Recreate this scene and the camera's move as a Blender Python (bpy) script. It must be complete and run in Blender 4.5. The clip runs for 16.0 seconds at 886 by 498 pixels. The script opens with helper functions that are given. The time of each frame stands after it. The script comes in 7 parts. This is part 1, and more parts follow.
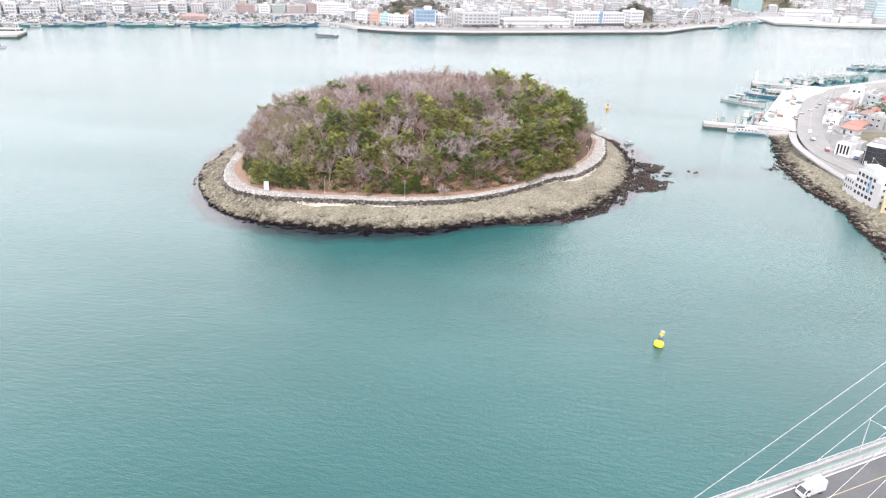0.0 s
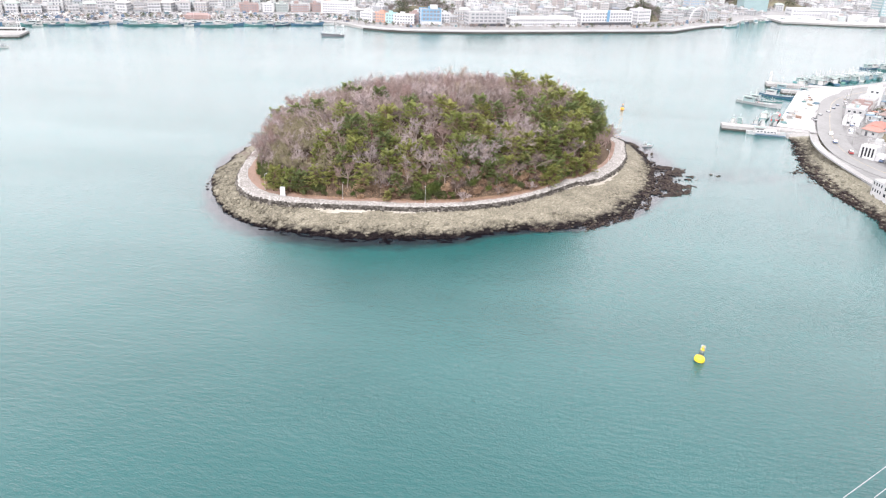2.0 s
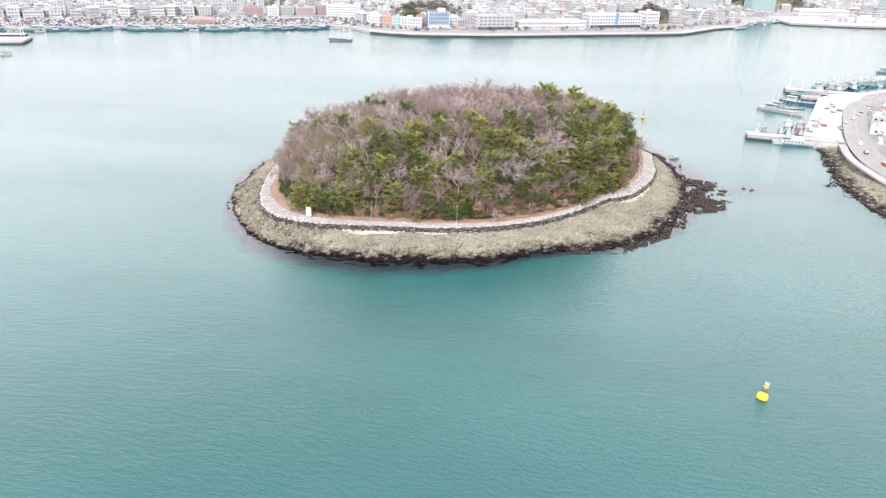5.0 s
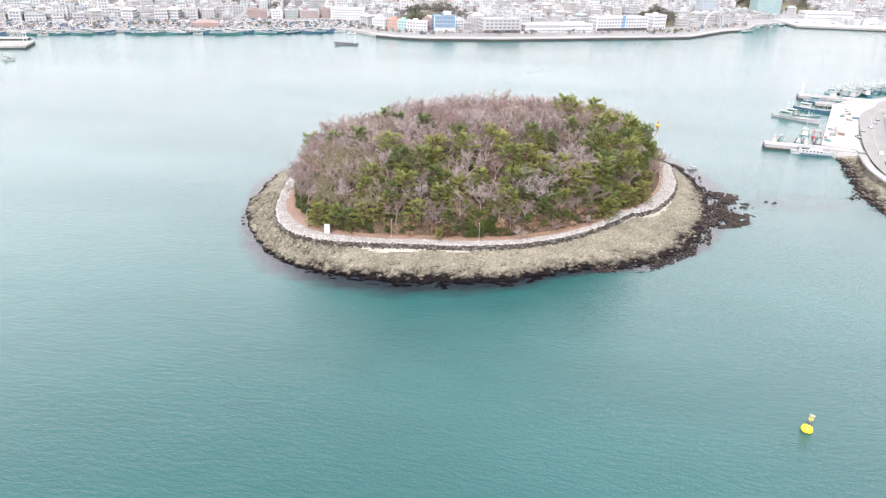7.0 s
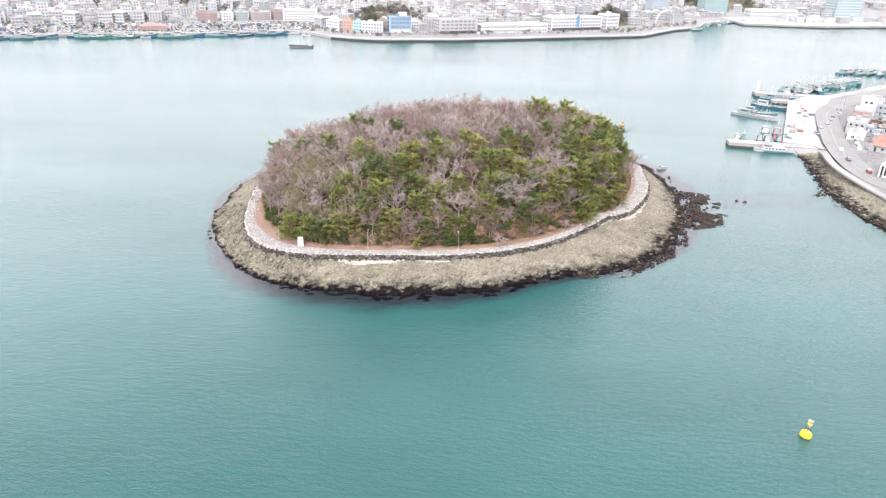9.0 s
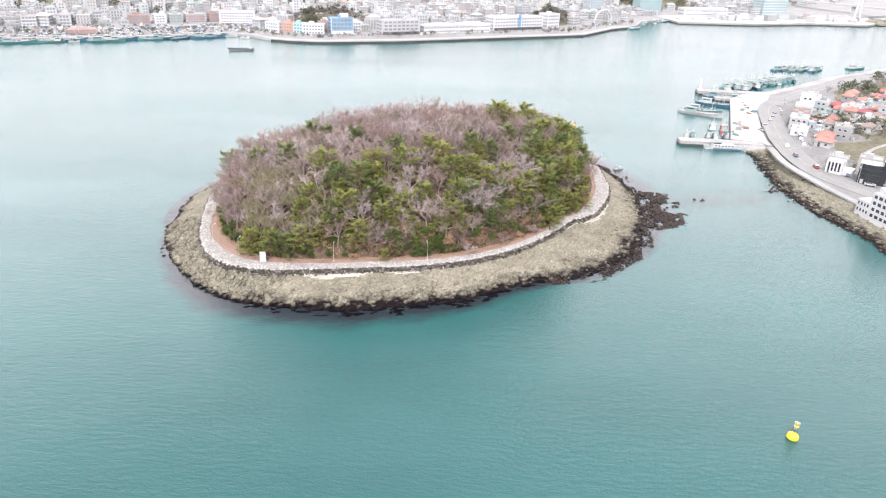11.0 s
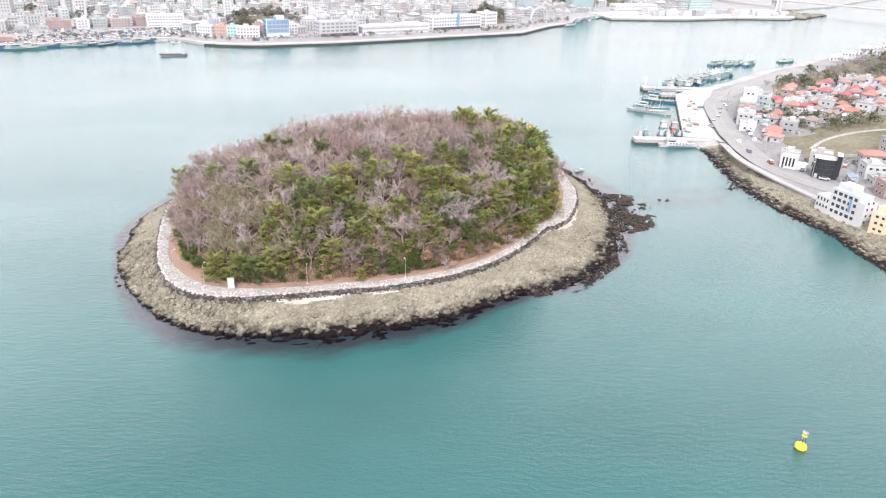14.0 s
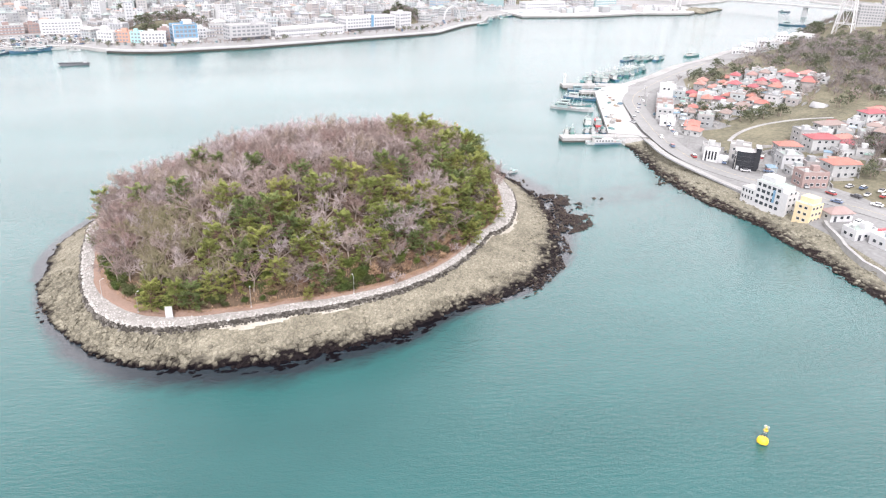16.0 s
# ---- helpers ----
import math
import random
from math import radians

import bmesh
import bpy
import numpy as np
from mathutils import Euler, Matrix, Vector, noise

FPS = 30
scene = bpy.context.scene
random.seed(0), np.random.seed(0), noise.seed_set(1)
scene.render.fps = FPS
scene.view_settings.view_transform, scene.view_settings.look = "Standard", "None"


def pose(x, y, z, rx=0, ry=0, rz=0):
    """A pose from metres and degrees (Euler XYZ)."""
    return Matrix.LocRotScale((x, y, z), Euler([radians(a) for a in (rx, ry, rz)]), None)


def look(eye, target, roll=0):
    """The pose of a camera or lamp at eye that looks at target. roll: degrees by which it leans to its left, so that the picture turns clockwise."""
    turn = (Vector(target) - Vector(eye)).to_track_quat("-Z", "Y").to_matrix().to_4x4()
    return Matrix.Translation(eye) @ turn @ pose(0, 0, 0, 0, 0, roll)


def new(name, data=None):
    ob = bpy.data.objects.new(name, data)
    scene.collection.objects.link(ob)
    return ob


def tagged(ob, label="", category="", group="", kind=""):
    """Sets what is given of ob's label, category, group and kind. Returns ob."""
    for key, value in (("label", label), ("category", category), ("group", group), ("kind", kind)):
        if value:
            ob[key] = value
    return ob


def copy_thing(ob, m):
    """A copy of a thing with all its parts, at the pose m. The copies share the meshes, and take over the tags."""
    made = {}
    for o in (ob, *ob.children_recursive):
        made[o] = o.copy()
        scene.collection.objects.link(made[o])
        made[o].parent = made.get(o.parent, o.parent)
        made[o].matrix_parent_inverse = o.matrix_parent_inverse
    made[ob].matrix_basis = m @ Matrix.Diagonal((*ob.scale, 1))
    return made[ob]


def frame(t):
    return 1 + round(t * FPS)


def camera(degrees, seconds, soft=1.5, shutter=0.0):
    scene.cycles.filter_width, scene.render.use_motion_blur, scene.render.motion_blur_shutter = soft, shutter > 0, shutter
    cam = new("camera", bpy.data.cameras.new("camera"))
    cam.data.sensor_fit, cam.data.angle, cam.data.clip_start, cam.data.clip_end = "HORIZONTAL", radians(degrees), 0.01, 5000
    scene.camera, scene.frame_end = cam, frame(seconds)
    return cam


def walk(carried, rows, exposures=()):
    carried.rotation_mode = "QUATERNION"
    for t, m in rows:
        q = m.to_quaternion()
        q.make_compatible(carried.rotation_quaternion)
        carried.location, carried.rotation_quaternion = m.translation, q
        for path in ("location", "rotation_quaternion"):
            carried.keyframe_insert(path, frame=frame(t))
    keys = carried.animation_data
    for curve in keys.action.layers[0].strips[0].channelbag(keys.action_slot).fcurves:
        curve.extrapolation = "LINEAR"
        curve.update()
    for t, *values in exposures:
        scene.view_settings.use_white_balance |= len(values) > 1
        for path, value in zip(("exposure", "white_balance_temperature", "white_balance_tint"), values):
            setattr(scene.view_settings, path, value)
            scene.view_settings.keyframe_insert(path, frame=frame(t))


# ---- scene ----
cam = camera(63.3, 16.0, soft=1.2)
PATH = [
    (0, (1.479, -1.199, 88.03), (1.499, 0.631, 87.224), 2.3),
    (0.5, (-0.409, 0.653, 87.998), (-0.388, 2.482, 87.19), 2.3),
    (1, (-2.24, 2.553, 87.867), (-2.219, 4.382, 87.058), 2.2),
    (1.5, (-4.156, 4.399, 87.794), (-4.134, 6.228, 86.985), 2.2),
    (2, (-6.103, 6.193, 87.755), (-6.079, 8.021, 86.945), 2.3),
    (2.5, (-7.95, 7.79, 87.819), (-7.925, 9.619, 87.008), 2.2),
    (3, (-9.877, 9.671, 87.78), (-9.85, 11.499, 86.969), 2.2),
    (3.5, (-11.668, 11.506, 88.315), (-11.64, 13.333, 87.503), 2.2),
    (4, (-13.601, 13.311, 89.118), (-13.572, 15.139, 88.306), 2.2),
    (6.5, (-22.992, 22.619, 93.005), (-22.956, 24.445, 92.189), 2.1),
    (7, (-24.903, 24.464, 93.642), (-24.866, 26.29, 92.826), 2.2),
    (7.5, (-26.829, 26.338, 93.735), (-26.789, 28.163, 92.918), 2.2),
    (8, (-28.405, 28.13, 93.587), (-28.339, 29.956, 92.773), 2.2),
    (8.5, (-30.331, 29.79, 93.627), (-30.217, 31.614, 92.814), 2.2),
    (9, (-32.163, 31.624, 93.597), (-31.999, 33.445, 92.785), 2.2),
    (11.5, (-41.312, 41.095, 93.864), (-40.966, 42.892, 93.056), 2.3),
    (12, (-42.945, 43.152, 93.985), (-42.588, 44.946, 93.176), 2.2),
    (12.5, (-44.474, 45.167, 93.98), (-44.104, 46.959, 93.171), 2.2),
    (13, (-46.244, 47.205, 94.238), (-45.843, 48.99, 93.429), 2.2),
    (13.5, (-47.666, 49.192, 94.431), (-47.218, 50.966, 93.624), 2.1),
    (14, (-49.416, 51.319, 94.632), (-48.918, 53.08, 93.825), 2.1),
    (14.5, (-51.064, 53.383, 94.952), (-50.521, 55.131, 94.146), 2.1),
    (15, (-52.544, 55.472, 95.191), (-51.951, 57.204, 94.385), 2.1),
    (15.5, (-53.949, 57.539, 95.499), (-53.3, 59.251, 94.694), 1.9),
    (16, (-55.514, 59.616, 95.866), (-54.802, 61.303, 95.062), 1.9),
]
walk(cam, [(t, look(eye, target, roll)) for t, eye, target, roll in PATH], exposures=((0, 1.43, 6510, 16.5), (16, 1.43, 6510, 16.5)))

# ---- light: a bright, thinly overcast noon ----
SUN_EL, SUN_AZ = 48.0, 200.0
world = bpy.data.worlds.new("sky")
scene.world = world
world.use_nodes = True
wn = world.node_tree.nodes
sky = wn.new("ShaderNodeTexSky")
sky.sky_type, sky.sun_disc = "NISHITA", False
sky.sun_elevation, sky.sun_rotation = radians(SUN_EL), radians(SUN_AZ)
sky.air_density, sky.dust_density, sky.ozone_density = 1.0, 4.0, 0.6
grey = wn.new("ShaderNodeHueSaturation")
grey.inputs["Saturation"].default_value = 0.22
grey.inputs["Value"].default_value = 1.0
world.node_tree.links.new(sky.outputs[0], grey.inputs["Color"])
veil = wn.new("ShaderNodeMix")
veil.data_type = "RGBA"
veil.inputs["Factor"].default_value = 0.86
# cloud veil, brighter in the haze towards the horizon
up = wn.new("ShaderNodeSeparateXYZ")
world.node_tree.links.new(wn.new("ShaderNodeTexCoord").outputs["Generated"], up.inputs[0])
haze = wn.new("ShaderNodeMapRange")
haze.inputs["From Min"].default_value, haze.inputs["From Max"].default_value = 0.27, 0.78
haze.interpolation_type = "SMOOTHSTEP"
world.node_tree.links.new(up.outputs["Z"], haze.inputs["Value"])
cloud = wn.new("ShaderNodeMix")
cloud.data_type = "RGBA"
cloud.inputs["A"].default_value, cloud.inputs["B"].default_value = (15.85, 15.5, 15.65, 1), (6.0, 6.12, 6.25, 1)
world.node_tree.links.new(haze.outputs[0], cloud.inputs["Factor"])
# the murk low over the horizon is duller than the lit cloud above it
murk = wn.new("ShaderNodeMapRange")
murk.inputs["From Max"].default_value, murk.inputs["To Min"].default_value = 0.305, 0.2
murk.interpolation_type = "SMOOTHSTEP"
world.node_tree.links.new(up.outputs["Z"], murk.inputs["Value"])
dull = wn.new("ShaderNodeVectorMath")
dull.operation = "SCALE"
world.node_tree.links.new(cloud.outputs["Result"], dull.inputs[0])
world.node_tree.links.new(murk.outputs[0], dull.inputs["Scale"])
world.node_tree.links.new(dull.outputs[0], veil.inputs["B"])
world.node_tree.links.new(grey.outputs[0], veil.inputs["A"])
world.node_tree.links.new(veil.outputs["Result"], wn["Background"].inputs["Color"])
wn["Background"].inputs["Strength"].default_value = 0.1
sun_data = bpy.data.lights.new("sun", "SUN")
sun_data.energy, sun_data.angle, sun_data.color = 1.7, radians(11), (1.0, 0.985, 0.965)
sun = new("sun", sun_data)
az, el = radians(SUN_AZ), radians(SUN_EL)
sun.matrix_world = look((0, 0, 200), Vector((0, 0, 200)) - Vector((math.sin(az) * math.cos(el), math.cos(az) * math.cos(el), math.sin(el))))

# ---- materials ----
MATS = {}


def mat(name, col, col2=None, rough=0.8, scale=0.5, bump=0.15, bump_scale=None, metal=0.0, ramp=None, island=None, contrast=0.3, spec=0.5):
    """A surface in two tones: broad patches and fine grain, in metres of the world. ramp: tones that differ from object to object; island: from piece to piece."""
    m = bpy.data.materials.new(name)
    m.use_nodes = True
    n, ln = m.node_tree.nodes, m.node_tree.links
    b = n["Principled BSDF"]
    b.inputs["Roughness"].default_value, b.inputs["Metallic"].default_value = rough, metal
    b.inputs["Specular IOR Level"].default_value = spec
    geo = n.new("ShaderNodeNewGeometry")

    def noise_at(sc, detail=4.0):
        t = n.new("ShaderNodeTexNoise")
        t.inputs["Scale"].default_value, t.inputs["Detail"].default_value = sc, detail
        ln.new(geo.outputs["Position"], t.inputs["Vector"])
        return t

    broad, fine = noise_at(scale * 0.22, 3.0), noise_at(scale * 2.5, 4.0)
    add = n.new("ShaderNodeMath")
    add.operation = "MULTIPLY_ADD"
    add.inputs[1].default_value = 0.5
    ln.new(fine.outputs["Fac"], add.inputs[0])
    half = n.new("ShaderNodeMath")
    half.operation = "MULTIPLY"
    half.inputs[1].default_value = 0.5
    ln.new(broad.outputs["Fac"], half.inputs[0])
    ln.new(half.outputs[0], add.inputs[2])
    rng = n.new("ShaderNodeMapRange")
    rng.inputs["From Min"].default_value, rng.inputs["From Max"].default_value = 0.5 - contrast / 2, 0.5 + contrast / 2
    ln.new(add.outputs[0], rng.inputs["Value"])
    mix = n.new("ShaderNodeMix")
    mix.data_type = "RGBA"
    ln.new(rng.outputs[0], mix.inputs["Factor"])
    if ramp or island:
        tones = ramp or island
        cr = n.new("ShaderNodeValToRGB")
        cr.color_ramp.interpolation = "CONSTANT"
        for k, c in enumerate(tones):
            e = cr.color_ramp.elements[0] if k == 0 else cr.color_ramp.elements.new(k / len(tones))
            e.position, e.color = k / len(tones), (*c, 1)
        while len(cr.color_ramp.elements) > len(tones):
            cr.color_ramp.elements.remove(cr.color_ramp.elements[-1])
        if ramp:
            ln.new(n.new("ShaderNodeObjectInfo").outputs["Random"], cr.inputs[0])
        else:
            ln.new(geo.outputs["Random Per Island"], cr.inputs[0])
        dim = n.new("ShaderNodeMix")
        dim.data_type, dim.blend_type = "RGBA", "MULTIPLY"
        dim.inputs["Factor"].default_value = 1.0
        dim.inputs["B"].default_value = (0.78, 0.77, 0.75, 1) if not col2 else (*col2, 1)
        ln.new(cr.outputs[0], dim.inputs["A"])
        ln.new(dim.outputs["Result"], mix.inputs["A"])
        ln.new(cr.outputs[0], mix.inputs["B"])
    else:
        c2 = col2 or tuple(v * 0.7 for v in col)
        mix.inputs["A"].default_value, mix.inputs["B"].default_value = (*c2, 1), (*col, 1)
    ln.new(mix.outputs["Result"], b.inputs["Base Color"])
    if bump:
        bp = n.new("ShaderNodeBump")
        bp.inputs["Strength"].default_value, bp.inputs["Distance"].default_value = min(1.0, bump * 3), bump
        bt = noise_at(bump_scale or scale * 4, 5.0)
        ln.new(bt.outputs["Fac"], bp.inputs["Height"])
        ln.new(bp.outputs[0], b.inputs["Normal"])
    MATS[name] = m
    return m


def water_material():
    m = bpy.data.materials.new("sea_water")
    m.use_nodes = True
    n, ln = m.node_tree.nodes, m.node_tree.links
    b = n["Principled BSDF"]
    b.inputs["IOR"].default_value = 1.333
    b.inputs["Specular IOR Level"].default_value = 0.85
    geo = n.new("ShaderNodeNewGeometry")

    def mapped(sx, sy, rz):
        mp = n.new("ShaderNodeMapping")
        mp.vector_type = "TEXTURE"
        mp.inputs["Scale"].default_value = (1 / sx, 1 / sy, 1)
        mp.inputs["Rotation"].default_value = (0, 0, radians(rz))
        ln.new(geo.outputs["Position"], mp.inputs["Vector"])
        return mp.outputs[0]

    def tex(vec, sc, detail, rough=0.55):
        t = n.new("ShaderNodeTexNoise")
        t.inputs["Scale"].default_value, t.inputs["Detail"].default_value, t.inputs["Roughness"].default_value = sc, detail, rough
        ln.new(vec, t.inputs["Vector"])
        return t.outputs["Fac"]

    # crossing trains of small waves and a slow swell
    w1, w2, w3 = tex(mapped(0.55, 1.3, -16), 0.8, 4, 0.6), tex(mapped(0.8, 1.25, -30), 2.4, 3, 0.6), tex(mapped(0.5, 1, 25), 0.05, 2)
    w4 = tex(mapped(0.5, 1.3, -8), 0.34, 2)
    # slicks: bands of calmer water drawn out by the current
    slick = tex(mapped(0.35, 1.3, -8), 0.012, 4, 0.6)
    calm = n.new("ShaderNodeMapRange")
    calm.inputs["From Min"].default_value, calm.inputs["From Max"].default_value = 0.36, 0.64
    calm.inputs["To Min"].default_value, calm.inputs["To Max"].default_value = 0.72, 1.0
    ln.new(slick, calm.inputs["Value"])
    total = None
    for t, k in ((w1, 0.6), (w2, 0.34), (w3, 0.8), (w4, 0.26)):
        ma = n.new("ShaderNodeMath")
        ma.operation = "MULTIPLY_ADD"
        ma.inputs[1].default_value = k
        ln.new(t, ma.inputs[0])
        if total is not None:
            ln.new(total, ma.inputs[2])
        else:
            ma.inputs[2].default_value = 0
        total = ma.outputs[0]
    bp = n.new("ShaderNodeBump")
    bp.inputs["Distance"].default_value = 0.26
    ln.new(calm.outputs[0], bp.inputs["Strength"])
    ln.new(total, bp.inputs["Height"])
    ln.new(bp.outputs[0], b.inputs["Normal"])
    b.inputs["Roughness"].default_value = 0.06
    mix = n.new("ShaderNodeMix")
    mix.data_type = "RGBA"
    mix.inputs["A"].default_value, mix.inputs["B"].default_value = (0.006, 0.0655, 0.065, 1), (0.0125, 0.086, 0.086, 1)
    patch = n.new("ShaderNodeMapRange")
    patch.inputs["From Min"].default_value, patch.inputs["From Max"].default_value = 0.35, 0.65
    ln.new(tex(mapped(0.6, 1.2, -10), 0.011, 4), patch.inputs["Value"])
    ln.new(patch.outputs[0], mix.inputs["Factor"])
    # weed on the shallow bed round the island, with its dark reflection painted in
    shore_dark = n.new("ShaderNodeAttribute")
    shore_dark.attribute_name = "shore_dark"
    wob = n.new("ShaderNodeMath")
    wob.operation = "MULTIPLY_ADD"
    wob.inputs[1].default_value = 0.9
    ln.new(tex(mapped(0.7, 1.2, 20), 0.09, 5, 0.65), wob.inputs[0])
    ln.new(shore_dark.outputs["Fac"], wob.inputs[2])
    sh = n.new("ShaderNodeMapRange")
    sh.inputs["From Min"].default_value, sh.inputs["From Max"].default_value = 0.68, 1.25
    ln.new(wob.outputs[0], sh.inputs["Value"])
    deep = n.new("ShaderNodeMix")
    deep.data_type = "RGBA"
    ln.new(sh.outputs[0], deep.inputs["Factor"])
    ln.new(mix.outputs["Result"], deep.inputs["A"])
    deep.inputs["B"].default_value = (0.012, 0.02, 0.027, 1)
    ln.new(deep.outputs["Result"], b.inputs["Base Color"])
    return m


WATER = water_material()


def shore_rock_material(name, dry, dry2, weed, lo, hi, pieces=False, seaward=-0.45):
    """Rock that is bare above the tide and grown with seaweed below it; the line wavers."""
    m = mat(name, dry, dry2, 0.9, 0.6, 0.35, 1.2, spec=0.15)
    n, ln = m.node_tree.nodes, m.node_tree.links
    b = n["Principled BSDF"]
    base = b.inputs["Base Color"].links[0].from_socket
    geo = n.new("ShaderNodeNewGeometry")
    sep = n.new("ShaderNodeSeparateXYZ")
    ln.new(geo.outputs["Position"], sep.inputs[0])
    t = n.new("ShaderNodeTexNoise")
    t.inputs["Scale"].default_value, t.inputs["Detail"].default_value = 0.36, 8
    ln.new(geo.outputs["Position"], t.inputs["Vector"])
    ma = n.new("ShaderNodeMath")
    ma.operation = "MULTIPLY_ADD"
    ma.inputs[1].default_value = 1.6
    ln.new(t.outputs["Fac"], ma.inputs[0])
    # joints and crevices along the strike of the beds, crevice shade put into the colour
    mp = n.new("ShaderNodeMapping")
    mp.vector_type = "TEXTURE"
    mp.inputs["Rotation"].default_value, mp.inputs["Scale"].default_value = (0, 0, 1.0), (2.4, 1.0, 1.0)
    warp = n.new("ShaderNodeVectorMath")
    warp.operation = "MULTIPLY_ADD"
    warp.inputs[1].default_value = (3.0, 3.0, 1.0)
    ln.new(t.outputs["Color"], warp.inputs[0])
    ln.new(geo.outputs["Position"], warp.inputs[2])
    ln.new(warp.outputs[0], mp.inputs["Vector"])
    vor = n.new("ShaderNodeTexVoronoi")
    vor.feature = "DISTANCE_TO_EDGE"
    vor.inputs["Scale"].default_value = 1.5
    ln.new(mp.outputs[0], vor.inputs["Vector"])
    joint = n.new("ShaderNodeMapRange")
    joint.inputs["From Max"].default_value, joint.inputs["To Min"].default_value = 0.14, 0.7
    ln.new(vor.outputs["Distance"], joint.inputs["Value"])
    cut = n.new("ShaderNodeVectorMath")
    cut.operation = "SCALE"
    ln.new(base, cut.inputs[0])
    ln.new(joint.outputs[0], cut.inputs["Scale"])
    base = cut.outputs[0]
    # stone by stone the tone differs a little
    cell = n.new("ShaderNodeTexVoronoi")
    cell.inputs["Scale"].default_value = 1.5
    ln.new(mp.outputs[0], cell.inputs["Vector"])
    chan = n.new("ShaderNodeSeparateColor")
    ln.new(cell.outputs["Color"], chan.inputs[0])
    vary = n.new("ShaderNodeMapRange")
    vary.inputs["To Min"].default_value, vary.inputs["To Max"].default_value = 0.82, 1.1
    ln.new(chan.outputs[0], vary.inputs["Value"])
    lump = n.new("ShaderNodeVectorMath")
    lump.operation = "SCALE"
    ln.new(base, lump.inputs[0])
    ln.new(vary.outputs[0], lump.inputs["Scale"])
    base = lump.outputs[0]
    if pieces:
        tone = n.new("ShaderNodeMapRange")
        tone.inputs["To Min"].default_value, tone.inputs["To Max"].default_value = 0.62, 1.04
        ln.new(geo.outputs["Random Per Island"], tone.inputs["Value"])
        mul = n.new("ShaderNodeVectorMath")
        mul.operation = "SCALE"
        ln.new(base, mul.inputs[0])
        ln.new(tone.outputs[0], mul.inputs["Scale"])
        base = mul.outputs[0]
    west = n.new("ShaderNodeMapRange")
    west.inputs["From Min"].default_value, west.inputs["From Max"].default_value = -86, -58
    west.inputs["To Min"].default_value, west.inputs["To Max"].default_value = 0.3, 0.0
    ln.new(sep.outputs["X"], west.inputs["Value"])
    # from y 215 down to 207 the dark weed reaches higher, by seaward
    foot = n.new("ShaderNodeMapRange")
    foot.inputs["From Min"].default_value, foot.inputs["From Max"].default_value = 207, 215
    foot.inputs["To Min"].default_value, foot.inputs["To Max"].default_value = seaward, 0.0
    ln.new(sep.outputs["Y"], foot.inputs["Value"])
    wet = n.new("ShaderNodeMath")
    ln.new(sep.outputs["Z"], wet.inputs[0])
    ln.new(foot.outputs[0], wet.inputs[1])
    high = n.new("ShaderNodeMath")
    ln.new(wet.outputs[0], high.inputs[0])
    ln.new(west.outputs[0], high.inputs[1])
    # the eastern point runs out into the weedy reef
    point = n.new("ShaderNodeMapRange")
    point.inputs["From Min"].default_value, point.inputs["From Max"].default_value = 70, 92
    point.inputs["To Min"].default_value, point.inputs["To Max"].default_value = 0.0, -0.35
    ln.new(sep.outputs["X"], point.inputs["Value"])
    east = n.new("ShaderNodeMath")
    ln.new(high.outputs[0], east.inputs[0])
    if seaward:
        ln.new(point.outputs[0], east.inputs[1])
    else:
        east.inputs[1].default_value = 0
    ln.new(east.outputs[0], ma.inputs[2])
    r = n.new("ShaderNodeMapRange")
    r.inputs["From Min"].default_value, r.inputs["From Max"].default_value = lo + 0.8, hi + 0.8
    ln.new(ma.outputs[0], r.inputs["Value"])
    mix = n.new("ShaderNodeMix")
    mix.data_type = "RGBA"
    mix.inputs["A"].default_value = (*weed, 1)
    ln.new(r.outputs[0], mix.inputs["Factor"])
    ln.new(base, mix.inputs["B"])
    ln.new(mix.outputs["Result"], b.inputs["Base Color"])
    return m


ROCK = shore_rock_material("shore_rock", (0.275, 0.256, 0.2), (0.15, 0.138, 0.105), (0.0075, 0.0055, 0.0062), 0.4, 1.05)
STONE = shore_rock_material("shore_stone", (0.28, 0.262, 0.205), (0.155, 0.143, 0.11), (0.0085, 0.006, 0.0066), 0.4, 1.05, True)
BANK = shore_rock_material("bank_rock", (0.27, 0.258, 0.205), (0.165, 0.155, 0.118), (0.014, 0.0105, 0.0105), 0.35, 1.05, False, 0.0)
BANKSTONE = shore_rock_material("bank_stone", (0.29, 0.277, 0.225), (0.19, 0.18, 0.14), (0.016, 0.012, 0.0115), 0.35, 1.05, True, 0.0)
REEF = mat("weedy_reef_rock", None, (0.6, 0.56, 0.58), 0.7, 1.6, 0.3, island=[(0.0387, 0.0278, 0.0264), (0.0232, 0.0165, 0.0168), (0.0659, 0.0517, 0.04), (0.031, 0.0225, 0.0224), (0.0852, 0.0705, 0.0528)], spec=0.15)
WEED = mat("floating_seaweed", (0.0055, 0.0042, 0.006), (0.0025, 0.0021, 0.003), 0.85, 1.2, 0.1, spec=0.04)
GRAVEL = mat("pale_gravel", (0.4, 0.38, 0.338), (0.29, 0.272, 0.226), 0.95, 1.0, 0.15, spec=0.15)
WALLSTONE = mat("sea_wall_stone", None, (0.55, 0.54, 0.52), 0.9, 1.0, 0.15, island=[(0.08, 0.074, 0.068), (0.11, 0.103, 0.094), (0.15, 0.14, 0.128), (0.09, 0.083, 0.075), (0.2, 0.19, 0.175)], spec=0.15)
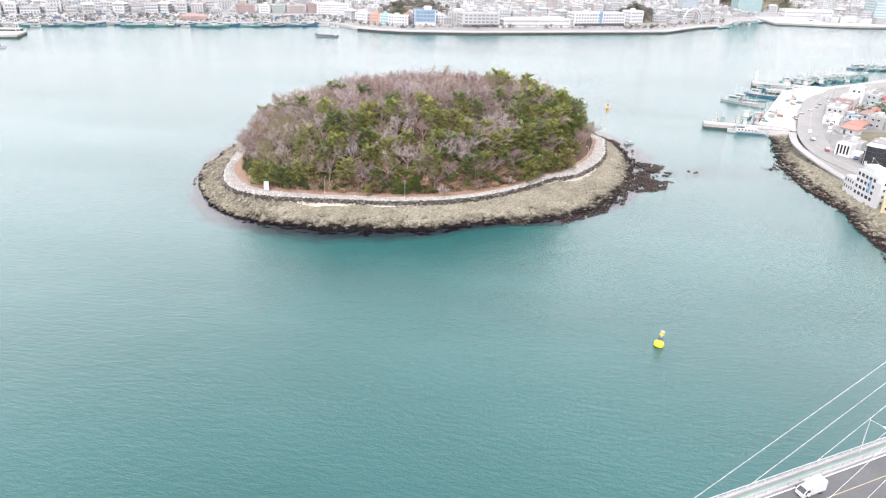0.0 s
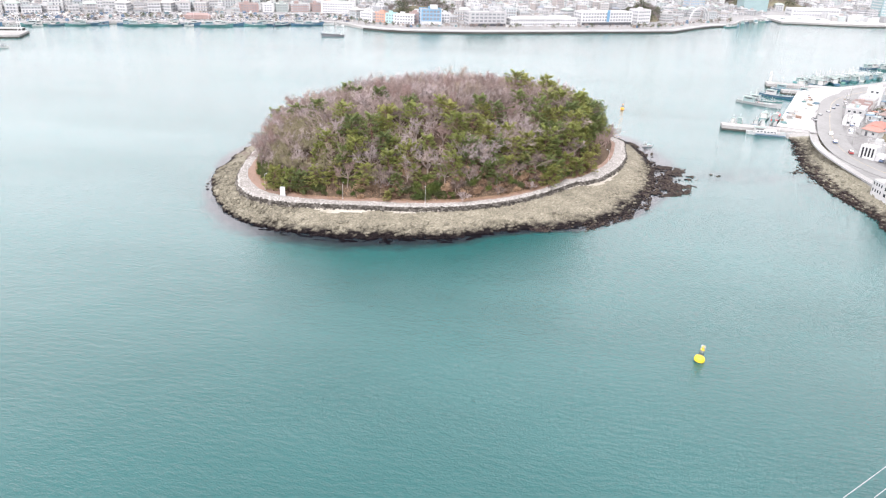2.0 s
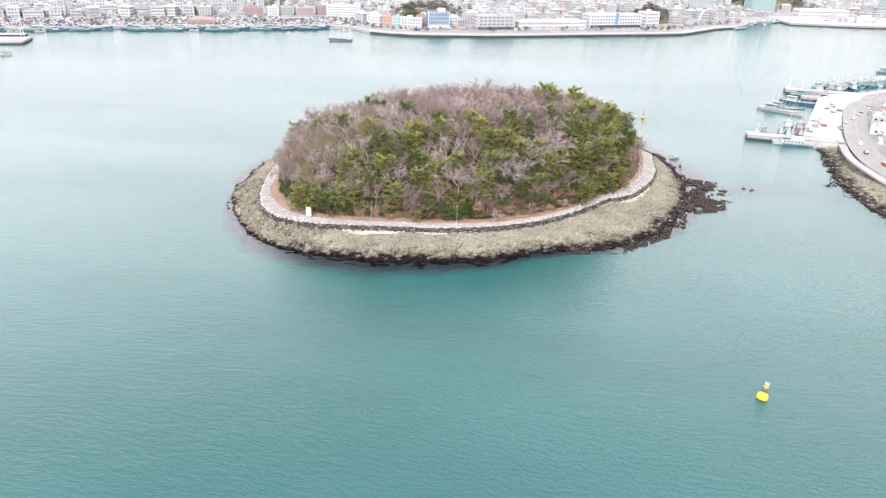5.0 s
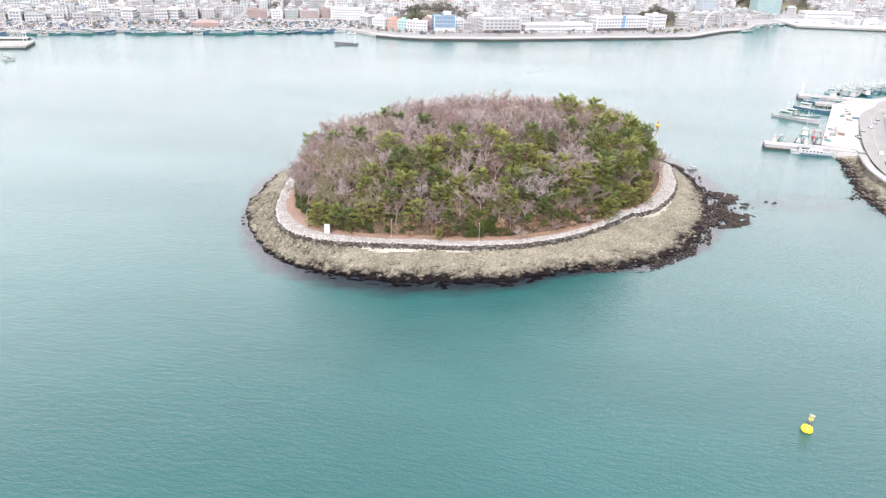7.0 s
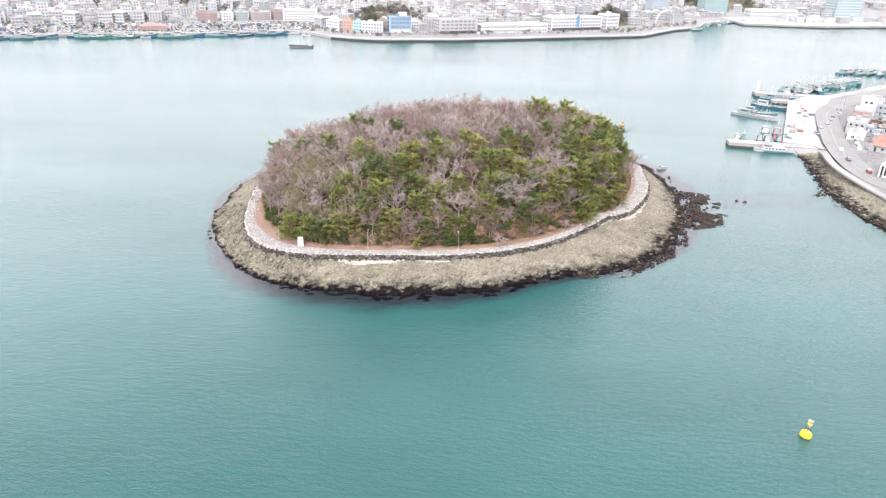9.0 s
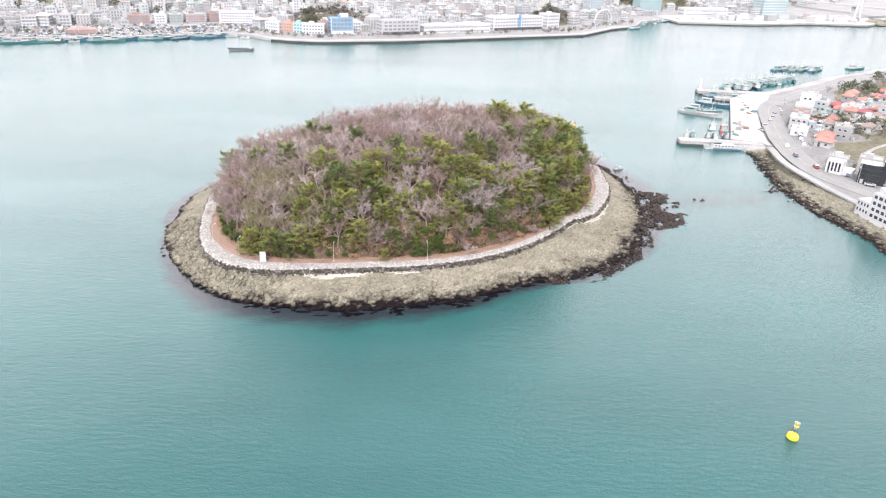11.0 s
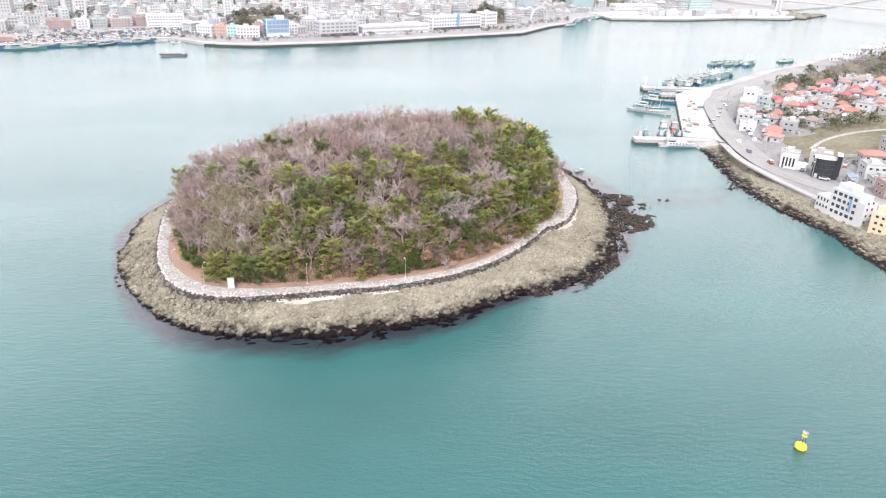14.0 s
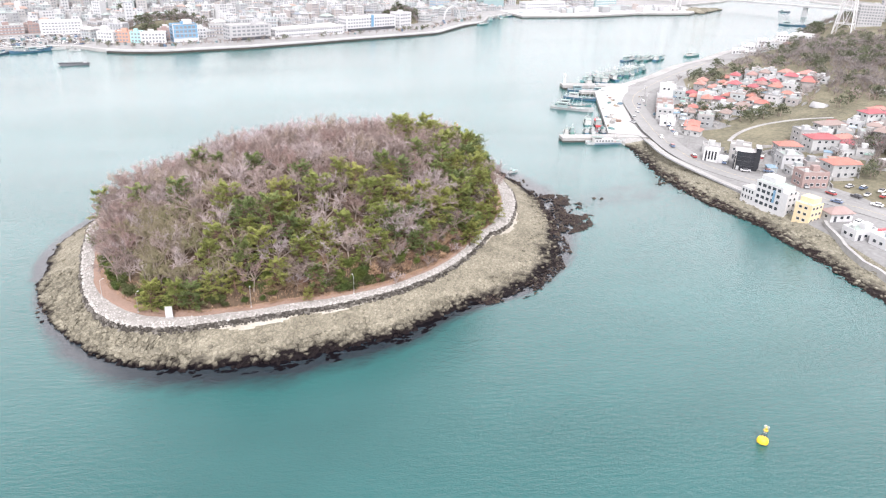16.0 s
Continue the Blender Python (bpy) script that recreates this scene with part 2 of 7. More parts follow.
PALESTONE = mat("path_rubble_stone", None, (0.8, 0.79, 0.77), 0.9, 1.0, 0.12, island=[(0.402, 0.392, 0.377), (0.444, 0.432, 0.418), (0.36, 0.35, 0.335), (0.477, 0.466, 0.451), (0.276, 0.268, 0.254)], spec=0.15)
RUBBLE = mat("rubble_path", (0.37, 0.357, 0.342), (0.24, 0.229, 0.214), 0.95, 1.6, 0.3, spec=0.15)
SOIL = mat("red_leaf_litter", (0.3, 0.21, 0.17), (0.2, 0.14, 0.11), 0.95, 0.7, 0.2, spec=0.15)
FOREST = mat("forest_floor", (0.125, 0.0897, 0.0624), (0.0546, 0.0406, 0.0296), 0.95, 0.5, 0.25, spec=0.15)
BARK = mat("grey_bark", (0.315, 0.262, 0.228), (0.21, 0.172, 0.148), 0.9, 2.0, 0.04, spec=0.15)
TWIG = mat("bare_twigs", None, (0.7, 0.68, 0.68), 0.9, 0.4, 0.0, ramp=[(0.34, 0.28, 0.263), (0.414, 0.357, 0.35), (0.266, 0.212, 0.196), (0.383, 0.315, 0.285), (0.389, 0.336, 0.335), (0.297, 0.246, 0.2), (0.278, 0.202, 0.186), (0.352, 0.289, 0.267), (0.235, 0.19, 0.176)], spec=0.15)
PINEBARK = mat("pine_bark", (0.2, 0.12, 0.085), (0.1, 0.07, 0.06), 0.9, 2.0, 0.05, spec=0.15)
NEEDLE = mat("pine_needles", None, (0.6, 0.66, 0.55), 0.75, 1.1, 0.0, ramp=[(0.228, 0.255, 0.0842), (0.267, 0.279, 0.0896), (0.181, 0.217, 0.0842), (0.243, 0.264, 0.0875), (0.284, 0.283, 0.094), (0.158, 0.196, 0.0832)], contrast=0.4, spec=0.15)
SHRUBLEAF = mat("shrub_leaves", None, (0.6, 0.62, 0.55), 0.75, 0.5, 0.0, ramp=[(0.0864, 0.121, 0.0408), (0.125, 0.156, 0.0459), (0.106, 0.121, 0.0561)], spec=0.15)
BRUSHTWIG = mat("reddish_brush_twigs", None, (0.7, 0.68, 0.66), 0.9, 0.4, 0.0, ramp=[(0.24, 0.15, 0.11), (0.2, 0.135, 0.095), (0.26, 0.19, 0.13), (0.17, 0.125, 0.1)], spec=0.15)
CRESTTWIG = mat("crest_twigs", (0.432, 0.378, 0.387), (0.326, 0.273, 0.273), 0.9, 0.5, 0.0, spec=0.15)
VINETWIG = mat("creeper_clad_twigs", None, (0.7, 0.7, 0.66), 0.9, 0.4, 0.0, ramp=[(0.23, 0.207, 0.134), (0.265, 0.23, 0.168), (0.201, 0.193, 0.11)], spec=0.15)
STRAW = mat("dry_grass", (0.38, 0.265, 0.175), (0.26, 0.175, 0.115), 0.95, 0.8, 0.0, spec=0.15)
YELLOW = mat("yellow_paint", (0.82, 0.62, 0.03), (0.72, 0.53, 0.03), 0.45, 1.0, 0.01)
ORANGE = mat("orange_paint", (0.85, 0.36, 0.03), (0.7, 0.3, 0.03), 0.45, 1.0, 0.01)
WHITE = mat("white_paint", (0.492, 0.502, 0.512), (0.405, 0.413, 0.42), 0.55, 0.4, 0.01)
METAL = mat("galvanised_steel", (0.55, 0.56, 0.57), (0.42, 0.43, 0.44), 0.45, 1.5, 0.01, metal=0.6)
DARKSTEEL = mat("dark_painted_steel", (0.06, 0.065, 0.075), (0.035, 0.04, 0.05), 0.5, 0.8, 0.02)
CONCRETE = mat("concrete", (0.322, 0.322, 0.316), (0.218, 0.217, 0.212), 0.9, 0.25, 0.06)
WETCONCRETE = mat("tide_stained_concrete", (0.06, 0.057, 0.05), (0.03, 0.029, 0.026), 0.85, 0.5, 0.1)
PAVED = mat("pale_quay_paving", (0.4, 0.4, 0.4), (0.31, 0.31, 0.31), 0.9, 0.15, 0.03)
BRIDGEROAD = mat("bridge_asphalt", (0.108, 0.112, 0.118), (0.078, 0.081, 0.086), 0.9, 1.2, 0.03)
ASPHALT = mat("asphalt", (0.24, 0.243, 0.242), (0.175, 0.177, 0.175), 0.9, 0.3, 0.03)
ROADLINE = mat("white_road_paint", (0.8, 0.8, 0.78), (0.6, 0.6, 0.58), 0.7, 1.5, 0.0)
YELLOWLINE = mat("yellow_road_paint", (0.42, 0.36, 0.22), (0.32, 0.28, 0.2), 0.7, 1.5, 0.0)
GREENWALK = mat("green_walkway_coating", (0.2, 0.3, 0.265), (0.16, 0.245, 0.215), 0.8, 0.6, 0.02)
HILL = mat("dry_hill_grass", (0.185, 0.172, 0.122), (0.095, 0.092, 0.066), 0.95, 0.22, 0.4, contrast=0.25, spec=0.15)
TOWNGROUND = mat("town_ground", (0.23, 0.232, 0.232), (0.138, 0.139, 0.138), 0.95, 0.25, 0.1)
# far ground, paler than the near town's: distance haze put into the colour
CITYGROUND = mat("haze_paled_city_ground", (0.273, 0.275, 0.275), (0.194, 0.195, 0.195), 0.95, 0.25, 0.05)
SHOP = mat("render_wall", None, (0.8, 0.79, 0.78), 0.85, 0.25, 0.02, ramp=[(0.419, 0.432, 0.442), (0.353, 0.363, 0.367), (0.446, 0.46, 0.47), (0.335, 0.335, 0.33), (0.386, 0.398, 0.4), (0.27, 0.284, 0.293), (0.423, 0.44, 0.446), (0.312, 0.293, 0.288), (0.326, 0.365, 0.372), (0.4, 0.419, 0.437)])
TOWNWALL = mat("far_town_wall", None, (0.86, 0.85, 0.84), 0.85, 0.2, 0.0, island=[(0.428, 0.442, 0.451), (0.353, 0.363, 0.367), (0.446, 0.46, 0.474), (0.335, 0.335, 0.33), (0.391, 0.403, 0.405), (0.279, 0.293, 0.302), (0.428, 0.446, 0.456), (0.312, 0.293, 0.288), (0.335, 0.377, 0.381), (0.409, 0.428, 0.442)])
TOWNROOF = mat("far_town_roof", None, (0.8, 0.8, 0.8), 0.9, 0.3, 0.0, island=[(0.323, 0.334, 0.339), (0.237, 0.247, 0.254), (0.399, 0.41, 0.415), (0.275, 0.328, 0.314), (0.342, 0.257, 0.223), (0.418, 0.427, 0.414), (0.199, 0.223, 0.252)])
REDROOF = mat("red_roof_tiles", None, (0.75, 0.72, 0.7), 0.8, 0.8, 0.05, ramp=[(0.34, 0.14, 0.12), (0.38, 0.2, 0.175), (0.33, 0.1, 0.11), (0.36, 0.2, 0.17), (0.32, 0.1, 0.115), (0.28, 0.18, 0.165), (0.36, 0.165, 0.135), (0.25, 0.2, 0.185)])
FLATROOF = mat("flat_roof_screed", None, (0.8, 0.8, 0.8), 0.9, 0.4, 0.03, ramp=[(0.38, 0.375, 0.37), (0.46, 0.455, 0.45), (0.28, 0.275, 0.27), (0.32, 0.38, 0.35), (0.5, 0.49, 0.47)])
GLASS = mat("dark_window_glass", (0.05, 0.06, 0.07), (0.03, 0.035, 0.04), 0.12, 0.5, 0.0)
BLACKGLASS = mat("black_curtain_glass", (0.03, 0.034, 0.04), (0.02, 0.022, 0.026), 0.1, 0.3, 0.0)
BLUECLAD = mat("blue_facade_panel", (0.13, 0.28, 0.41), (0.1, 0.22, 0.34), 0.5, 0.4, 0.0)
TEALCLAD = mat("teal_facade_glass", (0.25, 0.35, 0.36), (0.2, 0.28, 0.29), 0.3, 0.4, 0.0)
BUTTER = mat("butter_yellow_render", (0.6, 0.5, 0.33), (0.54, 0.44, 0.28), 0.85, 0.4, 0.02)
BRICKRED = mat("brick_red_render", (0.3, 0.225, 0.21), (0.23, 0.17, 0.16), 0.85, 0.4, 0.02)
ORANGEWALL = mat("orange_render", (0.43, 0.26, 0.2), (0.36, 0.21, 0.16), 0.85, 0.4, 0.02)
TURQUOISE = mat("turquoise_render", (0.3, 0.48, 0.48), (0.24, 0.4, 0.4), 0.8, 0.4, 0.02)
LIGHTGREY = mat("light_grey_render", (0.37, 0.376, 0.382), (0.29, 0.296, 0.302), 0.85, 0.3, 0.02)
HULLS = mat("boat_hull_paint", None, (0.8, 0.8, 0.8), 0.5, 0.8, 0.01, ramp=[(0.55, 0.56, 0.56), (0.1, 0.19, 0.26), (0.1, 0.26, 0.27), (0.45, 0.47, 0.46), (0.06, 0.09, 0.14), (0.14, 0.28, 0.24)])
BLUEHULL = mat("blue_hull_paint", (0.06, 0.13, 0.2), (0.04, 0.1, 0.16), 0.5, 0.8, 0.01)
TEALHULL = mat("teal_hull_paint", (0.08, 0.2, 0.2), (0.055, 0.14, 0.145), 0.5, 0.8, 0.02)
DECKPAINT = mat("deck_paint", (0.3, 0.37, 0.35), (0.16, 0.2, 0.19), 0.8, 1.0, 0.02)
REDPAINT = mat("red_paint", (0.62, 0.06, 0.07), (0.5, 0.05, 0.06), 0.5, 0.8, 0.01)
CARPAINT = mat("car_paint", None, (0.9, 0.9, 0.9), 0.3, 0.8, 0.0, ramp=[(0.8, 0.8, 0.8), (0.05, 0.05, 0.055), (0.4, 0.41, 0.42), (0.75, 0.75, 0.76), (0.1, 0.14, 0.22), (0.3, 0.05, 0.05)])
RUBBER = mat("black_rubber", (0.03, 0.03, 0.03), (0.02, 0.02, 0.02), 0.85, 1.0, 0.0)
BOATHOUSE = mat("wheelhouse_paint", None, (0.8, 0.8, 0.8), 0.5, 0.8, 0.0, ramp=[(0.42, 0.43, 0.43), (0.22, 0.3, 0.3), (0.45, 0.45, 0.44), (0.14, 0.23, 0.26), (0.3, 0.34, 0.34)])
# window glass of the far city, lightened in colour to imitate haze
FARGLASS = mat("haze_paled_window_glass", (0.23, 0.245, 0.265), (0.16, 0.172, 0.19), 0.25, 0.4, 0.0)


# ---- mesh helpers ----
class Acc:
    """Gathers faces of many small solids into one mesh."""

    def __init__(self):
        self.v, self.f, self.m = [], [], []

    def add(self, verts, faces, mi=0):
        k = len(self.v)
        self.v += verts
        self.f += [tuple(i + k for i in f) for f in faces]
        self.m += [mi] * len(faces)

    def box(self, x, y, z, w, d, h, rz=0.0, mi=0, top=None, taper=1.0, bottom=True):
        """A box on the point x, y, z; rz in radians; top: another material for the upper face; taper: the upper face's size."""
        c, s = math.cos(rz), math.sin(rz)
        vs = []
        for zz, k in ((z, 1.0), (z + h, taper)):
            for a, b in ((-1, -1), (1, -1), (1, 1), (-1, 1)):
                px, py = a * w / 2 * k, b * d / 2 * k
                vs.append((x + c * px - s * py, y + s * px + c * py, zz))
        fs = [(0, 1, 5, 4), (1, 2, 6, 5), (2, 3, 7, 6), (3, 0, 4, 7)]
        self.add(vs, fs + ([(3, 2, 1, 0)] if bottom else []), mi)
        self.f.append(tuple(len(self.v) - 8 + i for i in (4, 5, 6, 7)))
        self.m.append(mi if top is None else top)
        return self

    def hip(self, x, y, z, w, d, h, rz=0.0, mi=0, ridge=0.45, over=0.4):
        """A hipped roof with eaves; ridge: the ridge's share of the length."""
        c, s = math.cos(rz), math.sin(rz)
        w2, d2 = w / 2 + over, d / 2 + over
        pts = [(-w2, -d2, 0), (w2, -d2, 0), (w2, d2, 0), (-w2, d2, 0), (-w2, -d2, 0.18), (w2, -d2, 0.18), (w2, d2, 0.18), (-w2, d2, 0.18), (-w2 * ridge, 0, h), (w2 * ridge, 0, h)]
        vs = [(x + c * a - s * b, y + s * a + c * b, z + e) for a, b, e in pts]
        self.add(vs, [(3, 2, 1, 0), (0, 1, 5, 4), (1, 2, 6, 5), (2, 3, 7, 6), (3, 0, 4, 7), (4, 5, 9, 8), (5, 6, 9), (6, 7, 8, 9), (7, 4, 8)], mi)
        return self

    def rod(self, a, b, r, r2=None, sides=5, mi=0, caps=True):
        a, b = Vector(a), Vector(b)
        ax = (b - a).normalized()
        u = ax.orthogonal().normalized()
        w = ax.cross(u)
        r2 = r if r2 is None else r2
        vs = []
        for p, rr in ((a, r), (b, r2)):
            for k in range(sides):
                t = 2 * math.pi * k / sides
                vs.append(tuple(p + (u * math.cos(t) + w * math.sin(t)) * rr))
        fs = [(k, (k + 1) % sides, sides + (k + 1) % sides, sides + k) for k in range(sides)]
        if caps:
            fs += [tuple(range(sides - 1, -1, -1)), tuple(range(sides, 2 * sides))]
        self.add(vs, fs, mi)
        return self

    def lathe(self, prof, x=0, y=0, sides=16, mi=0):
        """A turned solid; prof: radius and height from the bottom up."""
        vs = [(x + r * math.cos(2 * math.pi * k / sides), y + r * math.sin(2 * math.pi * k / sides), z) for r, z in prof for k in range(sides)]
        fs = [(i * sides + k, i * sides + (k + 1) % sides, (i + 1) * sides + (k + 1) % sides, (i + 1) * sides + k) for i in range(len(prof) - 1) for k in range(sides)]
        fs += [tuple(range(sides - 1, -1, -1)), tuple(range((len(prof) - 1) * sides, len(prof) * sides))]
        self.add(vs, fs, mi)
        return self

    def stone(self, x, y, z, r, flat=0.65, rz=0.0, rng=random, mi=0, long=1.0):
        """A rough stone: a knocked-about lump of twelve corners."""
        g = (1 + 5**0.5) / 2
        base = [(-1, g, 0), (1, g, 0), (-1, -g, 0), (1, -g, 0), (0, -1, g), (0, 1, g), (0, -1, -g), (0, 1, -g), (g, 0, -1), (g, 0, 1), (-g, 0, -1), (-g, 0, 1)]
        c, s = math.cos(rz), math.sin(rz)
        vs = []
        for a, b, e in base:
            k = r / 1.9 * rng.uniform(0.72, 1.25)
            a, b, e = a * k * long, b * k, e * k * flat
            vs.append((x + c * a - s * b, y + s * a + c * b, z + e))
        self.add(vs, ICO, mi)
        return self

    def block(self, x, y, z, r, rz, rng, mi=0, long=1.5):
        """A broken slab of rock: a skewed, tilted block with uneven corners."""
        m = Matrix.Rotation(rz, 3, "Z") @ Matrix.Rotation(rng.gauss(0.12, 0.2), 3, "X") @ Matrix.Rotation(rng.gauss(0, 0.15), 3, "Y")
        vs = []
        for e in (-1, 1):
            for a, b in ((-1, -1), (1, -1), (1, 1), (-1, 1)):
                k = 0.8 if e > 0 else 1.1
                p = m @ Vector((a * r * long * 0.62 * k * rng.uniform(0.65, 1.2), b * r * 0.62 * k * rng.uniform(0.6, 1.2), e * r * rng.uniform(0.28, 0.62)))
                vs.append((x + p.x, y + p.y, z + p.z))
        self.add(vs, [(3, 2, 1, 0), (0, 1, 5, 4), (1, 2, 6, 5), (2, 3, 7, 6), (3, 0, 4, 7), (4, 5, 6, 7)], mi)
        return self

    def sweep(self, pts, r, mi=0):
        """One continuous square bar along a line of points."""
        n, vs = len(pts), []
        for i, p in enumerate(pts):
            a, b = Vector(pts[max(0, i - 1)]), Vector(pts[min(n - 1, i + 1)])
            d = (b - a).normalized()
            side = d.cross(Vector((0, 0, 1))).normalized() * r
            up_ = Vector((0, 0, r))
            vs += [tuple(Vector(p) + side * u + up_ * v) for u, v in ((-1, -1), (1, -1), (1, 1), (-1, 1))]
        fs = [(4 * i + j, 4 * i + (j + 1) % 4, 4 * i + 4 + (j + 1) % 4, 4 * i + 4 + j) for i in range(n - 1) for j in range(4)]
        self.add(vs, fs + [(3, 2, 1, 0), tuple(4 * n - 4 + j for j in range(4))], mi)
        return self

    def mesh(self, name, *mats, smooth=False):
        me = bpy.data.meshes.new(name)
        me.from_pydata(self.v, [], self.f)
        for m in mats:
            me.materials.append(m)
        if len(mats) > 1:
            me.polygons.foreach_set("material_index", self.m)
        if smooth:
            me.polygons.foreach_set("use_smooth", [True] * len(self.f))
        me.update()
        return me


ICO = [(0, 11, 5), (0, 5, 1), (0, 1, 7), (0, 7, 10), (0, 10, 11), (1, 5, 9), (5, 11, 4), (11, 10, 2), (10, 7, 6), (7, 1, 8), (3, 9, 4), (3, 4, 2), (3, 2, 6), (3, 6, 8), (3, 8, 9), (4, 9, 5), (2, 4, 11), (6, 2, 10), (8, 6, 7), (9, 8, 1)]


def part(name, acc, material, parent=None, label="", smooth=False, m=None):
    """Links gathered faces as ONE mesh object under a thing or under a part."""
    mats = material if isinstance(material, (list, tuple)) else [material]
    ob = new(name, acc if isinstance(acc, bpy.types.Mesh) else acc.mesh(name, *mats, smooth=smooth))
    if parent:
        ob.parent = parent
    if m is not None:
        ob.matrix_basis = m
    if label:
        ob["label"] = label
    return ob


def thing(name, label, category, group="", m=None, kind=""):
    ob = new(name)
    ob.empty_display_size = 0.5
    if m is not None:
        ob.matrix_basis = m
    return tagged(ob, label, category, group, kind)


def lerp_table(v, table):
    return float(np.interp(v, [a for a, _ in table], [b for _, b in table]))


# ---- island: bearings round its middle, in degrees, and radii in metres ----
IC = Vector((-6.0, 275.0))
WATERLINE = [(-137.5, 81), (-132, 79), (-127, 76.5), (-122, 73.5), (-117, 71.5), (-112, 69.5), (-107, 67.5), (-101, 64.5), (-95, 62.5), (-88, 62), (-82, 61.2), (-77, 59.5), (-70, 58.6), (-61, 60.5), (-54, 64), (-43.6, 69.5), (-35, 72.5), (-27.7, 76), (-20, 77.5), (-13, 79), (-7, 82), (0, 85.5), (6, 89), (15, 94), (24, 100), (33, 107), (43, 112), (55, 106), (70, 95), (90, 88), (110, 88), (135, 89), (149, 86.5), (159, 86.5), (166, 85.8), (176, 84.2), (-176, 84.2), (-168, 83.6), (-159.4, 83), (-153.8, 82.8), (-147, 82.8), (-142.3, 82.5)]
WALLLINE = [(157, 77.8), (167.7, 74.4), (178.7, 72.9), (-171, 73.2), (-162, 74.8), (-154.7, 76.1), (-149, 76.2), (-144.8, 75.3), (-139.3, 72), (-133.5, 67.2), (-128.9, 62.7), (-122.9, 58.6), (-116.8, 54.7), (-109, 52), (-101, 50.1), (-91.5, 48.1), (-81, 47.1), (-68.7, 46.3), (-54, 46.5), (-42.3, 47.5), (-31.9, 49.1), (-23, 51.6), (-17.8, 53.6), (-15.8, 57.0), (-11.1, 61.3), (-2.7, 66.9), (8, 75.3), (20.8, 85.5), (27.2, 92.2), (45, 96), (70, 84), (90, 77), (110, 76), (135, 77)]


def ring(table):
    t = sorted((a % 360, r) for a, r in table)
    t = [(t[-1][0] - 360, t[-1][1])] + t + [(t[0][0] + 360, t[0][1])]
    grid = np.linspace(0, 360, 721)
    vals = np.interp(grid, [a for a, _ in t], [r for _, r in t])
    k = np.hanning(7)
    vals = np.convolve(np.r_[vals[-4:-1], vals, vals[1:4]], k / k.sum(), "valid")
    return lambda a: float(np.interp(a % 360, grid, vals))


water_r, wall_r = ring(WATERLINE), ring(WALLLINE)


def path_w(a):
    """How wide the rubble path is: broad on the west shore, narrow on the south."""
    a = (a + 180) % 360 - 180
    return lerp_table(a, [(-180, 3.5), (-167, 2.8), (-160, 3.6), (-154, 4.9), (-147, 5.6), (-137, 5.4), (-125, 4.0), (-110, 3.6), (-90, 3.0), (-60, 2.6), (-34, 2.6), (-22, 3.0), (-12, 5.6), (-4, 6.2), (14, 6.0), (25, 5), (60, 4.5), (120, 4.5), (168, 3.4), (180, 3.5)])


def tree_r(a):
    return wall_r(a) - path_w(a) - lerp_table((a + 180) % 360 - 180, [(-180, 2.2), (-165, 4.0), (-150, 4.6), (-130, 3.0), (-80, 2.4), (-30, 2.2), (0, 1.8), (60, 2.0), (168, 1.8), (180, 2.2)])


def island_z(x, y):
    """The island's ground: tidal rock, the sea wall, the path and the wooded dome."""
    dx, dy = x - IC.x, y - IC.y
    r, a = math.hypot(dx, dy), math.degrees(math.atan2(dy, dx))
    rw, rs, rt = wall_r(a), water_r(a), tree_r(a)
    if r >= rw:
        s = (r - rw) / max(1.0, rs - rw)
        z = 3.6 * (1 - s) ** 1.15 if s < 1 else -(s - 1) * 8
        return max(-4.0, z) + (0.35 * noise.noise((x * 0.16, y * 0.16, 3)) + 0.22 * noise.noise((x * 0.5, y * 0.5, 7))) * min(1, s * 4)
    if r >= rt:
        return 4.9 + 0.12 * noise.noise((x * 0.4, y * 0.4, 1)) + 0.5 * (1 - (r - rt) / (rw - rt))
    s = 1 - r / rt
    dome = (1 - (1 - s) ** 2) ** 0.64
    return 5.4 + (22.5 + 0.06 * dx) * dome + 0.5 * noise.noise((x * 0.1, y * 0.1, 5)) * min(1, s * 8)


def sand_w(a):
    """How far the pale shell gravel reaches down from the foot of the wall."""
    return lerp_table((a + 180) % 360 - 180, [(-132, 0), (-127, 2.2), (-123, 3.4), (-117, 2.4), (-113, 0.8), (-110, 0.4), (-105, 1.6), (-98, 1.4), (-92, 0.6), (-86, 0), (-80, 0), (-76, 0.7), (-71, 0), (-30, 0), (-24, 1.2), (-18, 2), (-14, 3), (-8, 2.2), (0, 1.5), (5, 0)])


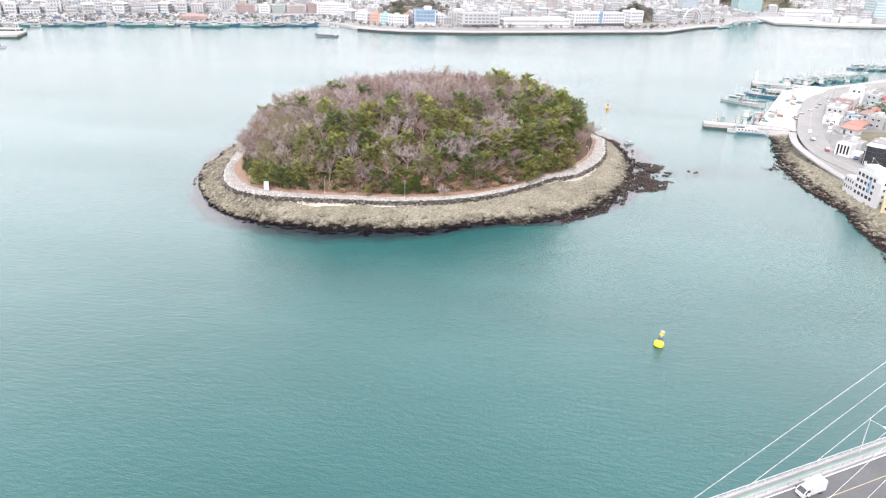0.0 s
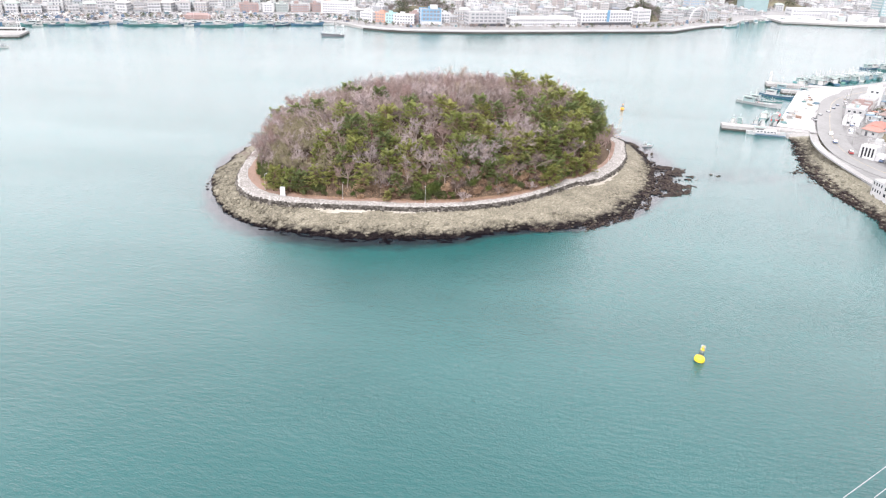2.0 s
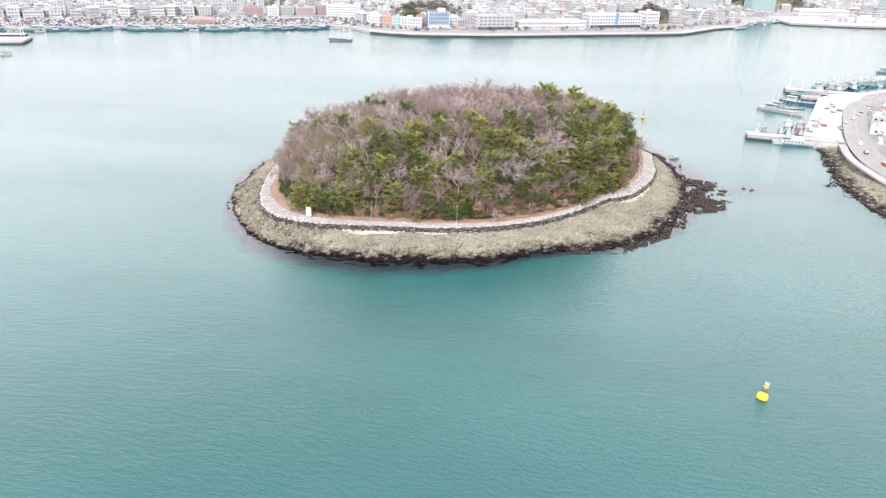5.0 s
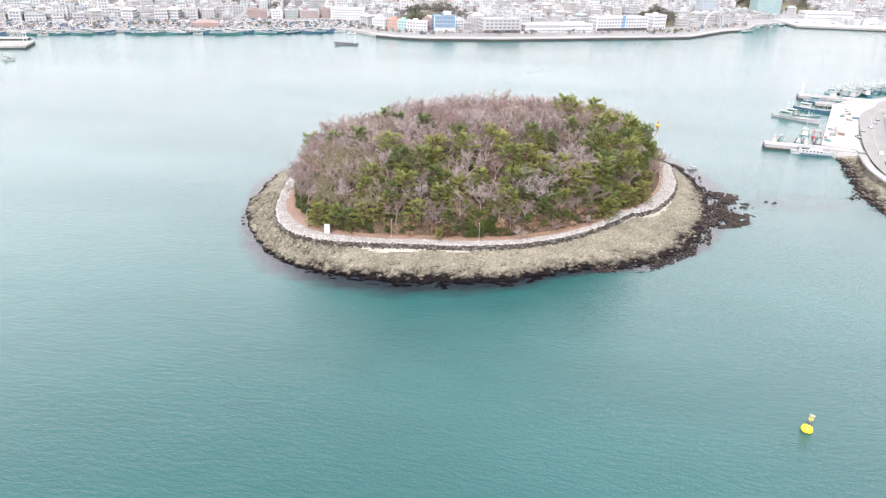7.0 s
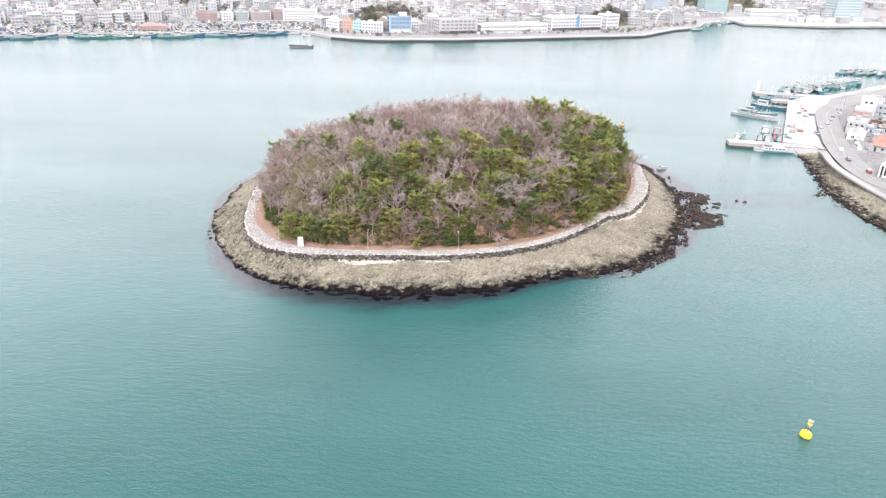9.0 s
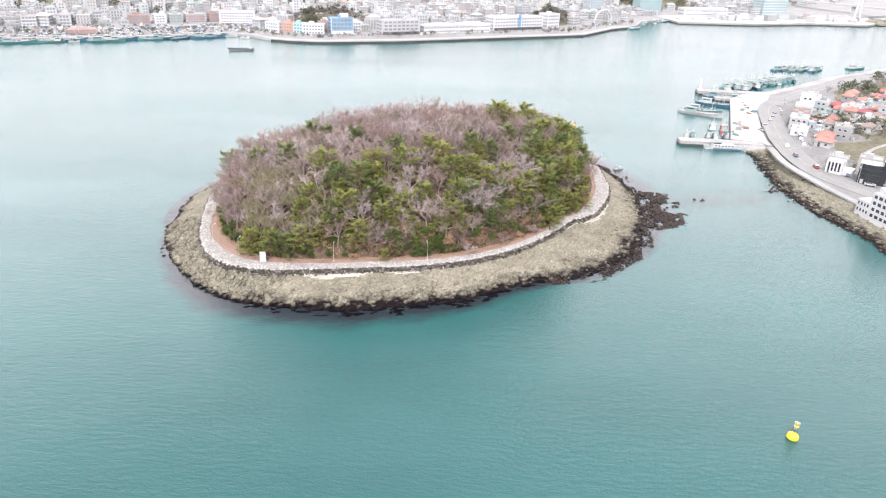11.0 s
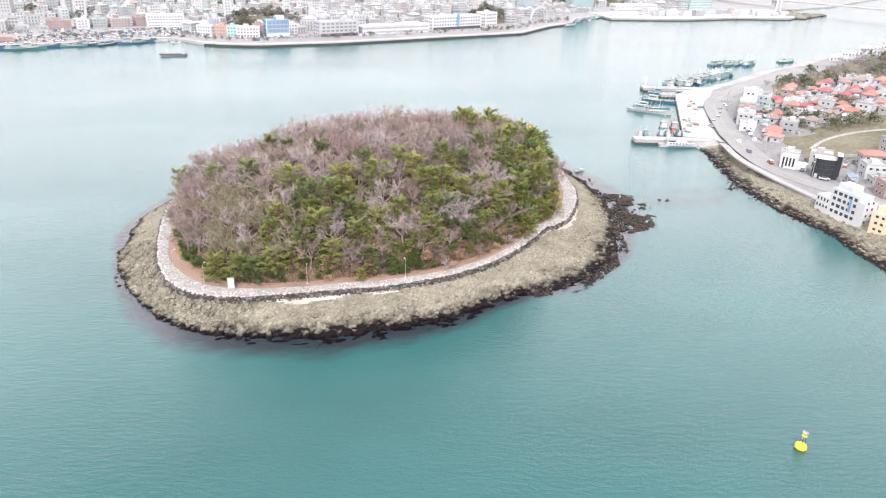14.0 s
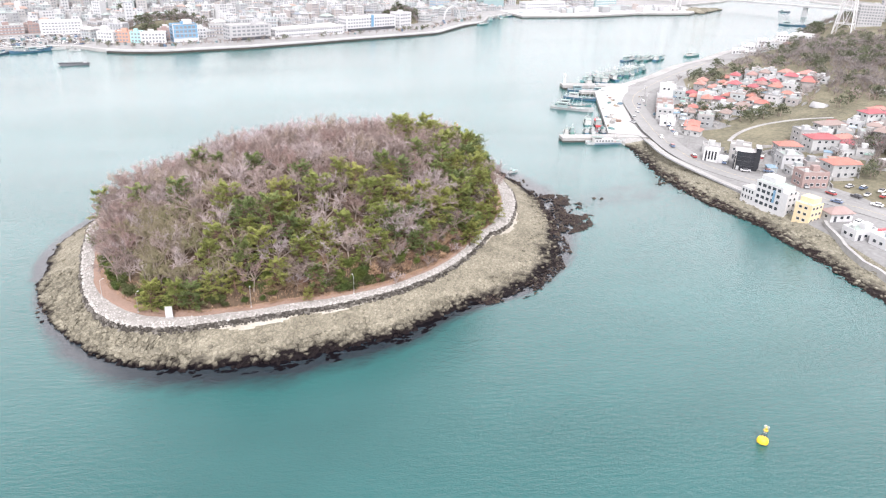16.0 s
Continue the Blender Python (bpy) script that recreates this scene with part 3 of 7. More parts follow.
def island_mesh():
    acc, na = Acc(), 540
    rings = []
    for k in range(na):
        a = 360 * k / na
        rw, rs, pw, rt = wall_r(a), water_r(a), path_w(a), tree_r(a)
        rad = [rs + 7, rs + 3.5] + list(np.linspace(rs + 1.5, rw + 0.02, 26)) + [rw - 0.25] + list(np.linspace(rw - 1.2, rw - pw, 4)) + list(np.linspace(rw - pw - 0.6, rt, 4)) + list(rt * np.linspace(0.965, 0.0, 24))
        rings.append(rad)
    nr = len(rings[0])
    vs = []
    for k in range(na):
        a = 2 * math.pi * k / na
        for r in rings[k]:
            x, y = IC.x + r * math.cos(a), IC.y + r * math.sin(a)
            vs.append((x, y, island_z(x, y)))
    fs, ms = [], []
    for k in range(na):
        for j in range(nr - 1):
            p, q = k * nr + j, ((k + 1) % na) * nr + j
            fs.append((p, q, q + 1, p + 1))
            sand = j < 27 and rings[k][j] - rings[k][27] < sand_w(360 * k / na) * (1 + 0.5 * noise.noise((k * 0.11, 0, 4)))
            ms.append(0 if j < 27 and not sand else 1 if j < 27 else 2 if j == 27 else 3 if j < 32 else 4 if j < 36 else 5)
    acc.v, acc.f, acc.m = vs, fs, ms
    return acc


# ---- sea: one sheet to the horizon, finer round the island, with a margin darkened for weed and reflection ----
DARK_MARGIN = [(-180, 1.5), (-165, 2.5), (-150, 5), (-138, 6.5), (-125, 7.5), (-110, 8), (-95, 6.5), (-80, 4.5), (-60, 2.5), (-30, 3), (-8, 6), (0, 9), (15, 9), (30, 5), (60, 3), (150, 2), (180, 3)]


def sea_mesh():
    acc, na, shore_dark = Acc(), 360, []
    steps = [-9, -5, -2, 0, 2, 4, 6, 8, 11, 14, 18, 23, 30, 40, 52, 66, 90, 140, 600, 5200]
    for k in range(na):
        a = k * 360 / na
        w = lerp_table((a + 180) % 360 - 180, DARK_MARGIN)
        for d in steps:
            acc.v.append((*polar(a, water_r(a) + d if d < 600 else d), 0.0))
            # the shallow sill between the point and the town
            x, y, _ = acc.v[-1]
            sill = 0.42 * math.exp(-(((y - 288) / 17) ** 2)) if 88 < x < 160 else 0
            shore_dark.append(max(sill, min(1.0, 1.25 - d / (1.6 * w))) if d > 0 else 1.0)
    n = len(steps)
    for k in range(na):
        for j in range(n - 1):
            p, q = k * n + j, (k + 1) % na * n + j
            acc.f.append((p, p + 1, q + 1, q))
    acc.f.append(tuple(k * n for k in range(na)))
    acc.m = [0] * len(acc.f)
    me = acc.mesh("water", WATER)
    me.attributes.new("shore_dark", "FLOAT", "POINT").data.foreach_set("value", shore_dark)
    return me


def polar(a, r):
    t = math.radians(a)
    return IC.x + r * math.cos(t), IC.y + r * math.sin(t)


tagged(part("water", sea_mesh(), WATER), "teal sea water with small wind ripples", "sea", kind="structure")

island = thing("island", "small wooded island with a rocky shore, a low sea wall and a path round it", "island", kind="structure")
part("island_ground", island_mesh(), [ROCK, GRAVEL, WALLSTONE, RUBBLE, SOIL, FOREST], island, smooth=True)


# ---- the town shore: x of the waterline for a given y ----
SHORE = [(-400, 250), (-100, 190), (60, 152), (140, 142), (183, 139), (197, 140), (211, 144), (228, 146), (247, 149), (266, 147), (288, 148), (307, 152), (327, 158), (348, 166), (370, 168), (417, 196), (453, 218), (478, 236), (488, 260), (507, 293), (546, 350), (564, 390), (600, 449), (636, 519), (718, 682), (763, 768), (804, 842), (941, 1101)]
ROCKY = [(-9, -3), (-3, -1.0), (0, 0), (5, 0.6), (9, 1.25), (11, 2.6), (13, 4.0), (13.6, 4.6), (60, 5), (110, 12), (200, 24), (400, 50), (800, 75), (1500, 90)]
QUAY = [(-9, -4), (-0.3, -4), (0, 2.1), (10, 2.2), (13, 2.2), (18, 2.2), (25, 3.4), (60, 4.6), (110, 10.5), (200, 20), (400, 37), (800, 55), (1500, 80)]


def shore_x(y):
    return lerp_table(y, SHORE)


def town_z(x, y):
    d = x - shore_x(y)
    k = min(1.0, max(0.0, (y - 345) / 14))
    z = lerp_table(d, ROCKY) * (1 - k) + lerp_table(d, QUAY) * k
    # the wooded knoll of the far headland
    z += 15 * math.exp(-(((x - 665) / 55) ** 2) - ((y - 645) / 38) ** 2) if y > 500 else 0
    if d > 60:
        z += 2.5 * noise.noise((x * 0.014, y * 0.014, 9)) * min(1, (d - 60) / 80)
    elif -6 < d < 13 and k < 1:
        z += (0.45 * noise.noise((x * 0.2, y * 0.2, 2)) + 0.25 * noise.noise((x * 0.6, y * 0.6, 4))) * (1 - k)
    return z


def town_mesh():
    acc = Acc()
    ys = list(np.arange(-400, 100, 25)) + list(np.arange(100, 380, 2.5)) + list(np.arange(380, 620, 5)) + list(np.arange(620, 1101, 20))
    ds = [-9, -6, -4, -2.5, -1, -0.3, 0, 1, 2, 3, 4, 5, 6, 7, 8, 9, 10, 11, 12, 13, 13.6, 16, 20, 25, 30, 36, 42, 48, 54, 60] + list(np.arange(68, 210, 8)) + list(np.arange(220, 420, 20)) + [460, 520, 600, 700, 800, 1000, 1250, 1500]
    nd = len(ds)
    for y in ys:
        for d in ds:
            x = shore_x(y) + d
            acc.v.append((x, y, town_z(x, y)))
    for i in range(len(ys) - 1):
        for j in range(nd - 1):
            p = i * nd + j
            acc.f.append((p, p + 1, p + nd + 1, p + nd))
            quay = ys[i] > 350
            d = ds[j]
            grassy = d >= (38 if 308 < ys[i] < 352 else 54 if ys[i] < 268 else 62)
            acc.m.append((2 if quay else 0) if d < 13 else 3 if grassy else 1)
    return acc


town = thing("ground", "mainland shore with rocks, streets and a grassy hillside", "shore", kind="structure")
part("town_ground", town_mesh(), [BANK, TOWNGROUND, CONCRETE, HILL], town, smooth=True)


def strip(name, line, width, lift, material, label, category, ground=None, thick=0.25, step=4.0, bed=None):
    """A ribbon with real thickness laid along a line over the ground."""
    pts = []
    if 3 < len(line) < 20:
        for _ in range(2):
            cut = [line[0]]
            for (x0, y0), (x1, y1) in zip(line, line[1:]):
                cut += [(0.75 * x0 + 0.25 * x1, 0.75 * y0 + 0.25 * y1), (0.25 * x0 + 0.75 * x1, 0.25 * y0 + 0.75 * y1)]
            line = cut + [line[-1]]
    for (x0, y0), (x1, y1) in zip(line, line[1:]):
        n = max(1, int(math.hypot(x1 - x0, y1 - y0) / step))
        pts += [(x0 + (x1 - x0) * k / n, y0 + (y1 - y0) * k / n) for k in range(n)]
    pts.append(line[-1])
    acc = Acc()
    for i, (x, y) in enumerate(pts):
        a, b = pts[max(0, i - 1)], pts[min(len(pts) - 1, i + 1)]
        tx, ty = b[0] - a[0], b[1] - a[1]
        q = math.hypot(tx, ty)
        nx, ny = -ty / q, tx / q
        top = max(ground(x + nx * (bed or width) * s, y + ny * (bed or width) * s) for s in (-0.5, -0.25, 0, 0.25, 0.5)) + lift if ground else lift
        for s, z in ((-0.5, top - thick), (-0.5, top), (0.5, top), (0.5, top - thick)):
            acc.v.append((x + nx * width * s, y + ny * width * s, z))
        if i:
            p = 4 * i
            for j in range(3):
                acc.f.append((p - 4 + j, p + j, p + j + 1, p - 3 + j))
                acc.m.append(0)
    acc.f += [(0, 1, 2, 3), tuple(len(acc.v) - 1 - i for i in range(4))]
    acc.m += [0, 0]
    return tagged(part(name, acc, material), label, category, kind="structure")


def prom_z(x, y):
    """The promenade keeps its level and falls to the quay at its end."""
    return 4.62 - 2.0 * max(0.0, min(1.0, (y - 338) / 16))


FRONT_ROAD = [(206, 160), (200, 190), (196, 215), (190, 240), (182, 262), (175, 281), (171.5, 300), (174, 319), (181, 341), (189, 358), (196, 373), (212, 405), (224, 428), (240, 447), (266, 466), (314, 500), (380, 540)]
BACK_ROAD = [(190, 344), (203, 358), (224, 385), (243, 410), (279, 447)]
strip("road", FRONT_ROAD, 12, 0.12, ASPHALT, "grey asphalt waterfront road with faded markings", "road", town_z)
strip("road", BACK_ROAD, 8, 0.17, ASPHALT, "narrow grey asphalt side street between houses", "road", town_z)
strip("centre_line", FRONT_ROAD, 0.18, 0.15, YELLOWLINE, "faded yellow centre line of the waterfront road", "road marking", town_z, 0.05, bed=12)
strip("lane", [(212, 330), (226, 340), (246, 344), (264, 338), (276, 326)], 1.9, 0.2, CONCRETE, "pale concrete lane over the grassy slope", "lane", town_z)
strip("pavement", [(162.5, 262), (162, 284), (162.5, 298), (164, 315), (168.5, 332), (177, 350)], 3.0, 0.35, CONCRETE, "pale paved promenade behind a rock bank", "pavement", prom_z, 0.6)
strip("pavement", [(179, 353), (187, 375), (204, 407), (227, 436), (258, 462)], 3.5, 0.3, PAVED, "pale paved footway beside the harbour road", "pavement", town_z, 0.5)
strip("sea_wall", [(149, 190), (152, 204), (156, 214), (160, 224), (164, 229)], 1.2, 1.4, CONCRETE, "curving concrete sea wall above the rocks", "sea wall", town_z, 3.0)
strip("parapet", [(160.6, 262), (160.2, 284), (160.7, 298), (162.2, 315), (166.6, 332), (175, 350)], 0.3, 0.6, LIGHTGREY, "low white parapet along the promenade", "parapet", prom_z, 0.7)


def slab(name, pts, z, depth, top_mat, side_mat, label, category):
    acc, n = Acc(), len(pts)
    acc.v = [(x, y, z) for x, y in pts] + [(x, y, 0.9) for x, y in pts] + [(x, y, z - depth) for x, y in pts]
    acc.f, acc.m = [tuple(range(n))], [0]
    for k in range(n):
        j = (k + 1) % n
        acc.f += [(k, n + k, n + j, j), (n + k, 2 * n + k, 2 * n + j, n + j)]
        acc.m += [1, 2]
    return tagged(part(name, acc, [top_mat, side_mat, WETCONCRETE]), label, category, kind="structure")


def bar(x0, y0, x1, y1, w):
    q = math.hypot(x1 - x0, y1 - y0)
    nx, ny = -(y1 - y0) / q * w / 2, (x1 - x0) / q * w / 2
    return [(x0 - nx, y0 - ny), (x1 - nx, y1 - ny), (x1 + nx, y1 + ny), (x0 + nx, y0 + ny)]


slab("pier", bar(139, 370, 184, 359, 6.8), 2.45, 7, CONCRETE, CONCRETE, "weathered concrete pier with a tide-stained foot", "pier")
slab("mole", bar(212.5, 493, 262, 479, 9), 2.6, 7, CONCRETE, CONCRETE, "concrete mole with a dark tide-stained foot", "mole")
slab("quay_plaza", [(166.5, 368), (180, 360), (186, 370), (203, 404), (226, 434), (258, 460), (268, 484), (236, 477), (220, 463)], 2.75, 7, PAVED, CONCRETE, "wide pale paved harbour plaza", "plaza")
slab("jetty", bar(213, 470, 246, 462, 5), 2.3, 6, CONCRETE, CONCRETE, "low concrete landing jetty", "jetty")
slab("jetty", bar(-470, 560, -334, 590, 26), 2.2, 6, CONCRETE, CONCRETE, "grey concrete jetty reaching out from the harbour", "jetty")
slab("jetty", bar(-470, 600, -352, 622, 9), 1.4, 5, PAVED, CONCRETE, "pale floating landing stage", "jetty")

# ---- the city shore across the water: y of the quay for a given x ----
FARQUAY = [(-1500, 520), (-600, 590), (-374, 646), (-300, 680), (-204, 703), (-150, 724), (-114, 738), (-98, 730), (-85, 712), (-62, 701), (-35, 697), (0, 704), (31, 709), (96, 730), (143, 747), (195, 763), (232, 776), (263, 809), (287, 834), (325, 858), (352, 905), (392, 935), (442, 955), (490, 945), (575, 975), (700, 1010), (900, 1100), (1500, 1500)]
CITY = [(-6, -5), (-0.2, -5), (0, 2.2), (40, 3.2), (120, 5), (200, 9), (320, 20), (500, 42), (900, 80), (1600, 110)]


def quay_y(x):
    return lerp_table(x, FARQUAY)


def city_z(x, y):
    d = y - quay_y(x)
    z = lerp_table(d, CITY)
    return z + (5 * noise.noise((x * 0.006, y * 0.006, 12)) * min(1, d / 200) if d > 0 else 0)


def city_mesh():
    acc = Acc()
    xs_ = list(np.arange(-1500, -640, 60)) + list(np.arange(-640, 720, 8)) + list(np.arange(720, 1501, 60))
    ds = [-6, -0.2, 0, 6, 12, 25, 40, 60, 80, 100, 130, 160, 200, 250, 320, 400, 500, 650, 900, 1300]
    n = len(ds)
    for x in xs_:
        for d in ds:
            y = quay_y(x) + d
            acc.v.append((x, y, city_z(x, y)))
    for i in range(len(xs_) - 1):
        for j in range(n - 1):
            p = i * n + j
            acc.f.append((p, p + n, p + n + 1, p + 1))
            acc.m.append(1 if j < 3 else 0)
    return acc


city = thing("city_ground", "city waterfront with a concrete quay rising to hills behind", "city shore", kind="structure")
part("quay_and_hills", city_mesh(), [CITYGROUND, CONCRETE], city)
strip("embankment", [(x, quay_y(x) + 0.5) for x in range(-80, 330, 10)], 5.0, 2.6, LIGHTGREY, "pale promenade embankment along the city quay", "embankment", None, 3.2)
strip("embankment", [(x, quay_y(x) - 2.6) for x in range(-80, 330, 10)], 1.8, 1.5, WETCONCRETE, "dark tide-stained footing of the quay", "embankment", None, 3.0)


# ---- trees ----
def bare_tree_meshes(seed, height, spread, fine):
    """Short trunk, long limbs that fan out like a broom, and a crown of branches and fine twigs."""
    rng = random.Random(seed)
    trunk, crown = Acc(), Acc()

    def aside(d, ang):
        u = d.orthogonal().normalized()
        u = Matrix.Rotation(rng.uniform(0, 6.28), 3, d) @ u
        return (d * math.cos(ang) + u * math.sin(ang) + Vector((0, 0, 0.04))).normalized()

    fork = Vector((rng.gauss(0, 0.25), rng.gauss(0, 0.25), height * 0.3))
    trunk.rod(Vector((0, 0, -0.5)), fork, 0.2, 0.15, 6, caps=False)
    limbs = rng.choice((7, 8, 9))
    for k in range(limbs):
        az, el = 2 * math.pi * (k + rng.uniform(-0.35, 0.35)) / limbs, radians(rng.uniform(22, 55) if k % 3 else rng.uniform(58, 82))
        d = Vector((math.cos(az) * math.cos(el) * spread, math.sin(az) * math.cos(el) * spread, math.sin(el))).normalized()
        length = height * rng.uniform(0.94, 1.06) * (0.64 - 0.17 * math.sin(el))
        p = fork - Vector((0, 0, rng.uniform(0, 0.3)))
        pts = [p]
        for _ in range(3):
            d = (d + Vector((rng.gauss(0, 0.14), rng.gauss(0, 0.14), rng.gauss(0.04, 0.06)))).normalized()
            p = p + d * length / 3
            pts.append(p)
        for i in range(3):
            trunk.rod(pts[i], pts[i + 1], 0.13 - 0.032 * i, 0.1 - 0.032 * i, 4, caps=False)
        for b in range(8):
            t = 0.36 + 0.64 * (b + rng.random()) / 8
            i = min(2, int(t * 3))
            s = pts[i].lerp(pts[i + 1], t * 3 - i)
            bd = aside((pts[i + 1] - pts[i]).normalized(), rng.uniform(0.35, 1.0))
            e = s + bd * length * rng.uniform(0.22, 0.34)
            crown.rod(s, e, 0.05, 0.024, 3, caps=False)
            for _ in range(fine):
                f = rng.uniform(0.3, 1.0)
                q = s.lerp(e, f)
                td = aside(bd, rng.uniform(0.3, 1.0))
                tip = q + td * rng.uniform(0.5, 0.95)
                u = td.orthogonal().normalized() * 0.028
                crown.add([tuple(q - u), tuple(q + u), tuple(tip)], [(0, 1, 2)])
                for _ in range(2):
                    q2 = q.lerp(tip, rng.uniform(0.3, 0.9))
                    d2 = aside(td, rng.uniform(0.3, 0.8))
                    u = Matrix.Rotation(rng.uniform(0, 3.14), 3, d2) @ d2.orthogonal().normalized() * 0.03
                    crown.add([tuple(q2 - u), tuple(q2 + u), tuple(q2 + d2 * rng.uniform(0.45, 0.85))], [(0, 1, 2)])
    return trunk, crown


def tuft(acc, c, rad, flat, count, size, rng, mi=0):
    """A cluster of needle blades about a point, thicker at its rim."""
    for _ in range(count):
        while True:
            v = Vector((rng.uniform(-1, 1), rng.uniform(-1, 1), rng.uniform(-1, 1)))
            if 0.05 < v.length < 1:
                break
        v = v.normalized() * v.length**0.5
        p = c + Vector((v.x * rad, v.y * rad, v.z * rad * flat))
        d = (Vector((v.x, v.y, v.z * 0.6 + 0.5)) + Vector((rng.gauss(0, 0.5), rng.gauss(0, 0.5), rng.gauss(0, 0.5)))).normalized()
        u = d.orthogonal().normalized()
        u = (u * math.cos(a := rng.uniform(0, 6.28)) + d.cross(u) * math.sin(a)) * size * rng.uniform(0.18, 0.3)
        q = p + d * size * rng.uniform(0.7, 1.3)
        acc.add([tuple(p - u), tuple(p + u), tuple(q)], [(0, 1, 2)], mi)


def spray(acc, c, d, length, width, count, size, rng):
    """A leafy branch end: needle shoots set along an axis, spreading to both sides and drooping a little."""
    side = d.cross(Vector((0, 0, 1))).normalized()
    for _ in range(count):
        f, g = rng.random(), rng.uniform(-1, 1)
        w = width * (1 - 0.55 * f)
        p = c + d * length * f + side * g * w + Vector((0, 0, 0.18 * (1 - g * g) - 0.16 * f * f * length + rng.gauss(0, 0.1)))
        v = (d * rng.uniform(0.5, 1.0) + side * g * 0.9 + Vector((rng.gauss(0, 0.25), rng.gauss(0, 0.25), rng.uniform(-0.1, 0.75)))).normalized()
        u = v.cross(Vector((rng.gauss(0, 0.4), rng.gauss(0, 0.4), 1))).normalized() * size * rng.uniform(0.16, 0.26)
        acc.add([tuple(p - u), tuple(p + u), tuple(p + v * size * rng.uniform(0.7, 1.3))], [(0, 1, 2)])


def pine_meshes(seed, height, width, layered=False):
    """Crooked trunk with limbs, and an uneven, rounded crown of feathery needle sprays with gaps between them."""
    rng = random.Random(seed)
    trunk, crown = Acc(), Acc()
    p, d = Vector((0, 0, -0.4)), Vector((rng.gauss(0, 0.1), rng.gauss(0, 0.1), 1))
    path = [p]
    for k in range(6):
        d = (d + Vector((rng.gauss(0, 0.13), rng.gauss(0, 0.13), 0.25))).normalized()
        p = p + d * height * 0.16
        path.append(p)
    for k in range(6):
        trunk.rod(path[k], path[k + 1], 0.2 * (1 - k / 7), 0.2 * (1 - (k + 1) / 7), 6, caps=False)
    limbs = 30
    for k in range(limbs):
        t = 0.2 + 0.79 * (k + rng.uniform(0, 0.9)) / limbs
        i = min(5, int(t * 6))
        s = path[i].lerp(path[i + 1], t * 6 - i)
        a = k * 2.4 + rng.uniform(-0.6, 0.6)
        reach = width * math.sqrt(max(0.03, 1 - ((t - 0.48) / 0.56) ** 2)) * rng.uniform(0.6, 1.15) * (1.3 if layered else 1)
        rise = rng.uniform(0.0, 0.3) if layered else lerp_table(t, [(0.2, -0.05), (0.6, 0.25), (1.0, 0.6)]) + rng.uniform(-0.15, 0.2)
        q = s + Vector((math.cos(a) * reach, math.sin(a) * reach, rise * reach))
        trunk.rod(s, q, 0.08, 0.03, 4, caps=False)
        out = (q - s).normalized()
        for j in range(7):
            f = 0.35 + 0.65 * j / 6
            turn = (0.75 if j % 2 else -0.75) * (1 - 0.4 * f) + rng.gauss(0, 0.6)
            dd = (Matrix.Rotation(turn, 3, "Z") @ out + Vector((0, 0, rng.gauss(0.05, 0.15)))).normalized()
            spray(crown, s.lerp(q, f) + Vector((rng.gauss(0, 0.15), rng.gauss(0, 0.15), rng.gauss(0.1, 0.22))), dd, rng.uniform(0.5, 0.85), rng.uniform(0.42, 0.62), 34, 0.34, rng)
    for j in range(6):
        spray(crown, path[6] - Vector((0, 0, 0.15)), Vector((math.cos(j * 1.05), math.sin(j * 1.05), rng.uniform(0.2, 0.7))).normalized(), 0.6, 0.45, 34, 0.34, rng)
    return trunk, crown


def shrub_mesh(seed):
    rng = random.Random(seed)
    leaves = Acc()
    for k in range(9):
        tuft(leaves, Vector((rng.gauss(0, 0.32), rng.gauss(0, 0.32), rng.uniform(0.35, 1.0))), rng.uniform(0.6, 0.95), 0.7, 70, 0.33, rng)
    return leaves


TREES = {}


def tree_kind(key, name, label, category, trunk, crown, bark, leaf, group):
    """The first tree of a kind, far below the sea, from which the planted ones are copied."""
    t = thing(name, label, category, group, pose(0, 0, -60))
    part("trunk", trunk, bark, t)
    part("crown", crown, leaf, t)
    TREES[key] = t
    return t


BARE = []
for s in range(5):
    tr, cr = bare_tree_meshes(40 + s, 8.3 + 0.5 * s, 1.0 + 0.08 * s, 8)
    BARE.append((tr, cr))
    tree_kind(("bare", s), "bare_tree", "leafless grey-mauve broadleaf tree on the wooded island", "tree", tr, cr, BARK, TWIG, "bare trees on the island")
for s in range(5):
    tr, cr = pine_meshes(70 + s, 8.6 + 0.5 * s, 3.3 + 0.2 * s, s == 3)
    tree_kind(("pine", s), "pine_tree", "evergreen pine with clumped yellow-green needles on the wooded island", "tree", tr, cr, PINEBARK, NEEDLE, "pines on the island")
for s in range(2):
    tr, cr = BARE[s]
    tree_kind(("vine", s), "creeper_clad_tree", "leafless tree overgrown with dull olive-green creepers", "tree", tr, cr, BARK, VINETWIG, "bare trees on the island")
FIRST_USED = set()


def plant(key, x, y, z, scale, rz, label="", group=""):
    src = TREES[key]
    m = Matrix.Translation((x, y, z)) @ Euler((0, 0, rz)).to_matrix().to_4x4()
    if key in FIRST_USED:
        t = copy_thing(src, m)
    else:
        FIRST_USED.add(key)
        t = src
        t.matrix_basis = m
    t.scale = (scale, scale, scale * (0.92 + 0.16 * ((x * 7.3 + y * 3.1) % 1)))
    if label:
        t["label"] = label
    if group:
        t["group"] = group
    return t


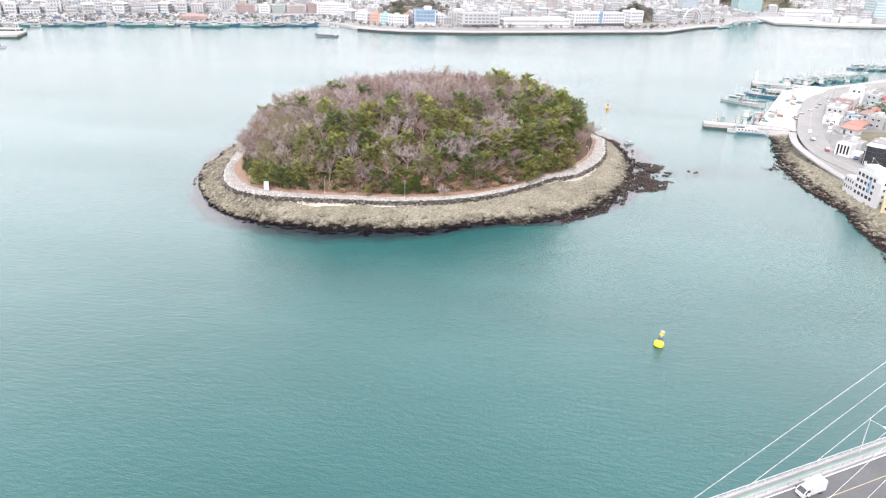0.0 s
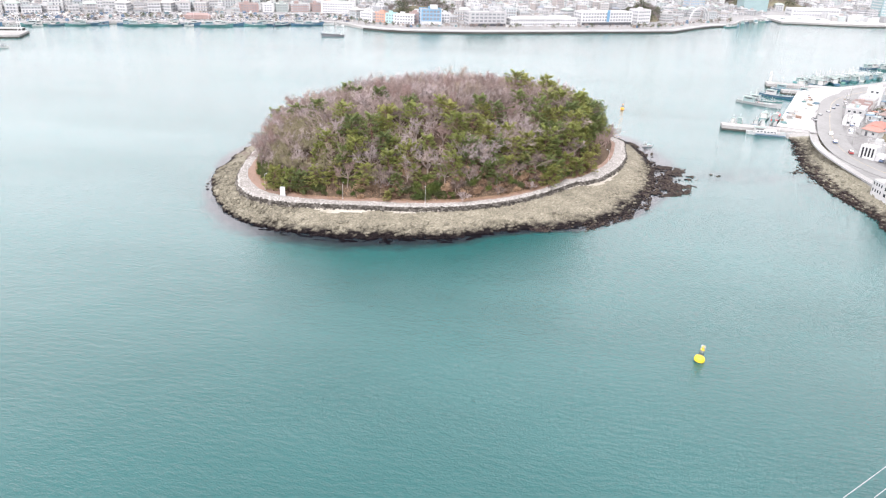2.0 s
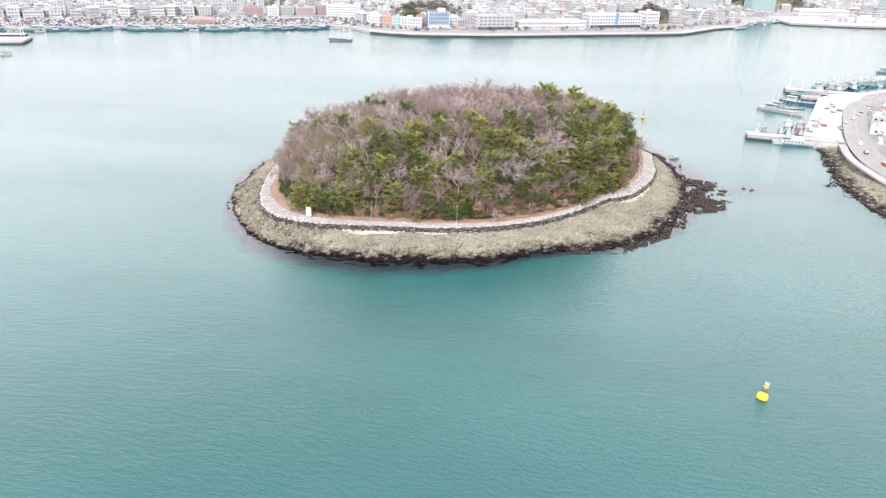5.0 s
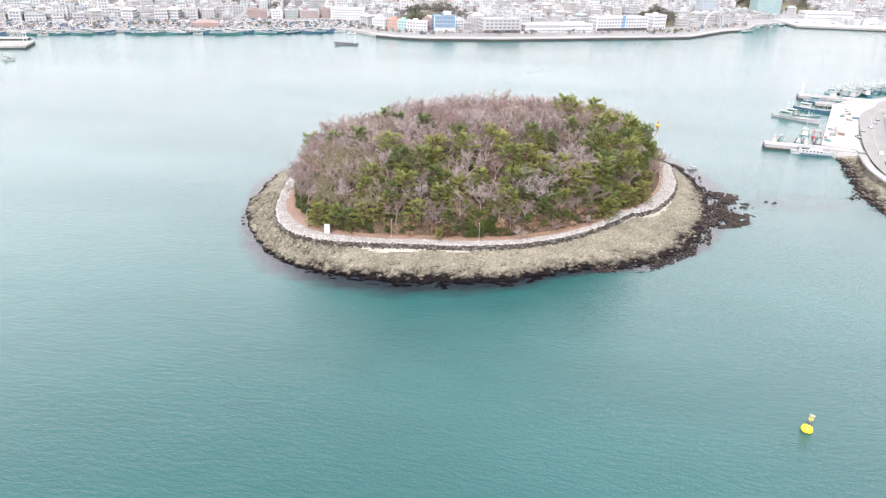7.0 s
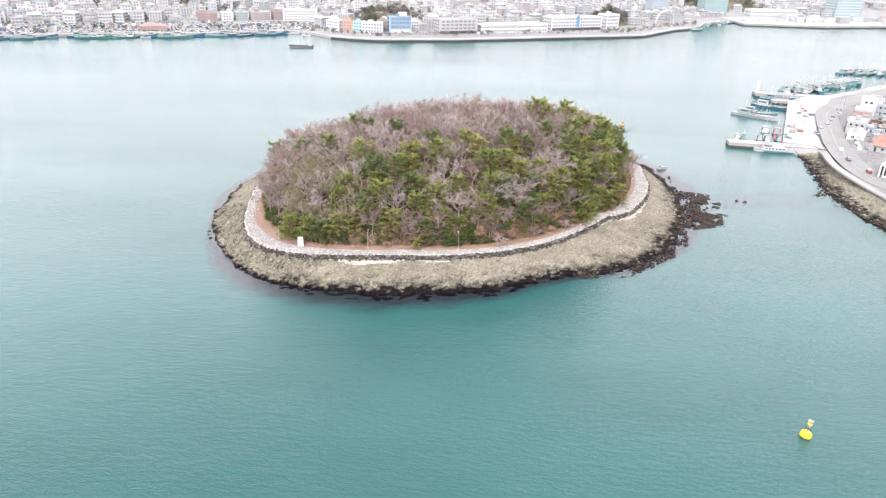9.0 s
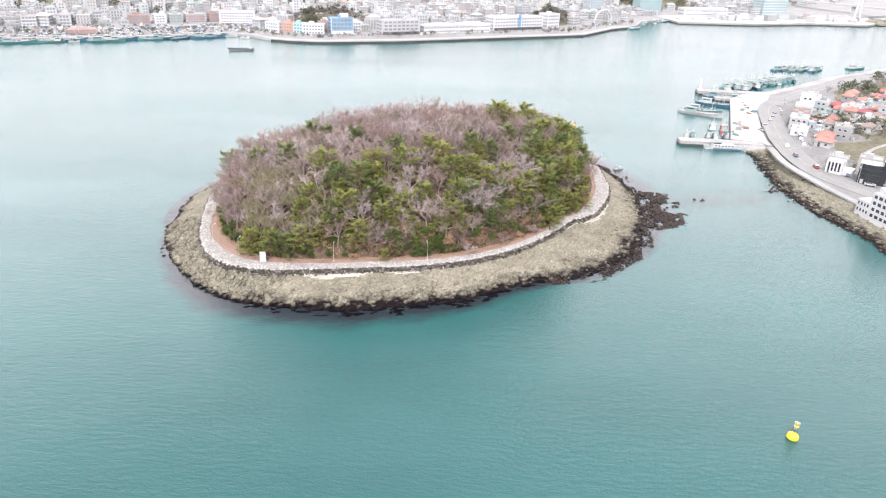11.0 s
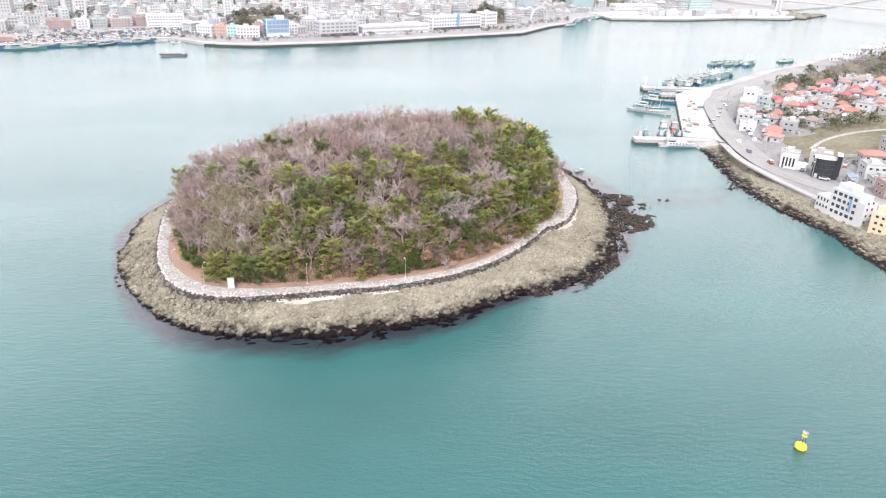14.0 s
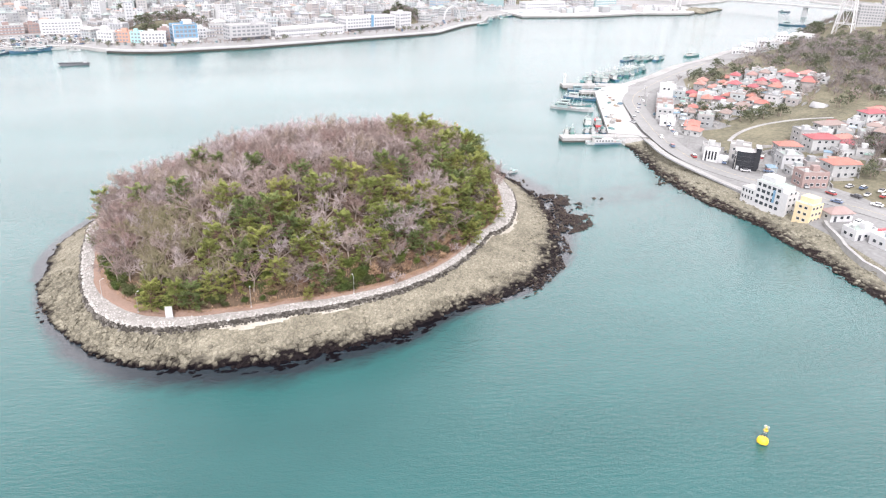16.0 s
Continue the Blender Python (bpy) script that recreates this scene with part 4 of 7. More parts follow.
# where the pines stand: the western and front slopes, the middle, the eastern grove
PINES_WEST = [(-73, 297), (-62, 280), (-50, 273), (-51, 266), (-38, 284), (-42, 289), (-29, 271), (-39, 252), (-36, 247), (-35, 242), (-33, 238), (-42, 241), (-46, 239), (-37, 236), (-40, 233), (-46, 233), (-30, 233), (-55, 234), (-61, 236), (-51, 233)]
PINES_MID = [(-27, 251), (-28, 244), (-24, 246), (-19, 259), (-24, 253), (-25, 240), (-20, 240), (-22, 236), (-17, 236), (-27, 235), (-19, 232), (-4, 256), (-2, 251), (0, 247), (-9, 240), (-6, 238), (-2, 241), (8, 261), (9, 256), (6, 248), (2, 244), (14, 259), (11, 248), (13, 244), (18, 251), (20, 247), (0, 236), (3, 239), (13, 239), (-15, 249)]
PINES_EAST = [(23, 271), (36, 299), (42, 297), (41, 286), (47, 288), (30, 267), (39, 275), (42, 271), (47, 279), (52, 277), (30, 261), (32, 257), (41, 266), (47, 269), (51, 268), (36, 260), (41, 261), (46, 263), (32, 253), (37, 256), (25, 248), (20, 244), (34, 250), (27, 263), (36, 264), (44, 266), (29, 255), (25, 252), (54, 278), (24, 288), (30, 292), (50, 291), (58, 302), (52, 308), (60, 312), (44, 298), (55, 295), (57, 290), (53, 301), (34, 279), (36, 270), (44, 281), (37, 291), (50, 284), (28, 257), (56, 284)]
rng = random.Random(11)
taken = []
for x, y in PINES_WEST + PINES_MID + PINES_EAST:
    if any((x - u) ** 2 + (y - v) ** 2 < (17 if x < 22 else 11) for u, v, _ in taken):
        continue
    a, r = math.degrees(math.atan2(y - IC.y, x - IC.x)), math.hypot(x - IC.x, y - IC.y)
    edge = r / tree_r(a)
    k = rng.choice((0, 1, 2, 4, 0, 1, 3))
    size = rng.uniform(0.98, 1.24) * (0.86 if edge > 0.93 else 0.9 if x > 44 else 1.0) * (1.08 if (x, y) in ((24, 288), (30, 292)) else 1.1 if (x, y) == (-73, 297) else 1)
    plant(("pine", k), x, y, island_z(x, y) - 0.2, size, rng.uniform(0, 6.28))
    taken.append((x, y, 2.1))
# pines at the foot of the front and eastern slopes
for k in range(34):
    a = -122 + 3.6 * k + rng.uniform(-1.2, 1.2)
    x, y = polar(a, tree_r(a) - rng.uniform(2.2, 4.5))
    if rng.random() < 0.35 or any((x - u) ** 2 + (y - v) ** 2 < 13 for u, v, _ in taken):
        continue
    plant(("pine", rng.choice((0, 1, 2, 3))), x, y, island_z(x, y) - 0.3, rng.uniform(0.62, 0.85), rng.uniform(0, 6.28))
    taken.append((x, y, 1.6))
tries = 0
planted = 0
farwood = Acc()
while tries < 12000 and planted < 500:
    tries += 1
    a, f = rng.uniform(0, 360), math.sqrt(rng.uniform(0, 1))
    r = f * (tree_r(a) - 1.0)
    x, y = polar(a, r)
    if any((x - u) ** 2 + (y - v) ** 2 < (g + (1.0 if f > 0.82 else 2.3)) ** 2 for u, v, g in taken):
        continue
    # the far slope carries more pines
    key = ("pine", rng.choice((0, 1, 2))) if y > 318 and x > 34 and rng.random() < 0.3 or x > 46 and rng.random() < 0.75 else ("vine", rng.randrange(2)) if -64 < x < -42 and y < 264 and rng.random() < 0.6 else ("bare", rng.randrange(5))
    s, rz = rng.uniform(1.0, 1.5) * (0.8 if f > 0.95 else 0.9 if f > 0.85 else 1) * (1.06 if x < -35 else 0.85 if x > 52 else 1), rng.uniform(0, 6.28)
    if key[0] == "bare" and y > 304:
        # the far slope's wood, past counting, is one mesh
        c, n = math.cos(rz) * s, math.sin(rz) * s
        z = island_z(x, y) - 1.6
        for mi in (0, 1):
            acc = BARE[key[1]][mi]
            farwood.add([(x + c * u - n * v, y + n * u + c * v, z + s * w) for u, v, w in acc.v], acc.f, mi)
    else:
        s *= 0.74 if key[0] == "pine" else 1
        plant(key, x, y, island_z(x, y) - (1.6 if s > 1.15 and f < 0.85 else 0.3), s, rz)
    taken.append((x, y, 2.0 if y < 305 else 4.2))
    planted += 1

tagged(part("leafless_wood", farwood, [BARK, CRESTTWIG]), "leafless grey-brown wood over the crest of the island", "wood", kind="stuff")

# undergrowth at the wood's edge and up the front slope
SHRUBS = (("shrub", SHRUBLEAF, "low dense green shrub at the edge of the wood"), ("shrub", SHRUBLEAF, "rounded evergreen bush under the pines"), ("grass_clump", STRAW, "clump of dry straw-coloured grass at the wood's edge"), ("brush", BRUSHTWIG, "leafless reddish-brown brush under the trees"))
shrubs = []
for k in range(300):
    a = rng.uniform(-178, -2) if k < 275 else rng.uniform(100, 185)
    x, y = polar(a, tree_r(a) - rng.uniform(0.1, 9.0) * rng.random())
    m = Matrix.Translation((x, y, island_z(x, y) - 0.25)) @ Euler((0, 0, rng.uniform(0, 6.28))).to_matrix().to_4x4()
    if k < 4:
        name, material, label = SHRUBS[k]
        shrub = tagged(part(name, shrub_mesh(200 + k), material, m=m), label, "shrub", "undergrowth at the wood's edge")
        shrubs.append(shrub)
    else:
        shrub = copy_thing(shrubs[rng.choice((0, 1, 1, 0) if a < -122 or -100 < a < -88 else (0, 1, 2, 2, 3, 3, 3))], m)
    s = rng.uniform(0.8, 1.75)
    shrub.scale = (s, s, s * rng.uniform(0.7, 1.15))
for k in range(80):
    a = rng.uniform(-112, -20)
    x, y = polar(a, tree_r(a) - rng.uniform(0.3, 9.0))
    shrub = copy_thing(shrubs[rng.choice((2, 3, 3))], Matrix.Translation((x, y, island_z(x, y) - 0.25)) @ Euler((0, 0, rng.uniform(0, 6.28))).to_matrix().to_4x4())
    s = rng.uniform(0.8, 1.5)
    shrub.scale = (s, s, s * rng.uniform(0.6, 1.0))
for k in range(46):
    a = rng.uniform(-176, -2)
    x, y = polar(a, tree_r(a) - rng.uniform(0.5, 7))
    plant(("bare", rng.randrange(5)), x, y, island_z(x, y) - 0.2, rng.uniform(0.45, 0.75), rng.uniform(0, 6.28), "young leafless tree at the edge of the wood")

# young trees on stakes along the path
for x, y, s in ((-22.4, 229.4, 0.42), (-50.6, 232.8, 0.3), (2.8, 231.2, 0.4), (15.2, 238.2, 0.36), (27, 245.5, 0.34), (38, 257.4, 0.3), (47, 265, 0.3), (-76, 285, 0.42)):
    plant(("pine", 0) if x < -20 else ("bare", 2), x, y, island_z(x, y) - 0.05, s if x < -20 else s + 0.15, x, "young tree planted beside the island path", "young trees along the path")

# ---- stones of the shore ----
rng = random.Random(5)
big, rest = [], Acc()
for k in range(9000):
    a = rng.uniform(-180, 180) if k < 1400 else rng.uniform(-180, 16)
    rw, rs = wall_r(a), water_r(a)
    f = rng.uniform(0.06, 1.05) if k % 3 else rng.uniform(0.62, 1.05)
    r = rw + (rs - rw) * f
    west = a < -140
    if r - rw < sand_w(a) + 0.4 or (f < 0.45 and not west and rng.random() < 0.6):
        continue
    x, y = polar(a, r)
    if noise.noise((x * 0.09, y * 0.09, 8)) < 0.02 and rng.random() < 0.7:
        continue
    low = f > 0.5
    size = (0.16 + (0.95 if low else 0.45) * rng.random() ** 3.0 + (rng.uniform(0.0, 0.3) if a < -80 and low else 0)) * (0.66 if a > -70 else 0.78 if f < 0.6 else 0.9)
    z = island_z(x, y) + size * rng.uniform(-0.32, 0.08)
    z += 0.22 * size if low and size > 0.5 else 0
    # the beds of rock strike aslant to the shore
    strike = rng.gauss(1.0, 0.4)
    if size > 0.58 and len(big) < 300 and a < 8 and f < 1.0:
        big.append((x, y, z, size, strike))
    elif rng.random() < 0.55:
        rest.block(x, y, z, size * 1.15, strike, rng)
    else:
        rest.stone(x, y, z, size, rng.uniform(0.35, 0.7), strike, rng, long=rng.uniform(1.0, 2.2))
# ledges of bedrock on the western shore
for k in range(700):
    a = rng.uniform(-182, -132)
    rw, rs = wall_r(a), water_r(a)
    x, y = polar(a, rw + 0.8 + (rs - rw - 0.4) * rng.random())
    rest.block(x, y, island_z(x, y) - 0.12, rng.uniform(0.5, 1.0), rng.gauss(1.05, 0.18), rng, long=rng.uniform(1.6, 3.2))
kinds = []
for k in range(8):
    s = Acc().block(0, 0, 0, 1.1, 0, rng, long=1.0 + 0.14 * k) if k % 2 else Acc().stone(0, 0, 0, 1.0, 0.65, 0, rng, long=1.0 + 0.12 * k)
    kinds.append(s.mesh("boulder", STONE))
tagged(part("shore_stones", rest, STONE, island, "loose olive-grey stones of the tidal shore"), kind="stuff")
for x, y, z, size, strike in big:
    b = part("boulder", rng.choice(kinds), None, island, m=Matrix.Translation((x, y, z)) @ Euler((rng.gauss(0, 0.2), rng.gauss(0, 0.2), strike)).to_matrix().to_4x4())
    b.scale = (size, size, size * rng.uniform(0.9, 1.4))

# the sea wall: two courses of rough dark blocks with a pale rubble edge on the path
wall_blocks, path_stones = Acc(), Acc()
a = -180.0
while a < 180:
    r = wall_r(a)
    jag = 0.35 * noise.noise((a * 0.35, 0, 11))
    for course, zz in ((0, 3.5), (1, 4.15), (2, 4.7)):
        x, y = polar(a + rng.uniform(-0.1, 0.1), r + 0.3 + jag - 0.14 * course + rng.uniform(-0.3, 0.34))
        if rng.random() < 0.55:
            wall_blocks.block(x, y, zz + rng.uniform(-0.2, 0.16), rng.uniform(0.34, 0.68), rng.uniform(0, 3.14), rng, long=1.3)
        else:
            wall_blocks.stone(x, y, zz + rng.uniform(-0.22, 0.16), rng.uniform(0.26, 0.62), rng.uniform(0.65, 0.95), rng.uniform(0, 3.14), rng)
    for k in range(9):
        f = 0.02 + 0.98 * rng.random() ** 1.25 if k else rng.uniform(-0.02, 0.12)
        x, y = polar(a + rng.uniform(-0.4, 0.4), r - 0.1 + jag - (path_w(a) - 0.3) * f)
        size = rng.uniform(0.14, 0.36) * (1.3 if f < 0.2 else 0.9)
        if rng.random() < 0.5:
            path_stones.block(x, y, island_z(x, y) + size * 0.2, size, rng.uniform(0, 3.14), rng, long=1.2)
        else:
            path_stones.stone(x, y, island_z(x, y) + size * 0.15, size, rng.uniform(0.55, 0.85), rng.uniform(0, 3.14), rng)
    a += 0.75 / r * 57.3
tagged(part("wall_stones", wall_blocks, WALLSTONE, island, "rough dark stones of the low sea wall"), kind="stuff")
tagged(part("path_stones", path_stones, PALESTONE, island, "pale rubble along the island path"), kind="stuff")

# dead grass along the inner side of the path
grass = Acc()
for k in range(5200):
    a = rng.uniform(-178, 0)
    x, y = polar(a, tree_r(a) + rng.uniform(-2.5, 1.6))
    z = island_z(x, y) - 0.03
    for _ in range(3):
        t, h = rng.uniform(0, 6.28), rng.uniform(0.25, 0.7)
        u = (0.06 * math.cos(t), 0.06 * math.sin(t))
        grass.add([(x - u[0], y - u[1], z), (x + u[0], y + u[1], z), (x + rng.gauss(0, 0.2), y + rng.gauss(0, 0.2), z + h)], [(0, 1, 2)])
tagged(part("dead_grass", grass, STRAW), "dry reddish grass along the path", "grass", kind="stuff")

# seaweed afloat along the low front shore, thinning seawards; packed to imitate the island's dark reflection too
weedmat = Acc()
for k in range(4200):
    a = rng.gauss(-100, 24)
    if not -150 < a < -40:
        continue
    out = rng.random() ** 1.8 * lerp_table(a, [(-150, 1.0), (-138, 2.0), (-126, 5.5), (-112, 6.5), (-98, 6.0), (-85, 5.0), (-72, 3.0), (-60, 2.0), (-40, 1.4)])
    x, y = polar(a, water_r(a) - 0.8 + out)
    if noise.noise((x * 0.22, y * 0.45, 6)) + 0.5 * noise.noise((x * 0.7, y * 1.2, 3)) < -0.15 + 0.09 * out and out > 0.6:
        continue
    weedmat.stone(x, y, 0.015, rng.uniform(0.2, 0.5) * (1 if out < 2 else 0.7), 0.09, rng.gauss(0.25, 0.25), rng, long=rng.uniform(1.6, 3.4))
tagged(part("seaweed", weedmat, WEED), "dark purple-brown seaweed afloat along the rocks", "seaweed", kind="stuff")

# the weedy reef off the eastern point, and stray rocks in the channel
reef = Acc()
REEFOUT = [(-62, 62), (-55, 68), (-47.7, 73.5), (-37, 76.3), (-30, 79), (-21.8, 82), (-15, 82), (-11.3, 83), (-9, 95), (-6.4, 99.7), (-1.7, 102), (6, 108), (11.7, 106.5), (14, 100), (18, 98.5), (25, 102), (30, 107.5), (36, 111)]
for k in range(9000):
    a = rng.uniform(-60, 34) if k % 3 == 0 else rng.uniform(-11.5, 13.5)
    r0, r1 = water_r(a) - lerp_table(a, [(-40, 2), (-18, 2.5), (-8, 3), (5, 4), (13, 3), (18, 1.5), (34, 1.5)]), lerp_table(a, REEFOUT)
    f = rng.random() ** 0.8
    r = r0 + (r1 - r0) * f
    x, y = polar(a, r)
    gap = noise.noise((x * 0.16, y * 0.16, 2)) + 0.4 * noise.noise((x * 0.5, y * 0.5, 5))
    if gap < -0.3 + 0.36 * f or (f < 0.3 and rng.random() < 0.5):
        continue
    size = 0.13 + 0.3 * rng.random() ** 2.2
    hgt = max(island_z(x, y) + 0.05, 0.5 * (1 - f) - 0.05 + 0.2 * noise.noise((x * 0.3, y * 0.3, 1)) - (0.2 if f > 0.85 else 0))
    reef.stone(x, y, hgt, size, rng.uniform(0.45, 0.75), rng.uniform(0, 3.14), rng, long=1.4)
tagged(part("reef", reef, REEF), "low reef of seaweed-black rocks off the point", "reef", kind="stuff")
stray = Acc()
for cx, cy, sx, sy, n in ((107, 288, 1.6, 0.6, 4), (-88, 256, 1.2, 3.5, 22), (86, 320, 2.5, 5, 22), (143, 297, 2.0, 1.8, 14)):
    for _ in range(n):
        stray.stone(rng.gauss(cx, sx), rng.gauss(cy, sy), rng.uniform(-0.25, 0.15), 0.3 + 0.4 * rng.random() ** 2, 0.6, rng.uniform(0, 3), rng, long=1.3)
# weed-covered boulders at the foot of the town's bank
for k in range(620):
    y = rng.uniform(214, 318) if k % 3 == 0 else rng.uniform(258, 314)
    out = lerp_table(y, [(214, 0), (258, 2), (268, 0.5), (279, -2), (289, -5), (293, -7), (300, -4.5), (308, -1.5), (318, 0)])
    wide = lerp_table(y, [(214, 3), (255, 4.5), (270, 6.5), (296, 6), (305, 4), (318, 3)])
    if y > 302 and rng.random() < 0.7:
        continue
    x = shore_x(y) + out + (wide - out) * rng.random()
    if noise.noise((x * 0.2, y * 0.2, 4)) < -0.2 + (0.25 if x < shore_x(y) else 0):
        continue
    size = 0.22 + 0.5 * rng.random() ** 2.2
    stray.stone(x, y, max(-0.1, town_z(x, y)) + size * rng.uniform(0.0, 0.3), size, rng.uniform(0.5, 0.8), rng.uniform(0, 3), rng, long=rng.uniform(1.0, 1.5))
tagged(part("stray_rocks", stray, REEF), "black weed-covered rocks awash in the channel", "rocks", kind="stuff")

# stones along the town's shore
bank = Acc()
for k in range(3000):
    y = rng.uniform(130, 350)
    d = rng.uniform(-1.5, 12.5) if k % 2 else rng.uniform(-1.5, 5)
    x = shore_x(y) + d
    size = 0.2 + 0.65 * rng.random() ** 3.5
    bank.stone(x, y, town_z(x, y) + size * 0.12, size, rng.uniform(0.45, 0.8), rng.uniform(0, 3.14), rng, long=rng.uniform(0.9, 1.4))
tagged(part("rock_bank", bank, BANKSTONE, town, "bank of rough rocks below the promenade"), kind="stuff")

# ---- small things on the island ----
def lamp_post(h=5.2):
    t = thing("street_lamp", "slender white street lamp on the island path", "street lamp", "lamps along the island path")
    part("pole", Acc().rod((0, 0, -0.1), (0, 0, h), 0.065, 0.045, 8), METAL, t)
    part("base_plate", Acc().box(0, 0, -0.1, 0.42, 0.42, 0.25, taper=0.8), METAL, t)
    part("arm", Acc().rod((0, 0, h - 0.1), (0.75, 0, h + 0.28), 0.04, 0.03, 6), METAL, t)
    part("lantern", Acc().box(0.95, 0, h + 0.2, 0.55, 0.26, 0.13, taper=0.8), WHITE, t)
    return t


lamp = lamp_post()
for k, (x, y, rz) in enumerate(((-72.8, 248.2, 0.5), (-64.2, 237.2, 0.9), (-37, 230.4, 1.4), (-9.7, 229.6, 1.7), (14.4, 239.4, 2.2), (62, 282.5, 2.7))):
    m = Matrix.Translation((x, y, island_z(x, y))) @ Euler((0, 0, rz)).to_matrix().to_4x4()
    if k:
        copy_thing(lamp, m)
    else:
        lamp.matrix_basis = m

board = thing("notice_board", "white upright notice board on two posts beside the island path", "sign", m=Matrix.Translation((-57, 231.4, island_z(-57, 231.4))) @ Euler((0, 0, -0.12)).to_matrix().to_4x4())
part("panel", Acc().box(0, 0, 0.35, 1.75, 0.3, 2.9, taper=0.96), WHITE, board)
for s in (-1, 1):
    part("post", Acc().rod((s * 0.7, 0.18, -0.2), (s * 0.7, 0.18, 3.0), 0.07, sides=8), METAL, board)
part("plinth", Acc().box(0, 0, -0.15, 2.1, 0.8, 0.5), CONCRETE, board)
part("lettering_bar", Acc().box(0, -0.155, 2.3, 1.0, 0.03, 0.3).box(0, -0.155, 1.7, 1.2, 0.03, 0.12).box(0, -0.155, 1.45, 1.2, 0.03, 0.12), METAL, board, "grey bars of unreadable writing")


# ---- buoys ----
def buoy(x, y, paint, label, size, lean):
    b = thing("navigation_buoy", label, "buoy", m=Matrix.Translation((x, y, 0)) @ Euler((radians(lean[0]), radians(lean[1]), 0.0)).to_matrix().to_4x4() @ Matrix.Scale(size, 4))
    part("float", Acc().lathe([(0.5, -0.9), (1.1, -0.5), (1.4, -0.1), (1.5, 0.45), (1.4, 1.05), (1.15, 1.45), (0.6, 1.6), (0.25, 1.62)], sides=28), paint, b, "domed yellow float body", smooth=True)
    part("rubbing_band", Acc().lathe([(1.4, -0.12), (1.46, -0.1), (1.5, 0.05), (1.44, 0.08)], sides=28), DARKSTEEL, b)
    for k in range(4):
        t = math.pi / 2 * k + 0.78
        part("leg", Acc().rod((0.75 * math.cos(t), 0.75 * math.sin(t), 1.45), (0.4 * math.cos(t), 0.4 * math.sin(t), 3.7), 0.07, sides=6), DARKSTEEL, b)
    for k in range(4):
        t, u = math.pi / 2 * k + 0.78, math.pi / 2 * (k + 1) + 0.78
        part("brace", Acc().rod((0.6 * math.cos(t), 0.6 * math.sin(t), 2.2), (0.6 * math.cos(u), 0.6 * math.sin(u), 2.2), 0.035, sides=5), DARKSTEEL, b)
    part("platform", Acc().lathe([(0.58, 3.6), (0.64, 3.63), (0.64, 3.74), (0.56, 3.77)], sides=14), paint, b)
    part("equipment_drum", Acc().lathe([(0.3, 2.9), (0.4, 2.95), (0.4, 3.6), (0.3, 3.65)], sides=14), METAL, b, "off-white equipment drum")
    for k in range(8):
        t = math.pi / 4 * k + 0.4
        part("basket_rib", Acc().rod((0.48 * math.cos(t), 0.48 * math.sin(t), 3.7), (0.62 * math.cos(t), 0.62 * math.sin(t), 4.7), 0.05, sides=5), METAL, b)
    part("cage_ring", Acc().sweep([(0.64 * math.cos(math.pi / 9 * k), 0.64 * math.sin(math.pi / 9 * k), 4.72) for k in range(19)], 0.06), METAL, b)
    part("lantern", Acc().lathe([(0.3, 3.75), (0.34, 4.2), (0.3, 4.6), (0.08, 4.8)], sides=12), paint, b, "yellow lantern drum", smooth=True)
    return b


buoy(55.2, 146.2, YELLOW, "yellow navigation buoy with a lantern cage, leaning on the water", 0.8, (-3, 8))
buoy(96, 405, ORANGE, "small orange-yellow navigation buoy out in the channel", 0.7, (0, 2))

# ---- road bridge with stay cables ----
BP, BD = Vector((42.07, 70.8, 24.8)), Vector((0.91136, 0.41161, 0))
BN = Vector((-BD.y, BD.x, 0))
brz = math.atan2(BD.y, BD.x)


def on_bridge(s, off, z):
    v = BP + BD * s + BN * off
    return Vector((v.x, v.y, z))


bridge = thing("road_bridge", "two-lane road bridge with white stay cables and steel railings", "bridge", m=None)
S0, S1 = -420.0, 150.0


def run(acc, off, z, w, h, s0=S0, s1=S1):
    p = on_bridge((s0 + s1) / 2, off, z)
    return acc.box(p.x, p.y, p.z, s1 - s0, w, h, brz)


part("deck", run(run(Acc(), -5.75, 22.6, 11.9, 1.25), -5.75, 21.4, 7.5, 1.2), CONCRETE, bridge)
part("roadway", run(Acc(), -5.75, 23.855, 7.7, 0.15), BRIDGEROAD, bridge, "grey asphalt carriageway")
for off in (-2.05, -9.45):
    part("edge_line", run(Acc(), off, 24.01, 0.16, 0.012), ROADLINE, bridge)
for off in (-5.0,):
    part("centre_line", run(Acc(), off, 24.01, 0.1, 0.012), YELLOWLINE, bridge)
for off in (-0.95, -10.55):
    part("walkway", run(Acc(), off, 23.855, 0.85, 0.2), GREENWALK, bridge, "green coated footway")
    inner = off - (0.62 if off > -5 else -0.62)
    part("kerb", run(Acc(), inner, 23.86, 0.34, 0.36), LIGHTGREY, bridge)
    for z in (24.5, 24.78):
        part("guard_rail", run(Acc(), inner, z, 0.09, 0.1), LIGHTGREY, bridge)
    for k in range(48):
        part("guard_post", Acc().box(0, 0, 0, 0.1, 0.12, 0.6), LIGHTGREY, bridge, m=Matrix.Translation(on_bridge(-40 + 2.0 * k, inner, 24.22)) @ Euler((0, 0, brz)).to_matrix().to_4x4())
